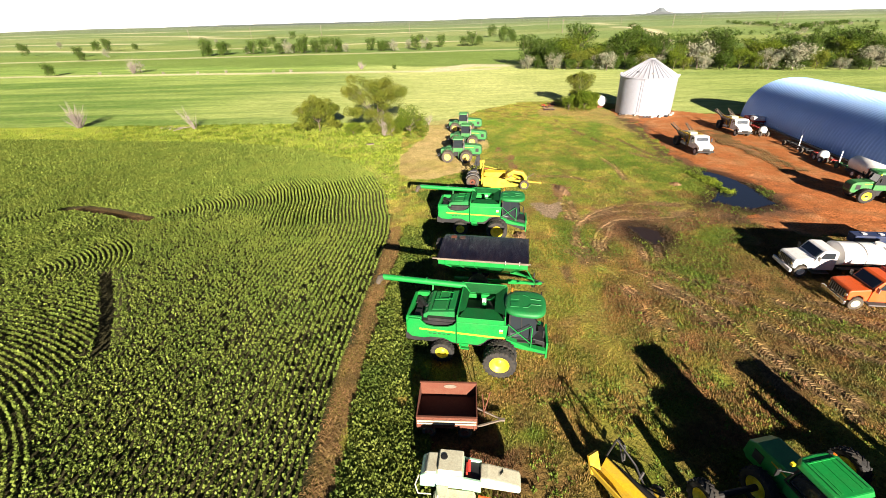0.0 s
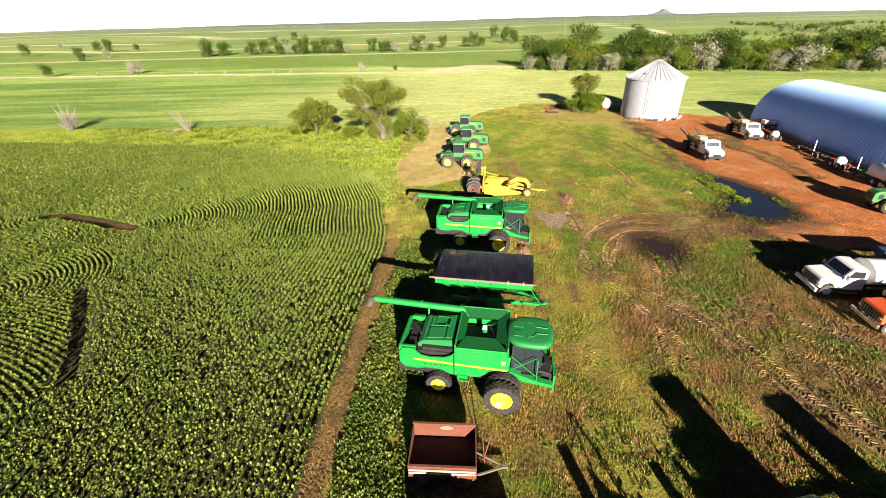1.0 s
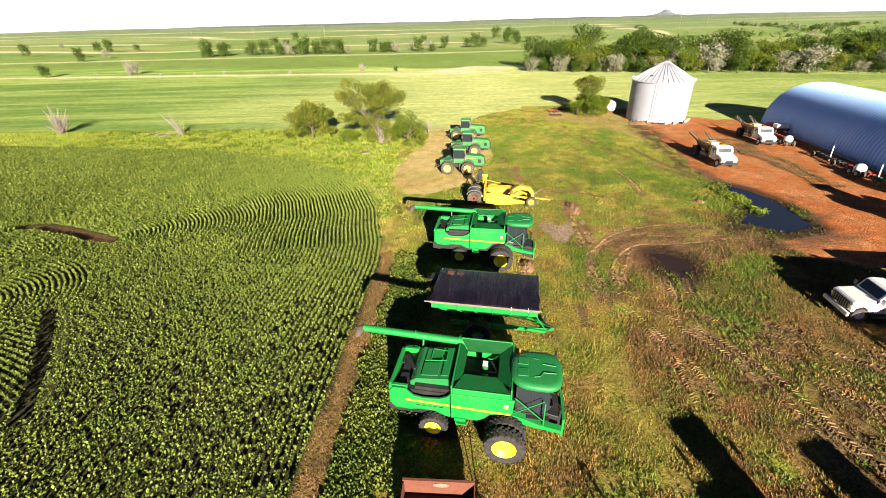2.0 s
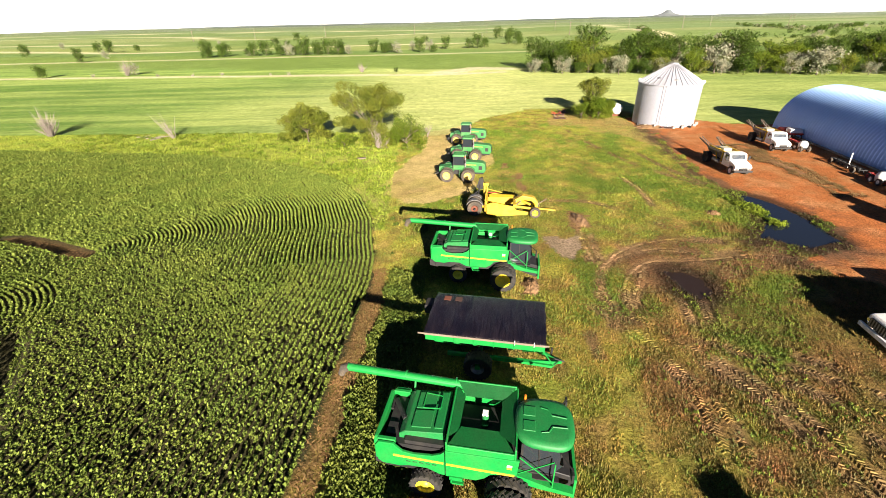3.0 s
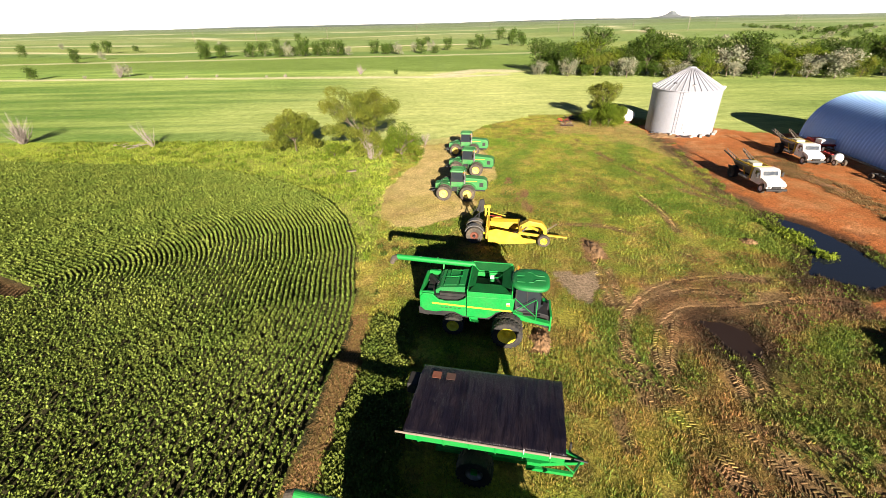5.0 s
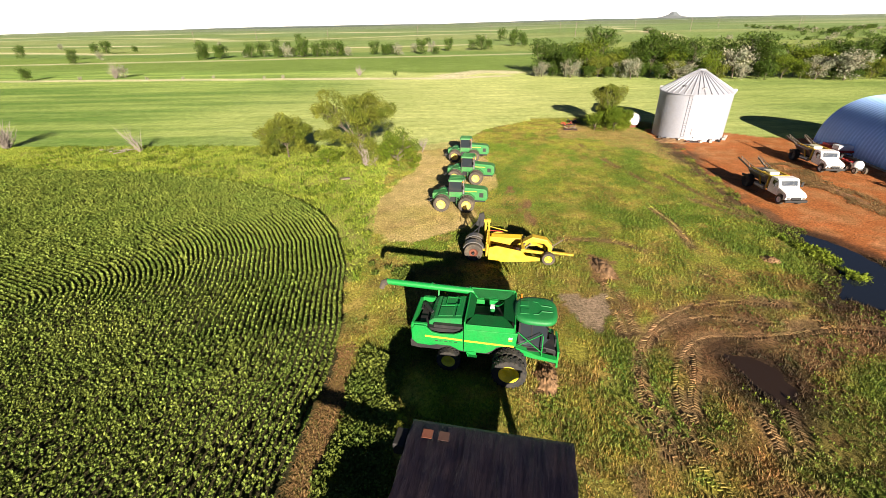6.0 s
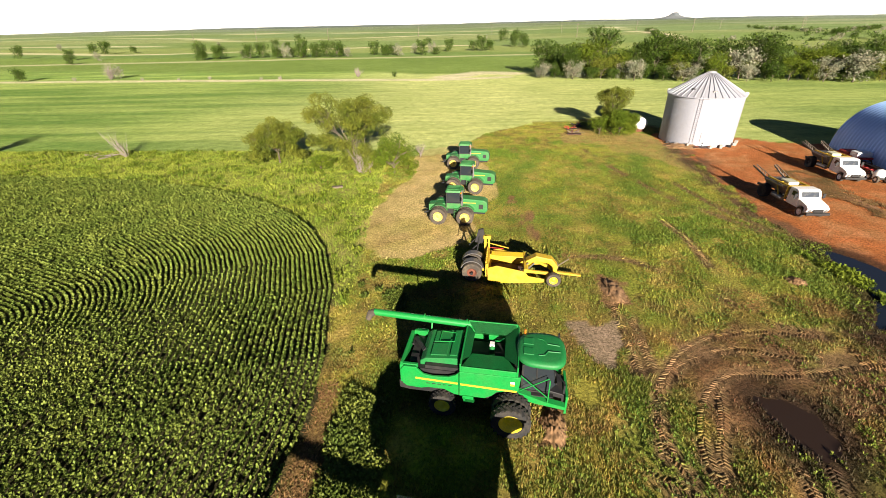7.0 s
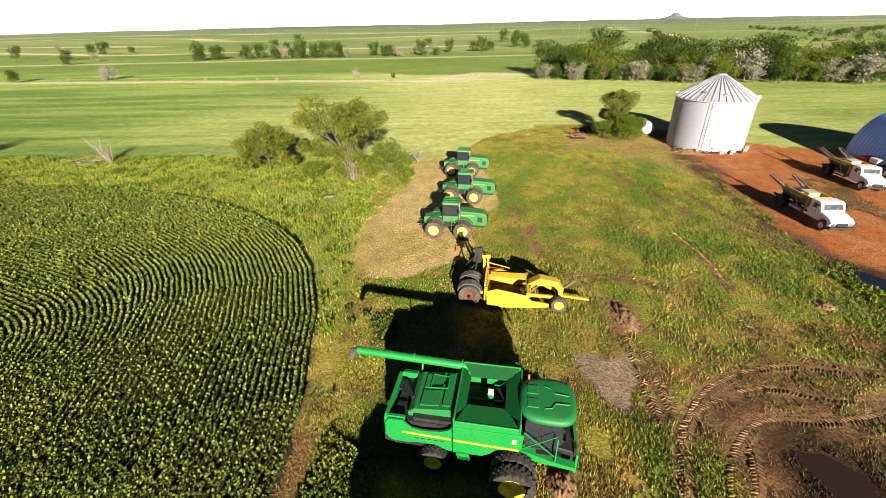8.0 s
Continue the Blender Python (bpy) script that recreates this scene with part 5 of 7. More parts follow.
    prism(bm, [(-2.5, 1.0), (-2.5, 1.65), (-0.95, 1.8), (-0.6, 1.75), (-0.6, 0.95)], -0.52, 0.52)
    bevel(bm, 0.05, 2)
    part("rear_frame", bm, mat, th)
    bm = bmesh.new()
    box(bm, -0.8, 1.2, -0.4, 0.4, 0.65, 1.5)
    box(bm, 1.0, f - 0.2, -0.42, 0.42, 0.75, 1.2)
    part("chassis", bm, BLACK, th)
    for s in (-1, 1):
        for x, r in ((rx, RR), (fx, R)):
            if not articulated and x == fx:
                continue
            bm = bmesh.new()
            n = 9
            arc = []
            for k in range(n):
                a = radians(25 + 130 * k / (n - 1))
                arc.append((x + (r + 0.1) * math.cos(a), r + (r + 0.1) * math.sin(a)))
            inner = [(x + (r + 0.06) * math.cos(radians(155 - 130 * k / (n - 1))), r + (r + 0.06) * math.sin(radians(155 - 130 * k / (n - 1)))) for k in range(n)]
            prism(bm, arc + inner, s * 0.5, s * 1.1)
            part("fender", bm, mat, th)
    bm = bmesh.new()
    rod(bm, (0.95, -0.72, 1.3), (0.95, -0.72, 3.35), 0.085, seg=10)
    rod(bm, (0.95, -0.72, 1.7), (0.95, -0.72, 2.7), 0.13, seg=12)
    part("exhaust_stack", bm, STEEL if articulated else BLACK, th)
    bm = bmesh.new()
    for k in range(4):
        box(bm, cx + 0.1, cx + 0.5, -1.05, -0.82, 0.55 + 0.28 * k, 0.58 + 0.28 * k)
    beam(bm, (cx + 0.08, -0.95, 0.5), (cx + 0.08, -0.85, 1.6), 0.04, 0.04)
    beam(bm, (cx + 0.52, -0.95, 0.5), (cx + 0.52, -0.85, 1.6), 0.04, 0.04)
    part("steps", bm, mat, th)
    for s in (-1, 1):
        bm = bmesh.new()
        rod(bm, (cx + 0.7, s * 0.85, 2.7), (cx + 0.9, s * 1.35, 2.75), 0.02, seg=5)
        box(bm, cx + 0.88, cx + 0.93, s * 1.35 - 0.1, s * 1.35 + 0.1, 2.45, 2.8)
        part("mirror", bm, BLACK, cab)
    for x, r in ((rx, RR), (fx, R)):
        bm = bmesh.new()
        rod(bm, (x, -outer if duals else -1.2, r), (x, outer if duals else 1.2, r), 0.13, seg=10)
        part("axle", bm, BLACK, th)
    bm = bmesh.new()
    beam(bm, (-2.4, 0, 0.7), (-3.0, 0, 0.55), 0.2, 0.1)
    for s in (-1, 1):
        beam(bm, (-2.4, s * 0.4, 0.9), (-3.05, s * 0.45, 0.7), 0.08, 0.08)
    part("hitch", bm, BLACK, th)
    for s, turn in ((-1, 0), (1, 180)):
        for x, r in ((rx, RR), (fx, R)):
            w = 0.5 if r > 0.85 else 0.42
            wheel(th, x, s * 1.0, r, r, w, r * 0.56, RUBBER_DUSTY if articulated else RUBBER, RIM_DUSTY if articulated else YELLOW_RIM, turn=turn)
            if duals:
                wheel(th, x, s * outer, r, r, w, r * 0.56, RUBBER_DUSTY if articulated else RUBBER, RIM_DUSTY if articulated else YELLOW_RIM, turn=turn, dish=0.1)
    return th


make_tractor(pose(2.9, 65.4, 0, 0, 0, -8), "dusty green articulated tractor with twin yellow wheels")
make_tractor(pose(4.6, 74.2, 0, 0, 0, -12), "dusty green articulated tractor, black exhaust beside its cab")
make_tractor(pose(4.7, 83.6, 0, 0, 0, -8), "dusty green articulated tractor parked on bleached grass")
make_tractor(pose(47.6, 46.1, 0, 0, 0, 170), "green tractor with yellow wheels on red soil", False, "yard tractors", duals=False)
make_tractor(pose(14.5, 12.9, 0, 0, 0, 100), "green tractor with a wide wheel track, mostly shaded", False, "yard tractors", mat=GREEN, outer=3.6)
make_tractor(pose(20.0, 11.3, 0, 0, 0, 101), "green tractor parked beside another", False, "yard tractors", mat=GREEN)


# ---- yellow scraper ----
def make_scraper():
    th = thing("earth_scraper", pose(7.3, 53.7, 0, 0, 0, -8) @ Matrix.Scale(1.1, 4), "yellow pull-type earth scraper, scuffed paint", "scraper")
    for s in (-1, 1):
        bm = bmesh.new()
        prism(bm, [(-1.6, 0.35), (-1.6, 1.35), (-1.0, 1.55), (0.9, 1.2), (1.2, 0.85), (2.3, 0.7), (2.3, 0.45), (0.6, 0.25), (-0.8, 0.2)], s * 1.25 - 0.06, s * 1.25 + 0.06)
        bevel(bm, 0.03)
        part("bowl_side", bm, YELLOW, th)
    bm = bmesh.new()
    box(bm, -1.55, 0.9, -1.19, 1.19, 0.28, 0.4)
    part("bowl_floor", bm, RUST_DARK, th)
    bm = bmesh.new()
    prism(bm, [(-1.6, 0.3), (-1.75, 1.6), (-1.62, 1.65), (-1.45, 0.3)], -1.2, 1.2)
    wall = part("back_wall", bm, YELLOW, th)
    for k in range(9):
        bm = bmesh.new()
        y = -1.05 + k * 0.26
        box(bm, -1.80, -1.70, y, y + 0.12, 0.5, 1.72)
        part("rib", bm, YELLOW, wall)
    bm = bmesh.new()
    box(bm, -1.45, 0.85, 0.62, 1.17, 1.28, 1.36, Matrix.Rotation(0.22, 4, "X"))
    bevel(bm, 0.02)
    part("apron", bm, YELLOW, th)
    # gooseneck and draft arms
    bm = bmesh.new()
    prism(bm, [(0.9, 1.0), (1.0, 1.5), (1.7, 1.95), (2.8, 1.75), (3.25, 1.2), (3.2, 0.7), (2.95, 0.7), (2.9, 1.1), (2.6, 1.4), (1.8, 1.5), (1.3, 1.1)], -0.32, 0.32)
    bevel(bm, 0.06, 2)
    part("gooseneck", bm, YELLOW, th)
    bm = bmesh.new()
    box(bm, 0.85, 1.15, -1.3, 1.3, 1.1, 1.4)
    bevel(bm, 0.04)
    part("cross_beam", bm, YELLOW, th)
    for s in (-1, 1):
        bm = bmesh.new()
        beam(bm, (1.0, s * 1.1, 1.2), (2.6, s * 0.5, 0.75), 0.14, 0.2)
        part("draft_arm", bm, YELLOW, th)
    bm = bmesh.new()
    beam(bm, (3.0, 0, 0.6), (4.9, -0.1, 0.5), 0.18, 0.14)
    part("drawbar", bm, YELLOW, th)
    bm = bmesh.new()
    rod(bm, (3.2, 0.2, 0.9), (4.1, 0.75, 1.3), 0.04, seg=6)
    part("jack", bm, WOOD, th)
    # push frame and hydraulic mast at the back
    bm = bmesh.new()
    for s in (-1, 1):
        beam(bm, (-1.6, s * 0.7, 0.9), (-3.2, s * 0.35, 0.75), 0.16, 0.2)
    box(bm, -3.3, -3.1, -0.6, 0.6, 0.55, 0.95)
    part("push_frame", bm, YELLOW, th)
    bm = bmesh.new()
    beam(bm, (-1.95, 1.5, 0.5), (-1.95, 1.5, 2.5), 0.2, 0.16)
    beam(bm, (-1.62, 1.5, 0.5), (-1.7, 1.5, 2.3), 0.14, 0.12)
    box(bm, -2.1, -1.55, 1.4, 1.62, 2.25, 2.5)
    beam(bm, (-2.0, 1.6, 1.9), (-0.2, 1.55, 1.5), 0.06, 0.06)
    part("mast", bm, YELLOW, th)
    bm = bmesh.new()
    beam(bm, (-1.9, 1.45, 1.55), (-0.6, 1.5, 1.45), 0.05, 0.05)
    part("hydraulic_pipe", bm, RED, th)
    bm = bmesh.new()
    prism(bm, [(-2.75, 1.9), (-2.5, 2.9), (-2.15, 3.0), (-2.0, 2.3), (-2.2, 1.8)], 1.5, 1.72)
    beam(bm, (-2.3, 1.6, 1.9), (-3.1, 1.3, 1.2), 0.07, 0.07)
    beam(bm, (-2.5, 1.6, 2.4), (-3.2, 1.7, 1.5), 0.05, 0.05)
    rod(bm, (-2.6, 1.3, 0.9), (-2.4, 1.5, 2.4), 0.06, seg=6)
    part("cable_winch", bm, BLACK, th)
    for x in (0.2, 0.6):
        bm = bmesh.new()
        rod(bm, (x, -0.9, 0.6), (x + 1.0, -0.5, 1.5), 0.05, seg=6)
        part("hydraulic_ram", bm, STEEL, th)
    bm = bmesh.new()
    rod(bm, (-2.75, -1.2, 0.72), (-2.75, 1.2, 0.72), 0.1, seg=8)
    part("axle", bm, BLACK, th)
    bm = bmesh.new()
    rod(bm, (2.95, -1.0, 0.5), (2.95, 1.0, 0.5), 0.08, seg=8)
    part("axle", bm, BLACK, th)
    for y in (-0.8, 0.35):
        bm = bmesh.new()
        prism(bm, [(-2.75 + 0.86 * math.cos(radians(a)), 0.74 + 0.86 * math.sin(radians(a))) for a in range(20, 161, 20)] + [(-2.75 + 0.8 * math.cos(radians(a)), 0.74 + 0.8 * math.sin(radians(a))) for a in range(160, 19, -20)], y - 0.1, y + 0.45)
        part("mudguard", bm, STEEL, th, "grey dusty mudguard")
    for x, y in ((-2.75, -0.8), (-2.75, 0.55)):
        wheel(th, x, y, 0.74, 0.74, 0.58, 0.34, RUBBER_DUSTY, RUST, lugs=0, turn=0 if y < 0 else 180)
    for y in (-0.95, 0.95):
        wheel(th, 2.95, y, 0.52, 0.52, 0.36, 0.28, RUBBER_DUSTY, YELLOW_RIM, lugs=0, turn=0 if y < 0 else 180)
    return th


make_scraper()


# ---- trucks ----
def truck_front(th, paint, hood=1.5, grille=None):
    """Bonnet, cab and front axle of a conventional truck; front bumper at x = 0, length backwards."""
    bm = bmesh.new()
    prism(bm, [(-0.18, 0.75), (-0.12, 1.42), (-0.3, 1.52), (-hood, 1.66), (-hood, 0.7), (-1.25, 0.7), (-1.15, 1.0), (-0.85, 1.15), (-0.5, 1.0), (-0.4, 0.7)], -0.98, 0.98)
    bevel(bm, 0.08, 2)
    b = part("hood", bm, paint, th)
    bm = bmesh.new()
    box(bm, -0.17, -0.06, -0.72, 0.72, 0.82, 1.35)
    g = part("grille", bm, grille or BLACK, th)
    for k in range(7):
        bm = bmesh.new()
        box(bm, -0.07, -0.045, -0.66 + k * 0.2, -0.58 + k * 0.2, 0.84, 1.33)
        part("grille_bar", bm, STEEL, g)
    for y in (-0.82, 0.82):
        bm = bmesh.new()
        rod(bm, (-0.2, y, 1.12), (-0.07, y, 1.12), 0.12, seg=12)
        part("headlight", bm, CHROME, th)
    bm = bmesh.new()
    box(bm, -0.05, 0.12, -1.18, 1.18, 0.5, 0.78)
    bevel(bm, 0.04, 2)
    part("bumper", bm, WHITE if paint == WHITE else CHROME, th)
    bm = bmesh.new()
    prism(bm, [(-hood, 0.7), (-hood, 1.68), (-hood - 0.38, 2.3), (-hood - 0.6, 2.38), (-hood - 1.35, 2.36), (-hood - 1.5, 2.2), (-hood - 1.55, 0.7)], -1.02, 1.02)
    bevel(bm, 0.07, 2)
    cab = part("cab", bm, paint, th)
    bm = bmesh.new()
    prism(bm, [(-hood - 0.03, 1.74), (-hood - 0.36, 2.26), (-hood - 0.33, 2.28), (-hood + 0.01, 1.75)], -0.86, 0.86)
    part("windscreen", bm, GLASS, cab)
    for s in (-1, 1):
        bm = bmesh.new()
        prism(bm, [(-hood - 0.25, 1.68), (-hood - 0.52, 2.2), (-hood - 1.25, 2.2), (-hood - 1.3, 1.68)], s * 1.0, s * 1.035)
        part("side_window", bm, GLASS, cab)
        bm = bmesh.new()
        box(bm, -hood - 0.1, -hood - 0.04, s * 1.25 - 0.12, s * 1.25 + 0.12, 1.6, 1.95)
        rod(bm, (-hood - 0.1, s * 1.0, 1.7), (-hood - 0.08, s * 1.25, 1.75), 0.02, seg=5)
        part("mirror", bm, STEEL, cab)
    bm = bmesh.new()
    box(bm, -hood - 1.3, -hood - 0.1, -1.12, 1.12, 0.42, 0.52)
    part("running_board", bm, STEEL, th)
    return b


def make_tank_truck():
    th = thing("tank_truck", pose(27.55, 32.4, 0, 0, 0, 172), "white water truck with a long rounded white tank", "truck", "parked trucks")
    truck_front(th, WHITE)
    bm = bmesh.new()
    for s in (-1, 1):
        beam(bm, (-1.0, s * 0.42, 0.72), (-9.2, s * 0.42, 0.72), 0.1, 0.22)
    part("frame", bm, BLACK, th)
    bm = bmesh.new()
    n = 22
    outline = [(1.22 * math.cos(2 * math.pi * k / n), 1.75 + 0.85 * math.sin(2 * math.pi * k / n)) for k in range(n)]
    prism(bm, outline, -3.35, -9.3, "x")
    bevel(bm, 0.05, 2)
    tank = part("tank", bm, WHITE, th)
    for k in range(5):
        bm = bmesh.new()
        x = -3.4 - k * 1.42
        outline = [(1.245 * math.cos(2 * math.pi * j / n), 1.75 + 0.875 * math.sin(2 * math.pi * j / n)) for j in range(n)]
        prism(bm, outline, x, x - 0.06, "x")
        part("band", bm, STEEL if k else WHITE, tank)
    bm = bmesh.new()
    rod(bm, (-6.2, 0, 2.5), (-6.2, 0, 2.75), 0.28, seg=14)
    part("hatch", bm, WHITE, tank)
    bm = bmesh.new()
    box(bm, -3.3, -9.3, -1.12, -0.9, 0.88, 0.98)
    box(bm, -3.3, -9.3, 0.9, 1.12, 0.88, 0.98)
    part("sill", bm, WOOD, tank)
    for s, turn in ((1, 180), (-1, 0)):
        wheel(th, -0.82, s * 0.92, 0.5, 0.5, 0.26, 0.28, RUBBER_DUSTY, WHITE, lugs=0, turn=turn)
        for x in (-6.4, -7.6):
            wheel(th, x, s * 0.95, 0.5, 0.5, 0.45, 0.28, RUBBER_DUSTY, WHITE, lugs=0, turn=turn)


make_tank_truck()


def make_orange_truck():
    th = thing("grain_truck", pose(28.1, 28.1, 0, 0, 0, 172), "orange grain truck with a red box, chrome bumper", "truck", "parked trucks")
    truck_front(th, ORANGE)
    bm = bmesh.new()
    for s in (-1, 1):
        beam(bm, (-1.0, s * 0.42, 0.72), (-7.6, s * 0.42, 0.72), 0.1, 0.22)
    part("frame", bm, BLACK, th)
    bm = bmesh.new()
    for a in ((-7.8, -3.2, -1.2, -1.12, 1.05, 2.1), (-7.8, -3.2, 1.12, 1.2, 1.05, 2.1), (-3.28, -3.2, -1.2, 1.2, 1.05, 2.4), (-7.8, -7.72, -1.2, 1.2, 1.05, 2.1), (-7.8, -3.2, -1.2, 1.2, 0.98, 1.06)):
        box(bm, *a)
    part("box", bm, RED, th)
    for s, turn in ((1, 180), (-1, 0)):
        wheel(th, -0.82, s * 0.92, 0.5, 0.5, 0.26, 0.28, RUBBER_DUSTY, CREAM, lugs=0, turn=turn)
        wheel(th, -5.8, s * 0.95, 0.5, 0.5, 0.45, 0.28, RUBBER_DUSTY, CREAM, lugs=0, turn=turn)


make_orange_truck()


def make_blue_drill():
    th = thing("grain_drill", pose(37.3, 34.4, 0, 0, 0, -8), "dark blue grain drill with white-lidded seed boxes", "drill")
    bm = bmesh.new()
    prism(bm, [(-0.35, 1.2), (-0.5, 1.9), (0.45, 1.95), (0.3, 1.2)], -2.6, 3.4, "x")
    bevel(bm, 0.04)
    part("seed_box", bm, BLUE, th)
    for k in range(4):
        bm = bmesh.new()
        box(bm, -1.9 + k * 1.3, -1.6 + k * 1.3, -0.2, 0.1, 1.93, 2.0)
        part("lid", bm, WHITE, th, "white lid")
    bm = bmesh.new()
    beam(bm, (-2.7, 0, 0.75), (3.5, 0, 0.75), 0.14, 0.14)
    for k in range(8):
        beam(bm, (-2.5 + k * 0.85, 0, 0.75), (-2.5 + k * 0.85, 0.05, 1.3), 0.07, 0.07)
    part("frame", bm, BLUE, th)
    for x in (-2.8, 3.6):
        wheel(th, x, 0, 0.55, 0.55, 0.2, 0.35, RUBBER_DUSTY, BLUE, lugs=0, turn=90)


make_blue_drill()


def make_spreader_truck(m, label):
    th = thing("spreader_truck", m, label, "truck", "spreader trucks")
    # bonnet truck with a bar of yellow and pale machinery behind the cab; x = 0 at the bumper
    bm = bmesh.new()
    prism(bm, [(-0.3, 0.8), (-0.15, 1.2), (-0.5, 1.45), (-1.7, 1.72), (-1.7, 0.75), (-1.55, 0.75), (-1.45, 1.1), (-1.1, 1.25), (-0.75, 1.1), (-0.62, 0.75)], -1.05, 1.05)
    bevel(bm, 0.14, 3)
    hood = part("hood", bm, WHITE, th)
    bm = bmesh.new()
    box(bm, -0.32, -0.1, -0.5, 0.5, 0.84, 1.12)
    bevel(bm, 0.03)
    part("grille", bm, BLACK, hood, "black front grille")
    for s in (-1, 1):
        bm = bmesh.new()
        rod(bm, (-0.4, s * 0.78, 1.0), (-0.12, s * 0.78, 1.0), 0.12, seg=12)
        part("headlight", bm, STEEL, hood, "round headlight")
    bm = bmesh.new()
    box(bm, -0.25, 0.02, -1.15, 1.15, 0.55, 0.8)
    bevel(bm, 0.05, 2)
    part("bumper", bm, BLACK, th)
    bm = bmesh.new()
    prism(bm, [(-1.65, 0.8), (-1.65, 1.74), (-1.95, 2.4), (-2.2, 2.52), (-3.2, 2.5), (-3.25, 0.8)], -1.1, 1.1)
    bevel(bm, 0.08, 2)
    cab = part("cab", bm, WHITE, th)
    bm = bmesh.new()
    prism(bm, [(-1.69, 1.86), (-1.92, 2.32), (-1.89, 2.34), (-1.65, 1.87)], -0.84, 0.84)
    part("windscreen", bm, GLASS_SKYLIT, cab)
    for s in (-1, 1):
        bm = bmesh.new()
        prism(bm, [(-1.98, 1.8), (-2.12, 2.26), (-2.7, 2.26), (-2.75, 1.8)], s * 1.085, s * 1.12)
        part("side_window", bm, GLASS, cab)
        bm = bmesh.new()
        box(bm, -1.85, -1.78, s * 1.4 - 0.12, s * 1.4 + 0.12, 1.7, 2.2)
        rod(bm, (-1.8, s * 1.05, 1.8), (-1.8, s * 1.4, 1.9), 0.02, seg=5)
        part("mirror", bm, BLACK, cab)
    bm = bmesh.new()
    for s in (-1, 1):
        beam(bm, (-0.5, s * 0.45, 0.85), (-9.0, s * 0.45, 0.85), 0.12, 0.26)
    part("frame", bm, BLACK, th)
    bm = bmesh.new()
    prism(bm, [(-1.1, 2.0), (-1.1, 2.15), (1.1, 2.15), (1.1, 2.0), (0.45, 1.1), (-0.45, 1.1)], -4.2, -7.4, "x")
    bevel(bm, 0.03)
    part("hopper", bm, STEEL, th, "pale steel hopper")
    bm = bmesh.new()
    for y in (-0.95, 0.95):
        beam(bm, (-3.5, y, 2.35), (-7.0, y, 2.3), 0.16, 0.16)
    for x in (-3.6, -5.0):
        beam(bm, (x, -0.95, 2.34), (x, 0.95, 2.34), 0.14, 0.14)
    beam(bm, (-3.7, -0.95, 1.0), (-3.7, -0.95, 2.4), 0.14, 0.14)
    beam(bm, (-3.7, 0.95, 1.0), (-3.7, 0.95, 2.4), 0.14, 0.14)
    beam(bm, (-4.6, -1.0, 0.95), (-5.4, -1.0, 2.2), 0.1, 0.1)
    part("boom_frame", bm, YELLOW, th, "yellow boom frame")
    for s in (-1, 1):
        bm = bmesh.new()
        beam(bm, (-6.6, s * 0.9, 1.9), (-9.6, s * 1.2, 2.75), 0.12, 0.14)
        for k in range(5):
            beam(bm, (-6.9 - k * 0.55, s * 0.95, 2.0 + k * 0.15), (-7.15 - k * 0.55, s * 0.98, 2.45 + k * 0.14), 0.05, 0.05)
        beam(bm, (-6.6, s * 0.92, 2.4), (-9.3, s * 1.1, 3.0), 0.06, 0.06)
        part("folded_boom", bm, WOOD, th)
    bm = bmesh.new()
    box(bm, -5.6, -4.3, -0.6, 0.5, 2.15, 2.55)
    bevel(bm, 0.06)
    part("engine_box", bm, CREAM, th)
    bm = bmesh.new()
    rod(bm, (-4.0, -0.9, 0.85), (-5.6, -0.9, 0.85), 0.24, seg=12)
    part("fuel_tank", bm, STEEL, th)
    for s, turn in ((1, 180), (-1, 0)):
        wheel(th, -1.1, s * 0.95, 0.55, 0.55, 0.32, 0.3, RUBBER_DUSTY, WHITE, lugs=0, turn=turn)
        wheel(th, -6.9, s * 1.0, 0.75, 0.75, 0.6, 0.36, RUBBER, BLACK, lugs=16, turn=turn)


make_spreader_truck(pose(39.0, 63.4, 0, 0, 0, -92), "white bonneted spreader truck with yellow booms folded behind")
make_spreader_truck(pose(51.4, 73.7, 0, 0, 0, -97), "white bonneted spreader truck standing beside the arched shed")


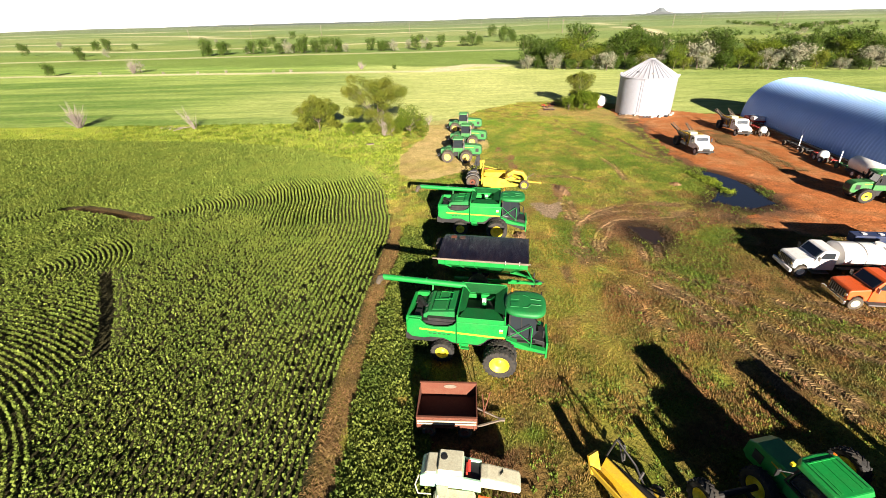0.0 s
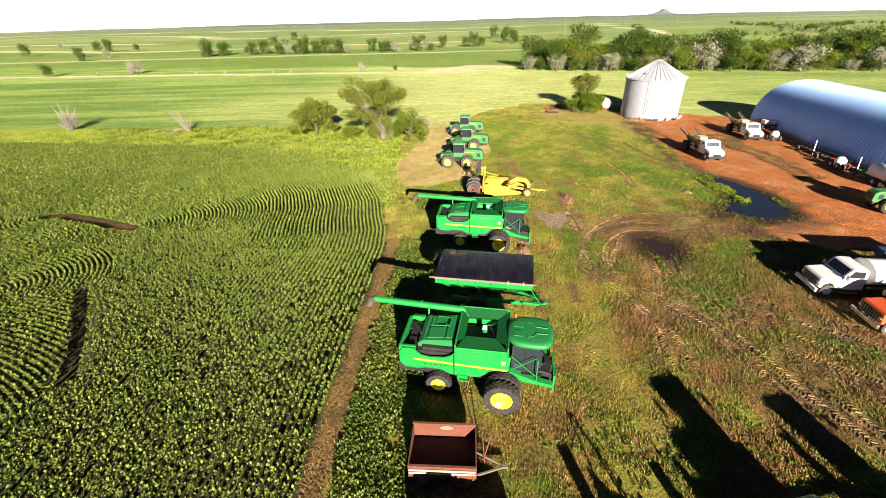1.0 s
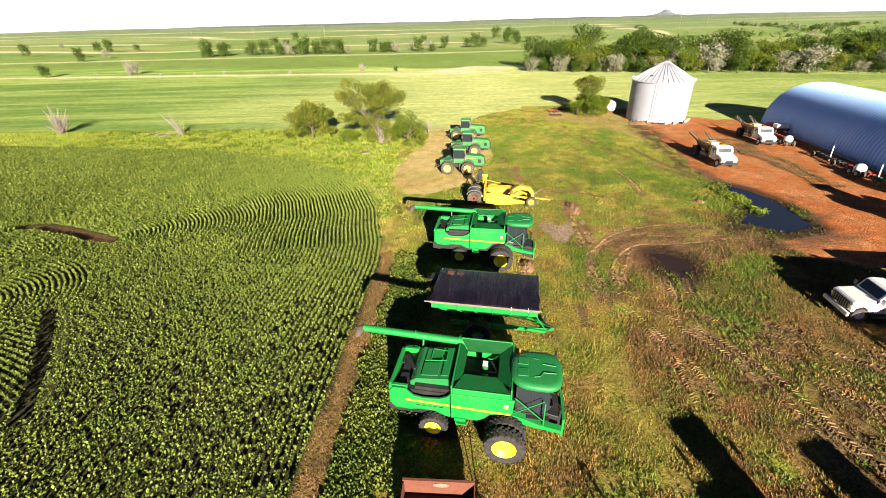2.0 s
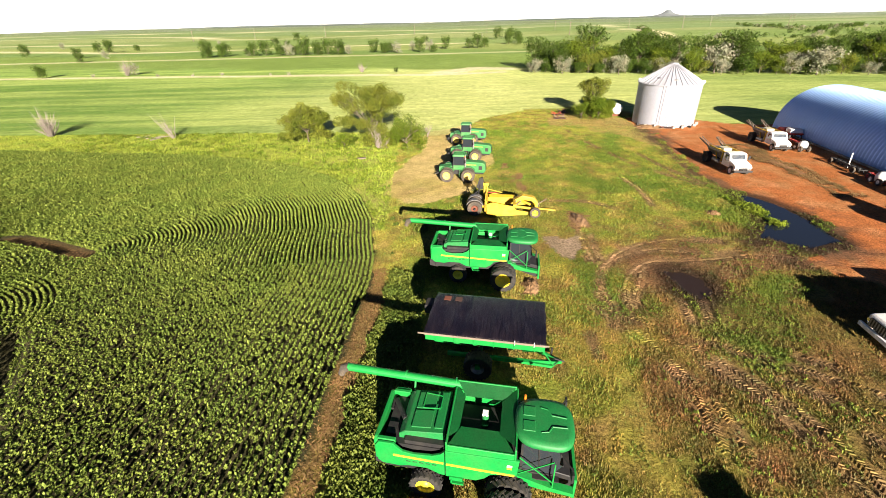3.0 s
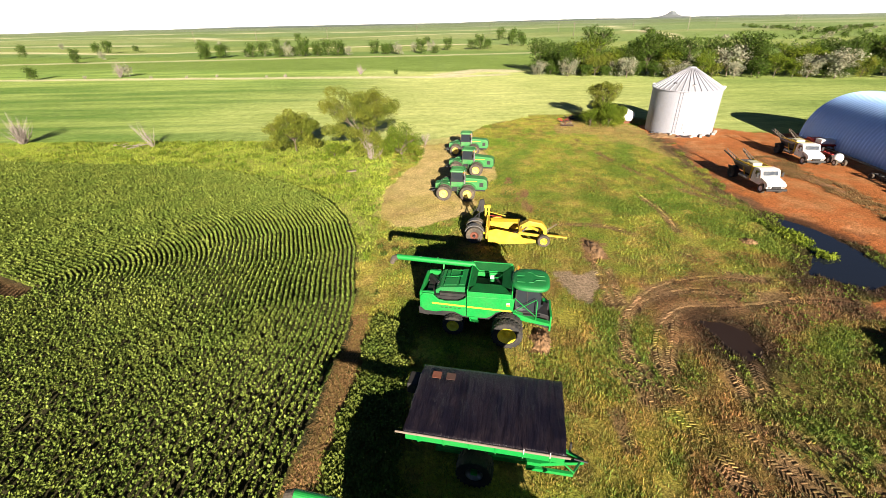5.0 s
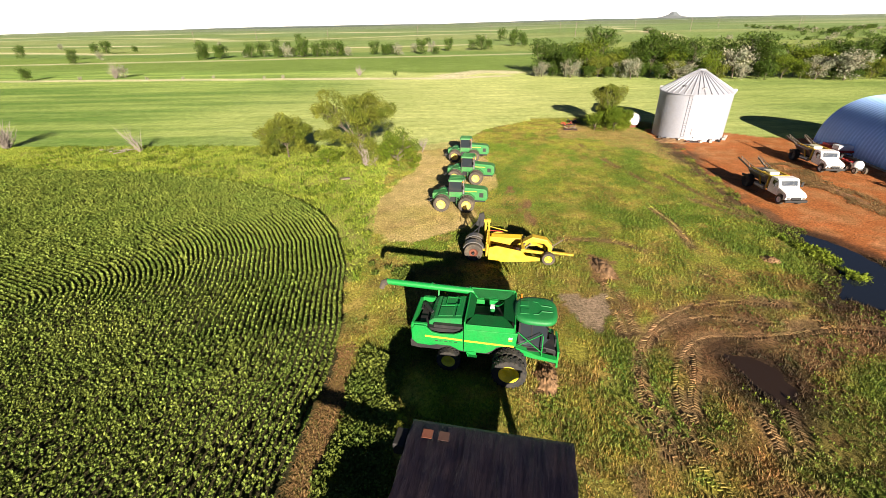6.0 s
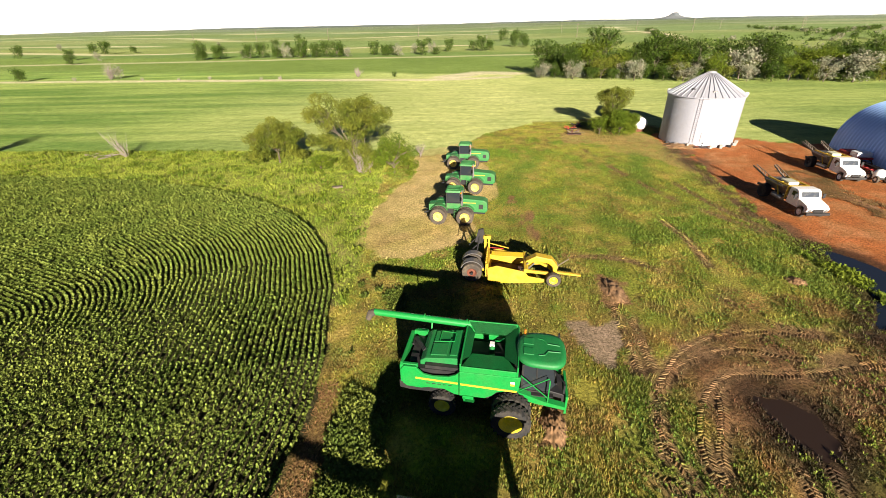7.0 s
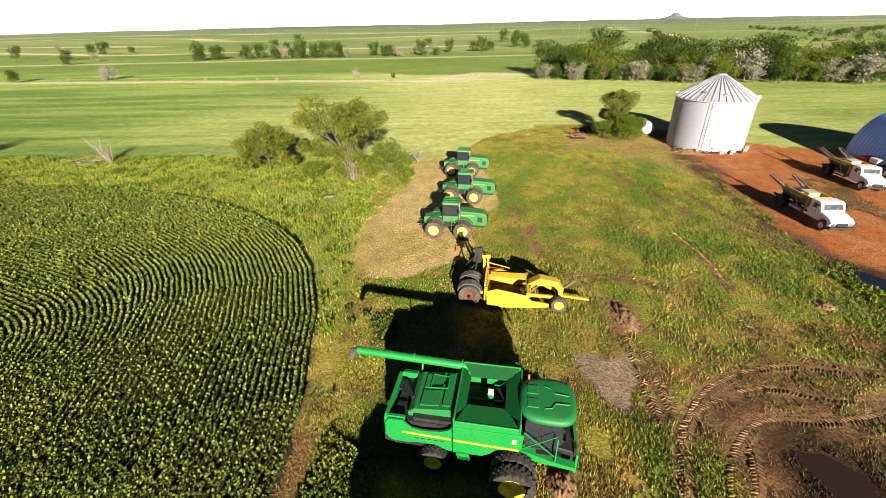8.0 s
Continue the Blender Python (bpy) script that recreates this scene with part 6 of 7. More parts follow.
# ---- yellow auger with black mast, close to the camera's start ----
def make_auger():
    th = thing("grain_auger", pose(7.6, 14.0, 0, 0, 0, -62), "grain auger with a yellow hopper and black folded frame", "auger")
    bm = bmesh.new()
    prism(bm, [(-0.35, 0.45), (-0.5, 0.95), (-0.44, 0.97), (-0.28, 0.5), (0.28, 0.5), (0.44, 0.97), (0.5, 0.95), (0.35, 0.45)], -1.6, 0.6, "x")
    hop = part("hopper", bm, YELLOW, th)
    bm = bmesh.new()
    prism(bm, [(-1.6, 0.45), (-1.95, 1.35), (-1.85, 1.38), (-1.5, 0.5)], -0.45, 0.1)
    part("end_flap", bm, YELLOW, hop)
    bm = bmesh.new()
    rod(bm, (-1.4, 0.75, 0.5), (3.5, 0.6, 1.5), 0.13, seg=12)
    part("tube", bm, BLACK, th)
    bm = bmesh.new()
    for p0, p1 in (((-1.8, 0.6, 0.3), (-1.6, 0.9, 1.9)), ((-1.6, 0.9, 1.9), (-0.6, 1.1, 1.2)), ((-1.3, 1.3, 0.4), (-1.7, 1.2, 1.7)), ((-1.7, 1.2, 1.7), (-1.2, 0.9, 1.95)), ((-0.6, 1.1, 1.2), (0.5, 0.9, 0.4)), ((-1.6, 0.4, 0.4), (0.6, 1.4, 0.5))):
        rod(bm, p0, p1, 0.045, seg=7)
    part("frame", bm, BLACK, th)
    bm = bmesh.new()
    rod(bm, (-1.1, 1.0, 1.0), (-1.5, 1.5, 1.15), 0.05, seg=7)
    part("hose", bm, STEEL, th)
    bm = bmesh.new()
    rod(bm, (-0.2, 0.95, 0.9), (-0.3, 1.3, 0.95), 0.06, seg=7)
    part("hose", bm, STEEL, th)
    for y in (-0.75, 1.5):
        wheel(th, 0.4, y, 0.34, 0.34, 0.2, 0.2, RUBBER_DUSTY, YELLOW, lugs=0, turn=0 if y < 0 else 180)


make_auger()


# ---- trees and bushes ----
BARK = plain("bark", (0.122, 0.091, 0.068), 0.9, dirt=(0.216, 0.187, 0.158), amount=0.5, bump=0.4)
DEAD = plain("dead_wood", (0.236, 0.198, 0.167), 0.9, dirt=(0.144, 0.115, 0.094), amount=0.5)
LEAF_ELM = leaf_material("elm_leaf", (0.135, 0.158, 0.022), (0.20, 0.225, 0.034))
LEAF_BRIGHT = leaf_material("willow_leaf", (0.108, 0.155, 0.014), (0.162, 0.212, 0.024))
LEAF_DARK = leaf_material("ash_leaf", (0.054, 0.094, 0.014), (0.09, 0.14, 0.024))
LEAF_PALE = leaf_material("olive_leaf", (0.259, 0.259, 0.18), (0.396, 0.382, 0.288))


def limbs(bm, base, h, spread, n, seed, r0=0.14, fine=True):
    """Trunk with forked limbs; returns the twig ends."""
    r = random.Random(seed)
    tips = []
    top = Vector(base) + Vector((r.uniform(-0.2, 0.2), r.uniform(-0.2, 0.2), h * 0.32))
    rod(bm, base, top, r0, r0 * 0.7, 7)

    def grow(p, d, length, rad, depth):
        q = p + d * length
        rod(bm, p, q, rad, rad * 0.6, 5 if fine else 3, fine)
        if depth == 0:
            tips.append(q)
            return
        if depth == 1:
            tips.append(p + (q - p) * 0.7)
        for _ in range(3 if depth > 1 else 2):
            nd = (d + Vector((r.gauss(0, 0.45) * spread, r.gauss(0, 0.45) * spread, r.uniform(-0.1, 0.4)))).normalized()
            grow(q, nd, length * r.uniform(0.6, 0.85), rad * 0.58, depth - 1)

    for k in range(n):
        a = 2 * math.pi * k / n + r.uniform(-0.4, 0.4)
        d = Vector((math.cos(a) * 0.6 * spread, math.sin(a) * 0.6 * spread, 1.0)).normalized()
        grow(top - Vector((0, 0, r.uniform(0, 0.15) * h)), d, h * r.uniform(0.24, 0.32), r0 * 0.55, 2)
    return tips


def crown_leaves(centres, count, radius, leaf, seed):
    g = np.random.default_rng(seed)
    c = np.array(centres)
    w = g.random(len(c)) ** 1.5 + 0.08
    pick = g.choice(len(c), count, p=w / w.sum())
    out = g.normal(0, 1, (count, 3))
    out /= np.linalg.norm(out, axis=1)[:, None]
    p = c[pick] + out * (radius * 1.55 * g.uniform(0.25, 1.0, count) ** 0.45)[:, None] * np.array([1, 1, 0.8])
    p[:, 2] = np.maximum(p[:, 2], 0.1)
    az = g.uniform(0, 2 * math.pi, count)
    s = leaf * g.uniform(0.6, 1.3, count)
    return leaves(p[:, 0], p[:, 1], p[:, 2], az, s, s * 0.6, s * g.uniform(-0.2, 0.7, count), s * g.uniform(-0.5, 0.7, count))


def make_tree(m, h, spread, leaf_mat, label, seed, count=3000, leaf=0.28, radius=0.5, n=5, bark=None, low=0, fine=True, category="tree", group="", name="tree", r0=0.14, clump=1.0):
    th = thing(name, m, label, category, group)
    bm = bmesh.new()
    tips = limbs(bm, (0, 0, -0.1), h, spread, n, seed, r0, fine)
    part("trunk", bm, bark or BARK, th)
    r = random.Random(seed + 5)
    pts = [tuple(t) for t in tips if r.random() < clump]
    for _ in range(low):
        a = r.uniform(0, 2 * math.pi)
        rad = h * r.uniform(0.12, 0.34) * spread
        pts.append((math.cos(a) * rad, math.sin(a) * rad, h * r.uniform(0.12, 0.55)))
    if count:
        leaf_mesh("crown", crown_leaves(pts, count, radius, leaf, seed), leaf_mat, "", "", th, "")
    return th


# the group of trees beyond the crop
make_tree(pose(-22.8, 86.5, 0), 7.2, 1.85, LEAF_ELM, "spreading green elm in tall grass", 11, 19000, 0.26, 0.56, 9, low=30, clump=0.8)
make_tree(pose(-11.2, 84.8, 0), 11.6, 1.45, LEAF_ELM, "tall green elm with ragged crown", 12, 25000, 0.26, 0.68, 8, low=40, clump=1.0)
make_tree(pose(-4.9, 80.6, 0), 5.6, 1.95, LEAF_BRIGHT, "bright green willow bush", 13, 10000, 0.22, 0.48, 8, low=26, clump=0.6, category="bush", name="bush")
make_tree(pose(-8.4, 81.4, 0), 3.0, 1.7, LEAF_ELM, "green bush under a tree", 14, 6000, 0.22, 0.5, 6, low=16, category="bush", name="bush")
make_tree(pose(-15.8, 83.0, 0), 2.4, 1.9, LEAF_BRIGHT, "low green bush in tall grass", 15, 4000, 0.2, 0.42, 6, low=14, category="bush", name="bush")


def make_dead(m, h, n, seed, label, lean=1.0, name="dead_tree", r0=0.1):
    th = thing(name, m, label, "dead tree")
    bm = bmesh.new()
    limbs(bm, (0, 0, -0.1), h, lean, n, seed, r0)
    part("trunk", bm, DEAD, th)
    return th


def make_brush(m, h, n, seed, label, lean=0.0):
    """Many bare stems fanning out from one stool."""
    th = thing("dead_tree", m, label, "dead tree")
    r = random.Random(seed)
    bm = bmesh.new()
    for _ in range(n):
        a = r.uniform(0, 2 * math.pi)
        o = abs(r.gauss(0, 0.42))
        d = Vector((math.cos(a) * o + lean, math.sin(a) * o, 1)).normalized()
        ln = h * r.uniform(0.25, 1.0)
        p = Vector((math.cos(a) * 0.3, math.sin(a) * 0.3, -0.1))
        q = p + d * ln * 0.5
        e = q + (d + Vector((r.gauss(0, 0.3), r.gauss(0, 0.3), 0.1))).normalized() * ln * 0.5
        rod(bm, p, q, 0.055, 0.032, 4, False)
        rod(bm, q, e, 0.032, 0.01, 4, False)
        for _ in range(6):
            s = p + (q - p) * r.uniform(0.4, 1)
            rod(bm, s, s + (d + Vector((r.gauss(0, 0.5), r.gauss(0, 0.5), 0.2))).normalized() * ln * r.uniform(0.15, 0.4), 0.024, 0.008, 3, False)
    part("trunk", bm, DEAD, th)
    return th


make_brush(pose(-9.4, 81.0, 0), 5.8, 30, 21, "grey leafless dead tree among green bushes")
make_dead(pose(-1.9, 88.0, 0), 2.6, 16, 22, "pale leafless bush beside the tractors", 1.1, r0=0.05)
make_brush(pose(-75.5, 95.0, 0), 6.0, 70, 23, "grey leafless dead tree at the field edge")
make_brush(pose(-49.5, 91.5, 0), 5.6, 12, 24, "leaning bare dead tree trunk", -0.55)
# fallen limbs under the bare trunk
for k, (x, y, a, ln) in enumerate(((-54.5, 91.0, 20, 4.5), (-57, 92.3, -12, 3.6), (-52.8, 89.6, 55, 2.8))):
    th = thing("fallen_limb", pose(x, y, 0.1, 0, 0, a), "bleached fallen limb lying in grass", "branch", "fallen limbs")
    bm = bmesh.new()
    rod(bm, (0, 0, 0.05), (ln, 0, 0.12), 0.11, 0.05, 7)
    rod(bm, (ln * 0.4, 0, 0.1), (ln * 0.7, 0.7, 0.35), 0.05, 0.02, 6)
    rod(bm, (ln * 0.6, 0, 0.1), (ln * 0.9, -0.6, 0.3), 0.05, 0.02, 6)
    part("wood", bm, DEAD, th)
# tree, bush and junk beside the bin
make_tree(pose(33.0, 105.5, 0), 7.8, 0.8, LEAF_ELM, "slender green tree behind a bush", 31, 11000, 0.26, 0.5, 7, low=22, clump=0.95)
make_tree(pose(32.8, 100.4, 0), 4.8, 1.5, LEAF_BRIGHT, "dense bright green bush beside a tank", 32, 13000, 0.27, 0.6, 7, low=26, category="bush", name="bush")
make_tree(pose(29.6, 101.4, 0), 3.4, 1.4, LEAF_BRIGHT, "green bush beside scrap iron", 33, 3000, 0.28, 0.5, 5, low=12, category="bush", name="bush")

# shelterbelt: a few kinds, copied along the creek
KINDS = [
    make_tree(pose(45, 186, 0), 10.5, 1.0, LEAF_DARK, "dark green broadleaf tree in a shelterbelt", 41, 3000, 0.52, 0.85, 6, low=22, group="shelterbelt", fine=False),
    make_tree(pose(56, 183, 0), 7.0, 1.3, LEAF_ELM, "green elm in a shelterbelt", 42, 2200, 0.5, 0.75, 6, low=22, group="shelterbelt", fine=False),
    make_tree(pose(63, 181, 0), 5.6, 1.2, LEAF_PALE, "pale silver-leaved olive in a shelterbelt", 43, 1700, 0.45, 0.65, 6, low=14, group="shelterbelt", fine=False),
    make_tree(pose(70, 185, 0), 8.5, 1.1, LEAF_BRIGHT, "bright green tree in a shelterbelt", 44, 2500, 0.5, 0.8, 6, low=22, group="shelterbelt", fine=False),
    make_tree(pose(82, 181, 0), 6.0, 1.4, LEAF_DARK, "low dark green tree in a shelterbelt", 45, 2100, 0.5, 0.75, 6, low=24, group="shelterbelt", fine=False),
]
FAR_KINDS = [
    make_tree(pose(-154, 318, 0), 7.5, 1.4, LEAF_DARK, "lone tree in far fields", 51, 1000, 0.72, 0.75, 5, low=44, group="field trees", fine=False),
    make_tree(pose(-131, 330, 0), 6.0, 1.6, LEAF_DARK, "lone tree in far fields", 52, 900, 0.72, 0.75, 5, low=44, group="field trees", fine=False),
    make_tree(pose(-92, 326, 0), 5.5, 1.3, LEAF_PALE, "lone pale tree in far fields", 53, 600, 0.6, 0.6, 5, low=26, group="field trees", fine=False),
]
r4 = random.Random(4)
BELT = [(34, 190), (58, 180), (80, 174), (110, 168), (150, 160), (220, 150)]


def belt_y(x):
    for (x0, y0), (x1, y1) in zip(BELT, BELT[1:]):
        if x0 <= x <= x1:
            return y0 + (y1 - y0) * (x - x0) / (x1 - x0)
    return 150


def spread_trees():
    for row, (dy, sc) in enumerate(((0, 0.85), (7, 1.15), (15, 1.35))):
        x = 36 + row * 2.5
        while x < 215:
            w = r4.choices([0, 1, 2, 3, 4], [5, 1, 0.6, 3, 4] if row else [0.3, 1, 1.2, 2.6, 5])[0]
            s = sc * r4.uniform(0.75, 1.15)
            if row == 2 and (x < 50 or 105 < x < 150):
                s *= 0.75
            copy_thing(KINDS[w], pose(x, belt_y(x) + dy + r4.uniform(-2, 2), 0, 0, 0, r4.uniform(0, 360)) @ Matrix.Diagonal((s, s, s * r4.uniform(0.85, 1.15), 1)))
            x += r4.uniform(4.2, 6.8)
    # silver bushes along the front of the belt
    for x, dy, s, wide in ((37, -1, 0.9, 1.1), (46.3, -2, 1.15, 1.0), (65, -2, 1.2, 0.9), (79, -2.5, 1.0, 1.5), (99, 5, 1.75, 1.0), (119, -1, 1.3, 1.0), (126, -2, 1.6, 1.15), (150, -1, 1.4, 1.1), (172, -1, 1.3, 1.1)):
        copy_thing(KINDS[2], pose(x, belt_y(x) + dy, 0, 0, 0, r4.uniform(0, 360)) @ Matrix.Diagonal((s * wide, s * wide, s, 1)))
    # tall crowns above the belt
    for x, dy, k, s in ((53, 8, 3, 1.45), (75, 9, 0, 1.35), (81, 10, 0, 1.3), (106, 9, 0, 1.42)):
        copy_thing(KINDS[k], pose(x, belt_y(x) + dy, 0, 0, 0, r4.uniform(0, 360)) @ Matrix.Diagonal((s * 1.15, s * 1.15, s, 1)))
    # scattered trees over the far fields: x, y, kind, size
    far = [(-154, 318, 1, 1.2), (-146, 322, 3, 0.9), (-131, 330, 2, 1.0), (-107, 322, 4, 1.1), (-99, 330, 1, 1.0), (-92, 326, 2, 1.3), (-84, 330, 3, 1.1), (-76, 327, 1, 1.2), (-68, 330, 4, 1.1), (-62, 325, 2, 1.1),
           (-46, 335, 1, 1.2), (-38, 330, 3, 0.9), (-34, 336, 4, 1.2), (-20, 350, 2, 1.2), (-8, 352, 2, 1.3), (4, 360, 1, 1.1), (22, 365, 3, 1.0), (28, 360, 1, 1.2), (34, 368, 4, 1.1), (58, 410, 1, 1.2), (66, 400, 4, 1.0), (70, 440, 4, 1.5), (62, 520, 1, 1.5), (78, 540, 4, 1.4),
           (-171, 207, 4, 0.75), (-135, 213, 2, 0.8), (-18, 201.5, 1, 0.3), (-230, 330, 2, 1.0), (-225, 300, 1, 0.8), (-260, 345, 1, 1.0), (-300, 420, 4, 1.2), (-283, 410, 1, 1.1), (-272, 430, 4, 0.9), (-340, 360, 2, 1.0), (-320, 370, 1, 0.9), (-165, 480, 1, 1.2), (-150, 470, 4, 1.0), (-360, 520, 4, 1.2), (-395, 500, 2, 1.2), (-180, 600, 1, 1.3),
           (-410, 470, 1, 0.9), (-240, 520, 2, 0.9), (-120, 360, 2, 0.9), (-15, 470, 1, 1.0), (40, 480, 2, 1.0)]
    far += [(-150 + 6.3 * k + r4.uniform(-3, 3), 324 + r4.uniform(-5, 7), r4.choice([1, 3, 4, 2]), r4.uniform(0.8, 1.35)) for k in r4.sample(range(24), 13)]
    for x, y, k, s in far:
        z = float(height(np.array([x]), np.array([y]))[0])
        copy_thing(FAR_KINDS[{0: 1, 1: 0, 2: 2, 3: 0, 4: 1}[k]], pose(x, y, z - 0.3, 0, 0, r4.uniform(0, 360)) @ Matrix.Diagonal((s * 0.9, s * 0.9, s * r4.uniform(1.0, 1.5), 1)))


def make_hedges():
    """Hedgerows on the hills to the right, one mass of leaves."""
    r = random.Random(9)
    dark, pale = [], []
    for (xa, ya), (xb, yb), n in (((120, 330), (205, 270), 26), ((205, 300), (420, 300), 50), ((300, 420), (620, 380), 50), ((170, 420), (300, 360), 30), ((420, 520), (760, 560), 40), ((160, 360), (330, 800), 90), ((300, 345), (520, 850), 90), ((330, 430), (560, 640), 60)):
        for k in range(n):
            u = (k + r.uniform(-0.4, 0.4)) / n
            x, y = xa + (xb - xa) * u + r.uniform(-3, 3), ya + (yb - ya) * u + r.uniform(-3, 3)
            z = float(height(np.array([x]), np.array([y]))[0])
            (pale if r.random() < 0.22 else dark).append((x, y, z + r.uniform(0.6, 3.0)))
    for name, pts, mat, label in (("far_hedge", dark, LEAF_DARK, "dark green hedgerows on far hills"), ("far_pale_hedge", pale, LEAF_PALE, "pale bushes in far hedgerows")):
        leaf_mesh(name, crown_leaves(pts, len(pts) * 55, 1.5, 1.3, 71), mat, label, "hedge")


make_hedges()
spread_trees()
make_brush(pose(-137, 211, 0), 9.0, 60, 25, "tall grey dead tree on a field border")
make_brush(pose(-32.9, 204, 0), 5.0, 50, 26, "pale leafless bush on a field border")
for k, (x, y) in enumerate(((-120, 205), (-104, 203), (-92, 204), (-70, 200), (-62, 199), (-150, 208))):
    make_brush(pose(x, y, 0), 1.6 + 0.3 * (k % 3), 16, 60 + k, "pale dry brush on a field border")


# ---- grass and weeds ----
DRY = leaf_material("dry_grass", (0.072, 0.05, 0.022), (0.238, 0.166, 0.061), 0.8)
GRASS = leaf_material("grass_blade", (0.108, 0.144, 0.018), (0.274, 0.288, 0.058), 0.7)
WEED_DARK = leaf_material("edge_weed_leaf", (0.079, 0.112, 0.018), (0.144, 0.176, 0.032), 0.6)
WEED = leaf_material("weed_leaf", (0.054, 0.101, 0.013), (0.137, 0.202, 0.029), 0.6)
TALL = leaf_material("tall_grass", (0.165, 0.215, 0.026), (0.26, 0.305, 0.045), 0.7, (0.7, 0.82, 0.7), (1.25, 1.17, 1.17))
CLUMP = leaf_material("yard_weed_leaf", (0.09, 0.135, 0.016), (0.175, 0.215, 0.036), 0.6)
STRAW = leaf_material("straw", (0.144, 0.079, 0.036), (0.317, 0.202, 0.086), 0.8)


def blade_material(name, shift):
    """Blades that take the colour of the sward they grow in."""
    m, n, l, b = nodes_of(name)
    at = n.new("ShaderNodeAttribute")
    at.attribute_name = "cover"
    geo = n.new("ShaderNodeNewGeometry")
    tc = n.new("ShaderNodeTexCoord")
    wide = noise_node(n, l, 0.8, 4, tc.outputs["Object"], 0.65)
    r = ramp(n, l, geo.outputs["Random Per Island"], [(0.0, tuple(0.55 * v for v in shift)), (1.0, tuple(1.2 * v for v in shift))])
    g = ramp(n, l, wide.outputs[0], [(0.36, (0.6, 0.74, 0.62)), (0.64, (1.28, 1.17, 1.18))])
    c = mixed(n, l, 1.0, at.outputs["Color"], r.outputs[0], "MULTIPLY")
    l.new(mixed(n, l, 1.0, c, g.outputs[0], "MULTIPLY"), b.inputs["Base Color"])
    b.inputs["Roughness"].default_value = 0.7
    b.inputs["Specular IOR Level"].default_value = 0.25
    return m


BLADE = blade_material("yard_blade", (0.86, 0.95, 0.8))
BLADE_LUSH = blade_material("lush_blade", (0.62, 0.95, 0.7))
BLADE_DRY = blade_material("dry_blade", (1.0, 0.82, 0.85))


def tufts(name, n, xr, yr, keep, blades, size, width, up, material, label, category="grass"):
    x, y = rng.uniform(*xr, n), rng.uniform(*yr, n)
    ok = keep(x, y) & in_view(x, y, 3)
    x, y = x[ok], y[ok]
    tinted = material in (BLADE, BLADE_LUSH, BLADE_DRY)
    thin = tinted or material == TALL
    tint = np.concatenate([cover_at(x, y)] * blades) if tinted else None
    vs = []
    for _ in range(blades):
        m = len(x)
        s = size * rng.uniform(0.5, 1.4, m)
        if thin:
            vs.append(blades3(x + rng.normal(0, size * 0.35, m), y + rng.normal(0, size * 0.35, m), np.full(m, -0.03), rng.uniform(0, 2 * math.pi, m), s * 0.8, width * rng.uniform(1.0, 1.8, m), up * rng.uniform(0.5, 1.4, m)))
            continue
        vs.append(leaves(x + rng.normal(0, size * 0.35, m), y + rng.normal(0, size * 0.35, m), np.full(m, -0.02), rng.uniform(0, 2 * math.pi, m), s, width * rng.uniform(0.7, 1.3, m), up * rng.uniform(0.4, 1.3, m), up * rng.uniform(-0.3, 0.5, m)))
    return leaf_mesh(name, np.concatenate(vs), material, label, category, tint=tint, corners=3 if thin else 4)


def yard(x, y):
    z = zones(x, y)
    bare = np.clip(z["red"] + z["puddle"] + z["mud"] + z["dirt"] + z["crop"] + 0.3 * z["brown"] + 0.4 * inside(*warp(x, y, 1.6, 2.5, 301), TRODDEN) + 0.8 * z["track"] + 0.7 * z["edge"] + z["belt"] + z["pale"] + ~inside(*warp(x, y, 5.0, 14.0, 171), WHEAT_EDGE), 0, 1)
    return rng.random(len(x)) > bare


def lush(x, y):
    return yard(x, y) & (fractal(x, y, 6.0, 201) > 0.47) & (zones(x, y)["pale"] < 0.5)


def is_dry(x, y):
    """Share of dry blades: most round the nearer machines and on the trodden lane."""
    near = (1 - step(20, 44, y)) * step(-3.0, 0.0, x)
    lane = np.exp(-(((x - 10) / 6.0) ** 2)) * (1 - step(55, 75, y))
    return np.clip(0.2 + 0.45 * near + 0.3 * lane * (1 - step(40, 55, y)) + 1.1 * (fractal(x, y, 3.5, 211) - 0.5), 0, 1)


def thick(x, y):
    return yard(x, y) & (fractal(x, y, 2.2, 221) > 0.36) & (rng.random(len(x)) > 0.75 * inside(*warp(x, y, 2.0, 5.0, 181), BANK))


def clumps(x, y):
    """Where broad-leaved weeds stand: in drifts, thickest beside the wheel lines."""
    z = zones(x, y)
    drift = step(0.46, 0.62, fractal(x, y, 1.5, 241, 3)) * step(0.40, 0.62, fractal(x, y, 9.0, 251) + 0.10 * step(40, 55, y))
    return yard(x, y) & (rng.random(len(x)) < np.clip(0.75 * drift + 0.9 * z["green"], 0, 1)) & (z["pale"] < 0.5)


def green_yard(x, y):
    return thick(x, y) & (rng.random(len(x)) > is_dry(x, y))


def dry_yard(x, y):
    return thick(x, y) & (rng.random(len(x)) < is_dry(x, y))


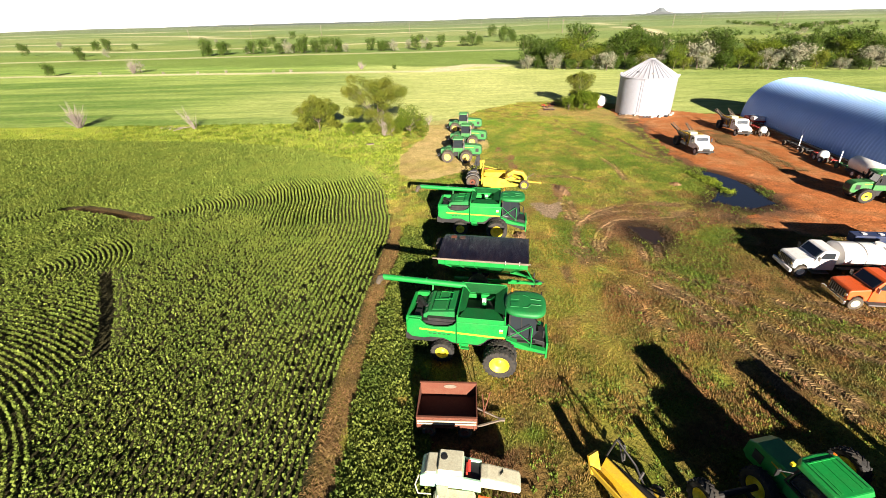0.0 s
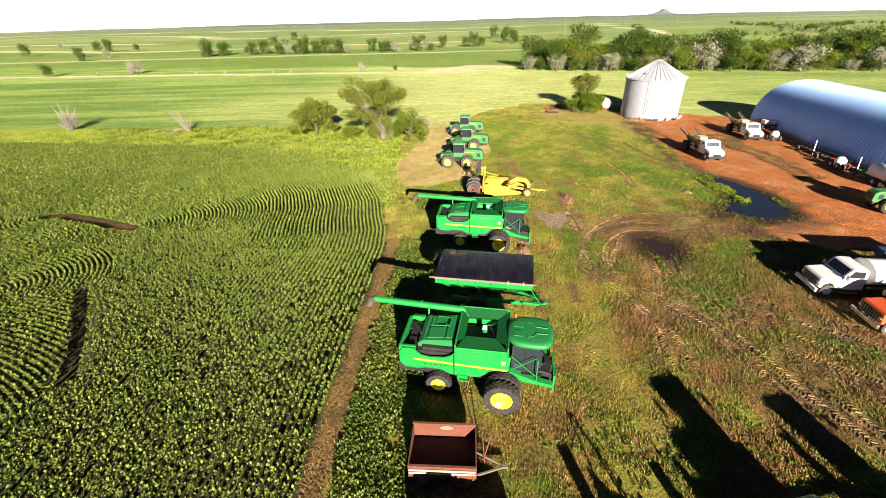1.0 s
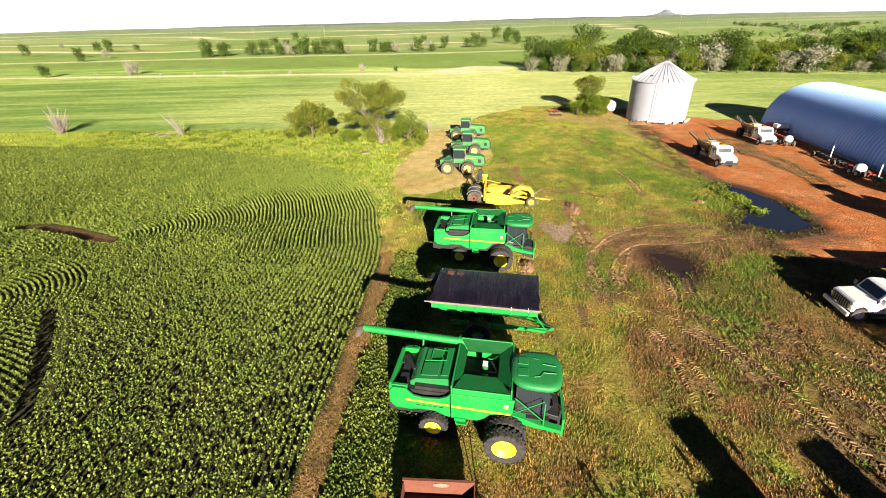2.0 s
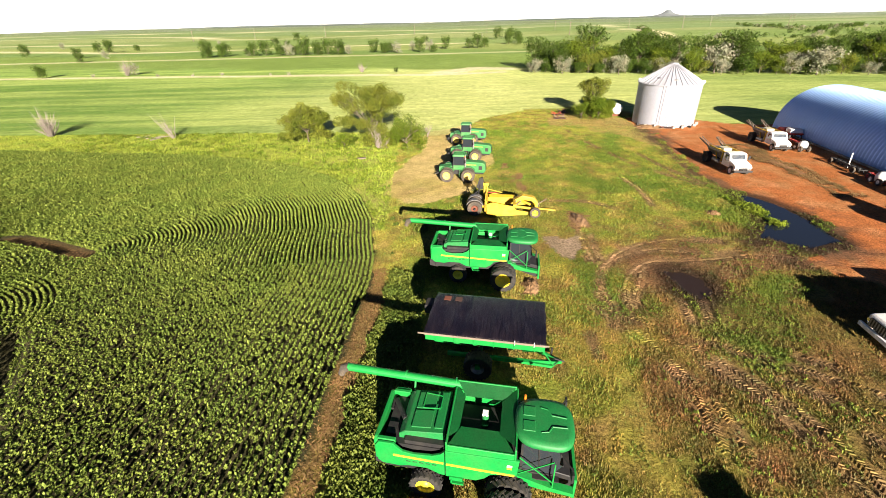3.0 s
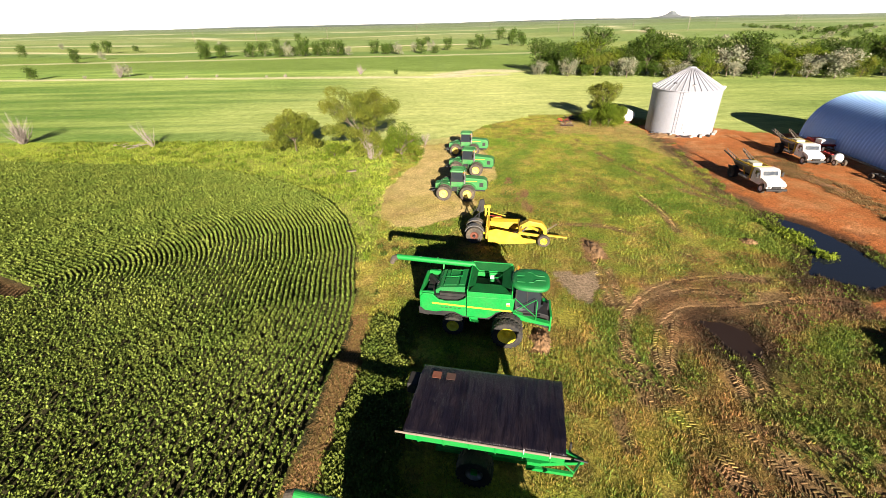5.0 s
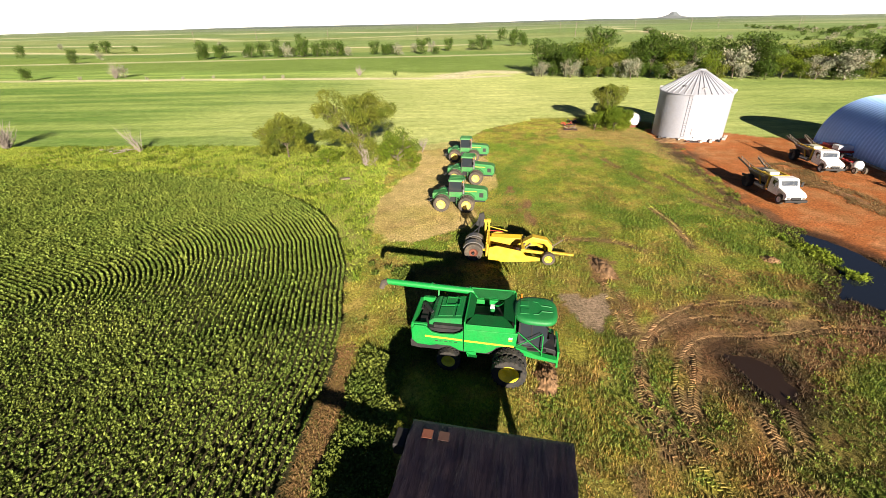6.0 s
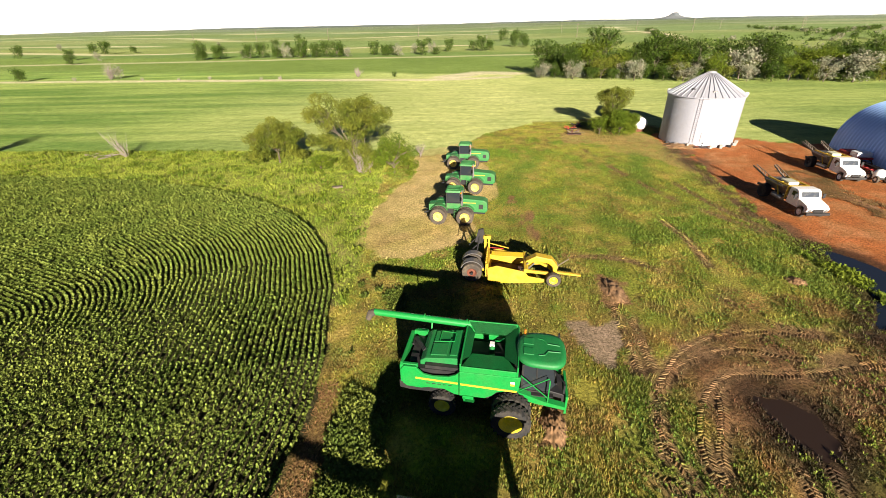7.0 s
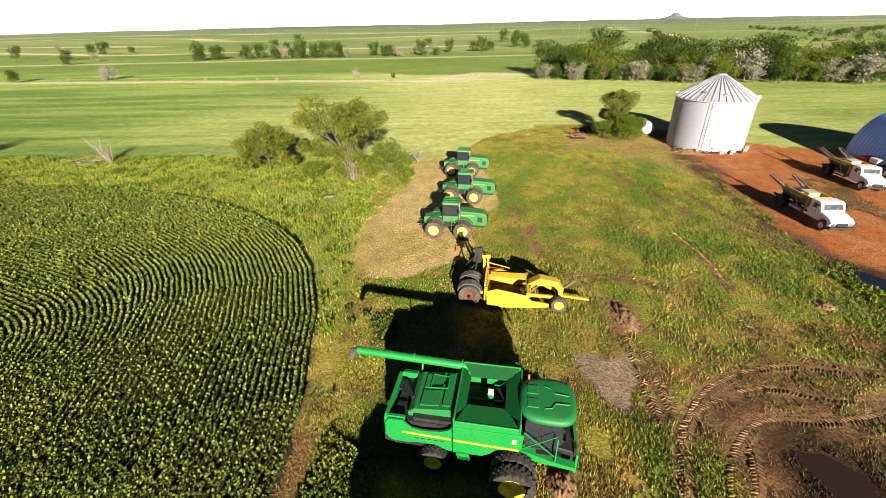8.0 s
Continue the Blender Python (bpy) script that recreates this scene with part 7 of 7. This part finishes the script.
tufts("grass_tufts", 165000, (-5, 40), (10, 46), green_yard, 3, 0.14, 0.04, 0.14, BLADE, "short rough green yard grass")
tufts("dry_grass", 190000, (-5, 40), (10, 46), dry_yard, 3, 0.13, 0.036, 0.12, BLADE_DRY, "short dry brown yard grass")
tufts("yard_grass", 92000, (-8, 45), (46, 112), green_yard, 3, 0.20, 0.06, 0.17, BLADE, "rough green grass over the open yard")
tufts("dry_yard_grass", 60000, (-8, 45), (46, 110), dry_yard, 3, 0.16, 0.04, 0.09, BLADE_DRY, "dry grass over the open yard")
tufts("weeds", 55000, (-8, 40), (8, 100), lush, 4, 0.12, 0.055, 0.10, BLADE_LUSH, "low leafy weeds over the yard", "weeds")
tufts("weed_clumps", 46000, (-3, 40), (12, 78), clumps, 6, 0.12, 0.062, 0.13, CLUMP, "clumps of broad-leaved green weeds over the yard", "weeds")
tufts("edge_weeds", 11000, (-5.3, -0.8), (8, 60), lambda x, y: (fractal(x, y, 3.0, 207) > 0.3 + 0.02 * np.maximum(y - 35, 0)) & (near_line(x, y, CROP_EDGE)[0] > 1.3 - 0.03 * np.maximum(y - 40, 0) + 0.9 * (fractal(x, y, 1.5, 208) - 0.5)), 7, 0.19, 0.10, 0.24, WEED_DARK, "leafy weeds beside the crop edge", "weeds")
tufts("tall_grass", 75000, (-110, 0), (50, 98), lambda x, y: zones(x, y)["belt"] > 0.5, 4, 0.2, 0.045, 0.24, TALL, "tall yellow-green grass round the field head")
tufts("belt_weeds", 7000, (-70, 0), (50, 96), lambda x, y: (zones(x, y)["belt"] > 0.5) & (fractal(x, y, 2.4, 261) > 0.52), 7, 0.3, 0.12, 0.34, LEAF_BRIGHT, "rank leafy weeds in the tall grass", "weeds")
tufts("straw_litter", 9000, (-7.5, -4), (8, 50), lambda x, y: zones(x, y)["edge"] > 0.5, 3, 0.28, 0.05, 0.07, STRAW, "dry straw litter along the crop edge", "straw")
tufts("puddle_weeds", 1300, (31.5, 36), (49, 58), lambda x, y: (near_line(x, y, [(32.6, 56.5), (33.3, 52.6), (33.8, 49.6), (32.6, 46.4)])[0] < 3.2 * (fractal(x, y, 1.8, 231) - 0.28)), 7, 0.26, 0.14, 0.26, LEAF_BRIGHT, "bright leafy weeds at the puddle's rim", "weeds")


# ---- wheel prints pressed into the soil ----
SOIL = plain("turned_soil", (0.198, 0.11, 0.046), 0.95, dirt=(0.245, 0.151, 0.086), amount=0.6, scale=0.8, bump=0.3)
PRINT = blade_material("printed_soil", (1.12, 1.08, 1.05))


def make_prints():
    pts, ax, ln = [], [], []
    r = random.Random(8)
    for line in TRACKS:
        if line[0][1] > 74:
            continue
        for (x0, y0), (x1, y1) in zip(line, line[1:]):
            d = Vector((x1 - x0, y1 - y0))
            n = max(1, round(d.length / 0.2))
            d.normalize()
            nrm = Vector((-d.y, d.x))
            for k in range(n):
                for side in (-1, 1):
                    u = (k + (0.5 if side > 0 else 0)) / n
                    c = Vector((x0 + (x1 - x0) * u, y0 + (y1 - y0) * u)) + nrm * side * 0.155 + Vector((r.gauss(0, 0.02), r.gauss(0, 0.02)))
                    pts.append(c)
                    ax.append((nrm * side + d * 0.6).normalized())
                    ln.append(r.uniform(0.13, 0.175))
    px, py = np.array([p.x for p in pts]), np.array([p.y for p in pts])
    wet = np.zeros(len(px), bool)
    for p, _ in PUDDLES:
        wet |= inside(px, py, p)
    wet |= zones(px, py)["red"] > 0.5
    ok = ~wet & (value_noise(px, py, 2.6, 33) > 0.22) & (rng.random(len(px)) > 0.12)
    tint = cover_at(px, py)
    ground_z = H[np.clip(np.searchsorted(gy, py), 0, len(gy) - 1), np.clip(np.searchsorted(gx, px), 0, len(gx) - 1)]
    verts, faces, cols = [], [], []
    for k in np.nonzero(ok)[0]:
        a, c, z0 = ax[k], pts[k], float(ground_z[k])
        bx = Vector((-a.y, a.x))
        h = r.uniform(0.025, 0.06)
        b = len(verts)
        for u, v, z in ((-1, -1, -0.08), (1, -1, -0.08), (1, 1, -0.08), (-1, 1, -0.08), (-0.85, -0.45, h), (0.85, -0.45, h * 0.8), (0.85, 0.45, h * 0.8), (-0.85, 0.45, h)):
            p = c + a * u * ln[k] + bx * v * 0.05
            verts.append((p.x, p.y, z0 + z))
        cols += [(*tint[k], 1.0)] * 8
        faces += [(b + 4, b + 5, b + 6, b + 7)] + [(b + j, b + (j + 1) % 4, b + 4 + (j + 1) % 4, b + 4 + j) for j in range(4)]
    me = bpy.data.meshes.new("tyre_prints")
    me.from_pydata(verts, [], faces)
    me.color_attributes.new("cover", "FLOAT_COLOR", "POINT").data.foreach_set("color", np.array(cols, dtype=np.float32).ravel())
    me.materials.append(PRINT)
    tagged(new("tyre_prints", me), "chevron tyre prints pressed in brown soil", "tracks", kind="stuff")


make_prints()


STRAWY = plain("straw_and_dirt", (0.274, 0.122, 0.057), 0.95, dirt=(0.317, 0.194, 0.094), amount=0.7, scale=1.0, fine=5, bump=0.6)


def mound(name, x, y, rx, ry, h, mat, label, seed, category="soil heap"):
    bm = bmesh.new()
    bmesh.ops.create_grid(bm, x_segments=34, y_segments=34, size=1.0)
    for v in bm.verts:
        d = min(1.0, math.hypot(v.co.x, v.co.y))
        k = noise.noise(Vector((v.co.x * 3 + seed, v.co.y * 3, seed))) * 0.5 + noise.noise(Vector((v.co.x * 8 + seed, v.co.y * 8, seed))) * 0.4 + noise.noise(Vector((v.co.x * 19, v.co.y * 19 + seed, seed))) * 0.35
        z = h * (1 - d * d) * (1 + k) - 0.09 * d
        v.co = (v.co.x * rx * (1 + 0.35 * k), v.co.y * ry * (1 + 0.35 * k), z)
    th = part(name, bm, mat, None, label, True, category=category)
    th.matrix_basis = pose(x, y, 0)
    return th


mound("dirt_mound", 7.6, 39.4, 0.7, 1.4, 0.30, SOIL, "small heap of brown clods beside a combine", 3)
mound("dirt_mound", 14.7, 51.4, 1.0, 2.0, 0.22, SOIL, "low heap of turned brown soil in grass", 5)
mound("dirt_mound", 29.1, 52.4, 0.9, 0.9, 0.25, SOIL, "small heap of reddish soil in weeds", 7)
tufts("straw_scatter", 9000, (43.5, 51.5), (56, 79), lambda x, y: (np.abs(x - 47.3 - 0.06 * (y - 67)) < 3.0 * fractal(x, y, 2.0, 301) + 0.2) & (fractal(x, y, 1.3, 311) > 0.4), 3, 0.35, 0.08, 0.12, STRAW, "old straw scattered on red soil", "straw")
mound("straw_ridge", 47.3, 67.0, 1.0, 8.5, 0.10, STRAWY, "long low ridge of straw and dirt on red soil", 9)
mound("litter_bank", 40.5, 92.5, 4.0, 2.2, 0.35, SOIL, "litter and soil round the bin's foot", 11)


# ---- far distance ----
# glowing wall that stands in for the white sky over the horizon
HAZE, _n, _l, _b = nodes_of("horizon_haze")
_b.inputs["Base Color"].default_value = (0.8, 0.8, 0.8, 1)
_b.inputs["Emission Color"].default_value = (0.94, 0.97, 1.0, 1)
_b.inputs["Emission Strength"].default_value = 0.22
bm = bmesh.new()
low, high = [], []
for k in range(49):
    a = radians(-84 + 3.5 * k)
    low.append(bm.verts.new((4850 * math.sin(a), 4850 * math.cos(a), -120)))
    high.append(bm.verts.new((4850 * math.sin(a), 4850 * math.cos(a), 330)))
for k in range(48):
    bm.faces.new((low[k], low[k + 1], high[k + 1], high[k]))
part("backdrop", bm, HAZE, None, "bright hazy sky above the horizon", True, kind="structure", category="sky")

# haze of distance is part of this grey-blue base colour
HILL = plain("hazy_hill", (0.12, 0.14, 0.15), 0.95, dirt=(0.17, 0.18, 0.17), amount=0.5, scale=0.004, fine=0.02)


def make_butte():
    bm = bmesh.new()
    n = 48
    rings = []
    prof = [(0.0, 66), (16, 65), (26, 60), (40, 46), (75, 34), (120, 26), (220, 18), (420, 8), (640, -14)]
    for k in range(n):
        a = 2 * math.pi * k / n
        ring = []
        for r, z in prof:
            w = 1 + 0.22 * noise.noise(Vector((math.cos(a) * 1.7, math.sin(a) * 1.7, r * 0.01)))
            ring.append(bm.verts.new((r * w * math.cos(a), r * w * math.sin(a), z)))
        rings.append(ring)
    for k in range(n):
        a, b = rings[k], rings[(k + 1) % n]
        for j in range(len(prof) - 1):
            bm.faces.new((a[j], b[j], b[j + 1], a[j + 1]))
    bmesh.ops.remove_doubles(bm, verts=bm.verts, dist=0.01)
    bmesh.ops.recalc_face_normals(bm, faces=bm.faces)
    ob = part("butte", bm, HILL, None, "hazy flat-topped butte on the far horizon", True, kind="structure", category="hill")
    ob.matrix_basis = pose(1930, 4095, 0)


make_butte()


def make_pole(x, y):
    z = float(height(np.array([x]), np.array([y]))[0])
    th = thing("utility_pole", pose(x, y, z), "tall pale utility pole in far fields", "pole", "power line")
    bm = bmesh.new()
    rod(bm, (0, 0, -0.5), (0, 0, 14), 0.3, 0.22, seg=8)
    part("post", bm, WOOD, th)
    bm = bmesh.new()
    beam(bm, (-1.6, 0, 12.8), (1.6, 0, 12.8), 0.25, 0.25)
    part("crossarm", bm, WOOD, th)


for x, y in ((-330, 640), (-255, 660), (-165, 690), (-40, 740), (75, 780), (190, 800), (320, 820), (470, 840), (620, 850), (150, 560), (300, 600), (460, 640)):
    make_pole(x, y)


# ---- beside the bin ----
def make_fuel_tank():
    th = thing("fuel_tank", pose(37.4, 103.6, 0, 0, 0, 82), "white round-ended fuel tank on a steel stand", "tank")
    bm = bmesh.new()
    prof = [(0.0, -1.9), (0.5, -1.82), (0.9, -1.6), (1.05, -1.25), (1.05, 1.25), (0.9, 1.6), (0.5, 1.82), (0.0, 1.9)]
    lathe(bm, prof, 24, "y")
    bmesh.ops.transform(bm, matrix=Matrix.Translation((0, 0, 1.5)) @ Matrix.Rotation(math.pi / 2, 4, "Z"), verts=bm.verts)
    part("tank", bm, WHITE, th, smooth=True)
    for x in (-1.0, 1.0):
        bm = bmesh.new()
        prism(bm, [(-0.8, 0), (-0.7, 0.9), (0.7, 0.9), (0.8, 0)], x - 0.08, x + 0.08, "x")
        part("saddle", bm, RUST, th)
    bm = bmesh.new()
    rod(bm, (0.2, 0, 2.5), (0.2, 0, 2.7), 0.12, seg=10)
    part("cap", bm, STEEL, th)


make_fuel_tank()


def scrap(name, x, y, a, mat, label, bits, seed, category="scrap"):
    th = thing(name, pose(x, y, 0, 0, 0, a), label, category, "scrap iron")
    r = random.Random(seed)
    for k in range(bits):
        bm = bmesh.new()
        p = Vector((r.uniform(-1, 1), r.uniform(-0.6, 0.6), r.uniform(0.05, 0.5)))
        q = p + Vector((r.uniform(-1, 1), r.uniform(-0.5, 0.5), r.uniform(0.0, 0.5)))
        beam(bm, p, q, r.uniform(0.08, 0.2), r.uniform(0.06, 0.15))
        part("bar", bm, mat if k % 3 else RUST, th)
    bm = bmesh.new()
    box(bm, -1.2, 1.2, -0.5, 0.5, 0.0, 0.14)
    part("sled", bm, RUST_DARK, th)
    return th


scrap("scrap_iron", 25.8, 105.5, 10, RED, "rusty red implement scrap lying in grass", 9, 1)
scrap("scrap_iron", 27.2, 107.5, 40, BLACK, "dark rusted implement scrap", 9, 2)
scrap("scrap_iron", 25.2, 101.6, -8, WOOD, "pile of grey planks and scrap", 12, 3)
scrap("scrap_iron", 42.3, 91.2, -8, BLACK, "dark fan and pipes at the bin's foot", 7, 4)
for k in range(9):
    a = radians(200 + 16 * k)
    th = thing("block", pose(44.1 + 5.95 * math.cos(a), 96.6 + 5.95 * math.sin(a), 0, 0, 0, 50 * k), "pale concrete block at the bin's foot", "block", "foundation blocks")
    bm = bmesh.new()
    box(bm, -0.28, 0.28, -0.2, 0.2, 0, 0.32 + 0.1 * (k % 3))
    bevel(bm, 0.03)
    part("stone", bm, CONCRETE if k % 3 else BLACK, th)
# low brown boulder-like lump in the grass beyond the crop
th = thing("concrete_slab", pose(-11.6, 75.2, 0, 0, 0, 15), "low weathered brown lump in tall grass", "slab")
bm = bmesh.new()
box(bm, -0.7, 0.7, -0.3, 0.3, -0.1, 0.22)
bevel(bm, 0.08, 2)
part("slab", bm, BARK, th)


# ---- along the shed ----
def make_header(m, mat, label, length=6.0):
    th = thing("implement", m, label, "implement", "implements along the shed")
    bm = bmesh.new()
    beam(bm, (0, 0, 0.6), (length, 0, 0.6), 0.18, 0.18)
    beam(bm, (0, 0.9, 0.5), (length, 0.9, 0.5), 0.14, 0.14)
    for k in range(7):
        x = length * k / 6
        beam(bm, (x, 0, 0.6), (x, 0.9, 0.5), 0.1, 0.1)
    part("frame", bm, mat, th)
    for k in range(8):
        x = length * k / 7
        bm = bmesh.new()
        beam(bm, (x, 0.45, 0.55), (x + 0.1, 0.6, 0.05), 0.06, 0.1)
        part("tine", bm, BLACK, th)
    for x in (0.6, length - 0.6):
        wheel(th, x, -0.35, 0.38, 0.38, 0.22, 0.2, RUBBER_DUSTY, mat, lugs=0)
    return th


make_header(pose(56.6, 80.8, 0, 0, 0, -98), RED, "red tillage implement beside the shed", 5.0)
make_header(pose(54.6, 69.0, 0, 0, 0, -98), BLACK, "black folded implement beside the shed", 5.5)
make_header(pose(54.0, 62.5, 0, 0, 0, -98), RED, "red cultivator beside the shed", 4.0)
make_header(pose(53.2, 57.5, 0, 0, 0, -98), GREEN_TRACTOR, "green folded implement beside the shed", 7.0)


def make_white_tank(x, y, ln, r, label, standing=False):
    th = thing("liquid_tank", pose(x, y, 0, 0, 0, -98), label, "tank")
    bm = bmesh.new()
    if standing:
        lathe(bm, [(0, 1.5), (0.3, 1.48), (r * 0.8, 1.3), (r, 1.05), (r, 0.4), (0, 0.38)], 20)
    else:
        lathe(bm, [(0.0, -ln / 2), (r * 0.6, -ln / 2 + 0.1), (r, -ln / 2 + 0.5), (r, ln / 2 - 0.5), (r * 0.6, ln / 2 - 0.1), (0, ln / 2)], 22, "y")
        bmesh.ops.transform(bm, matrix=Matrix.Translation((0, 0, r + 0.65)) @ Matrix.Rotation(math.pi / 2, 4, "Z"), verts=bm.verts)
    part("tank", bm, POLY, th, smooth=True)
    bm = bmesh.new()
    box(bm, -ln / 2 + 0.2, ln / 2 - 0.2, -r * 0.8, r * 0.8, 0.4, 0.62)
    part("cradle", bm, BLACK, th)
    for xx in (-0.6, 0.6):
        for s, turn in ((-1, 0), (1, 180)):
            wheel(th, xx, s * r * 0.95, 0.42, 0.42, 0.25, 0.22, RUBBER_DUSTY, WHITE, lugs=0, turn=turn)


make_white_tank(52.6, 52.8, 5.0, 0.85, "large white plastic nurse tank on a trailer")
make_white_tank(54.9, 74.6, 1.6, 0.6, "small white plastic tank on an implement", True)
make_white_tank(53.3, 60.0, 1.8, 0.65, "white plastic saddle tank on an implement", True)
for x, y in ((54.6, 66.0), (53.6, 57.6)):
    th = thing("boom_post", pose(x, y, 0), "upright folded white boom section", "boom")
    bm = bmesh.new()
    beam(bm, (0, 0, 0), (0.2, 0.35, 2.0), 0.1, 0.08)
    part("section", bm, WHITE, th)


def make_red_trailer():
    th = thing("flat_trailer", pose(58.6, 80.4, 0, 0, 0, -98), "low red and white trailer close to the shed", "trailer")
    bm = bmesh.new()
    box(bm, -4.6, -0.6, -1.05, 1.05, 0.75, 1.0)
    bevel(bm, 0.03)
    part("bed", bm, RED, th)
    bm = bmesh.new()
    box(bm, -2.2, -0.8, -0.95, 0.95, 1.0, 1.65)
    bevel(bm, 0.12, 2)
    part("tool_box", bm, WHITE, th, "white tool box")
    bm = bmesh.new()
    box(bm, -4.4, -2.6, -0.9, 0.9, 1.0, 1.3)
    bevel(bm, 0.06, 2)
    part("load", bm, RED, th, "red boxed load")
    bm = bmesh.new()
    for s in (-1, 1):
        beam(bm, (-0.6, s * 0.8, 0.72), (0.9, 0, 0.6), 0.08, 0.12)
        beam(bm, (-0.6, s * 0.8, 0.68), (-4.6, s * 0.8, 0.68), 0.08, 0.14)
    part("drawbar", bm, BLACK, th)
    for s, turn in ((1, 180), (-1, 0)):
        wheel(th, -2.9, s * 1.05, 0.4, 0.4, 0.24, 0.22, RUBBER_DUSTY, WHITE, lugs=0, turn=turn)


make_red_trailer()
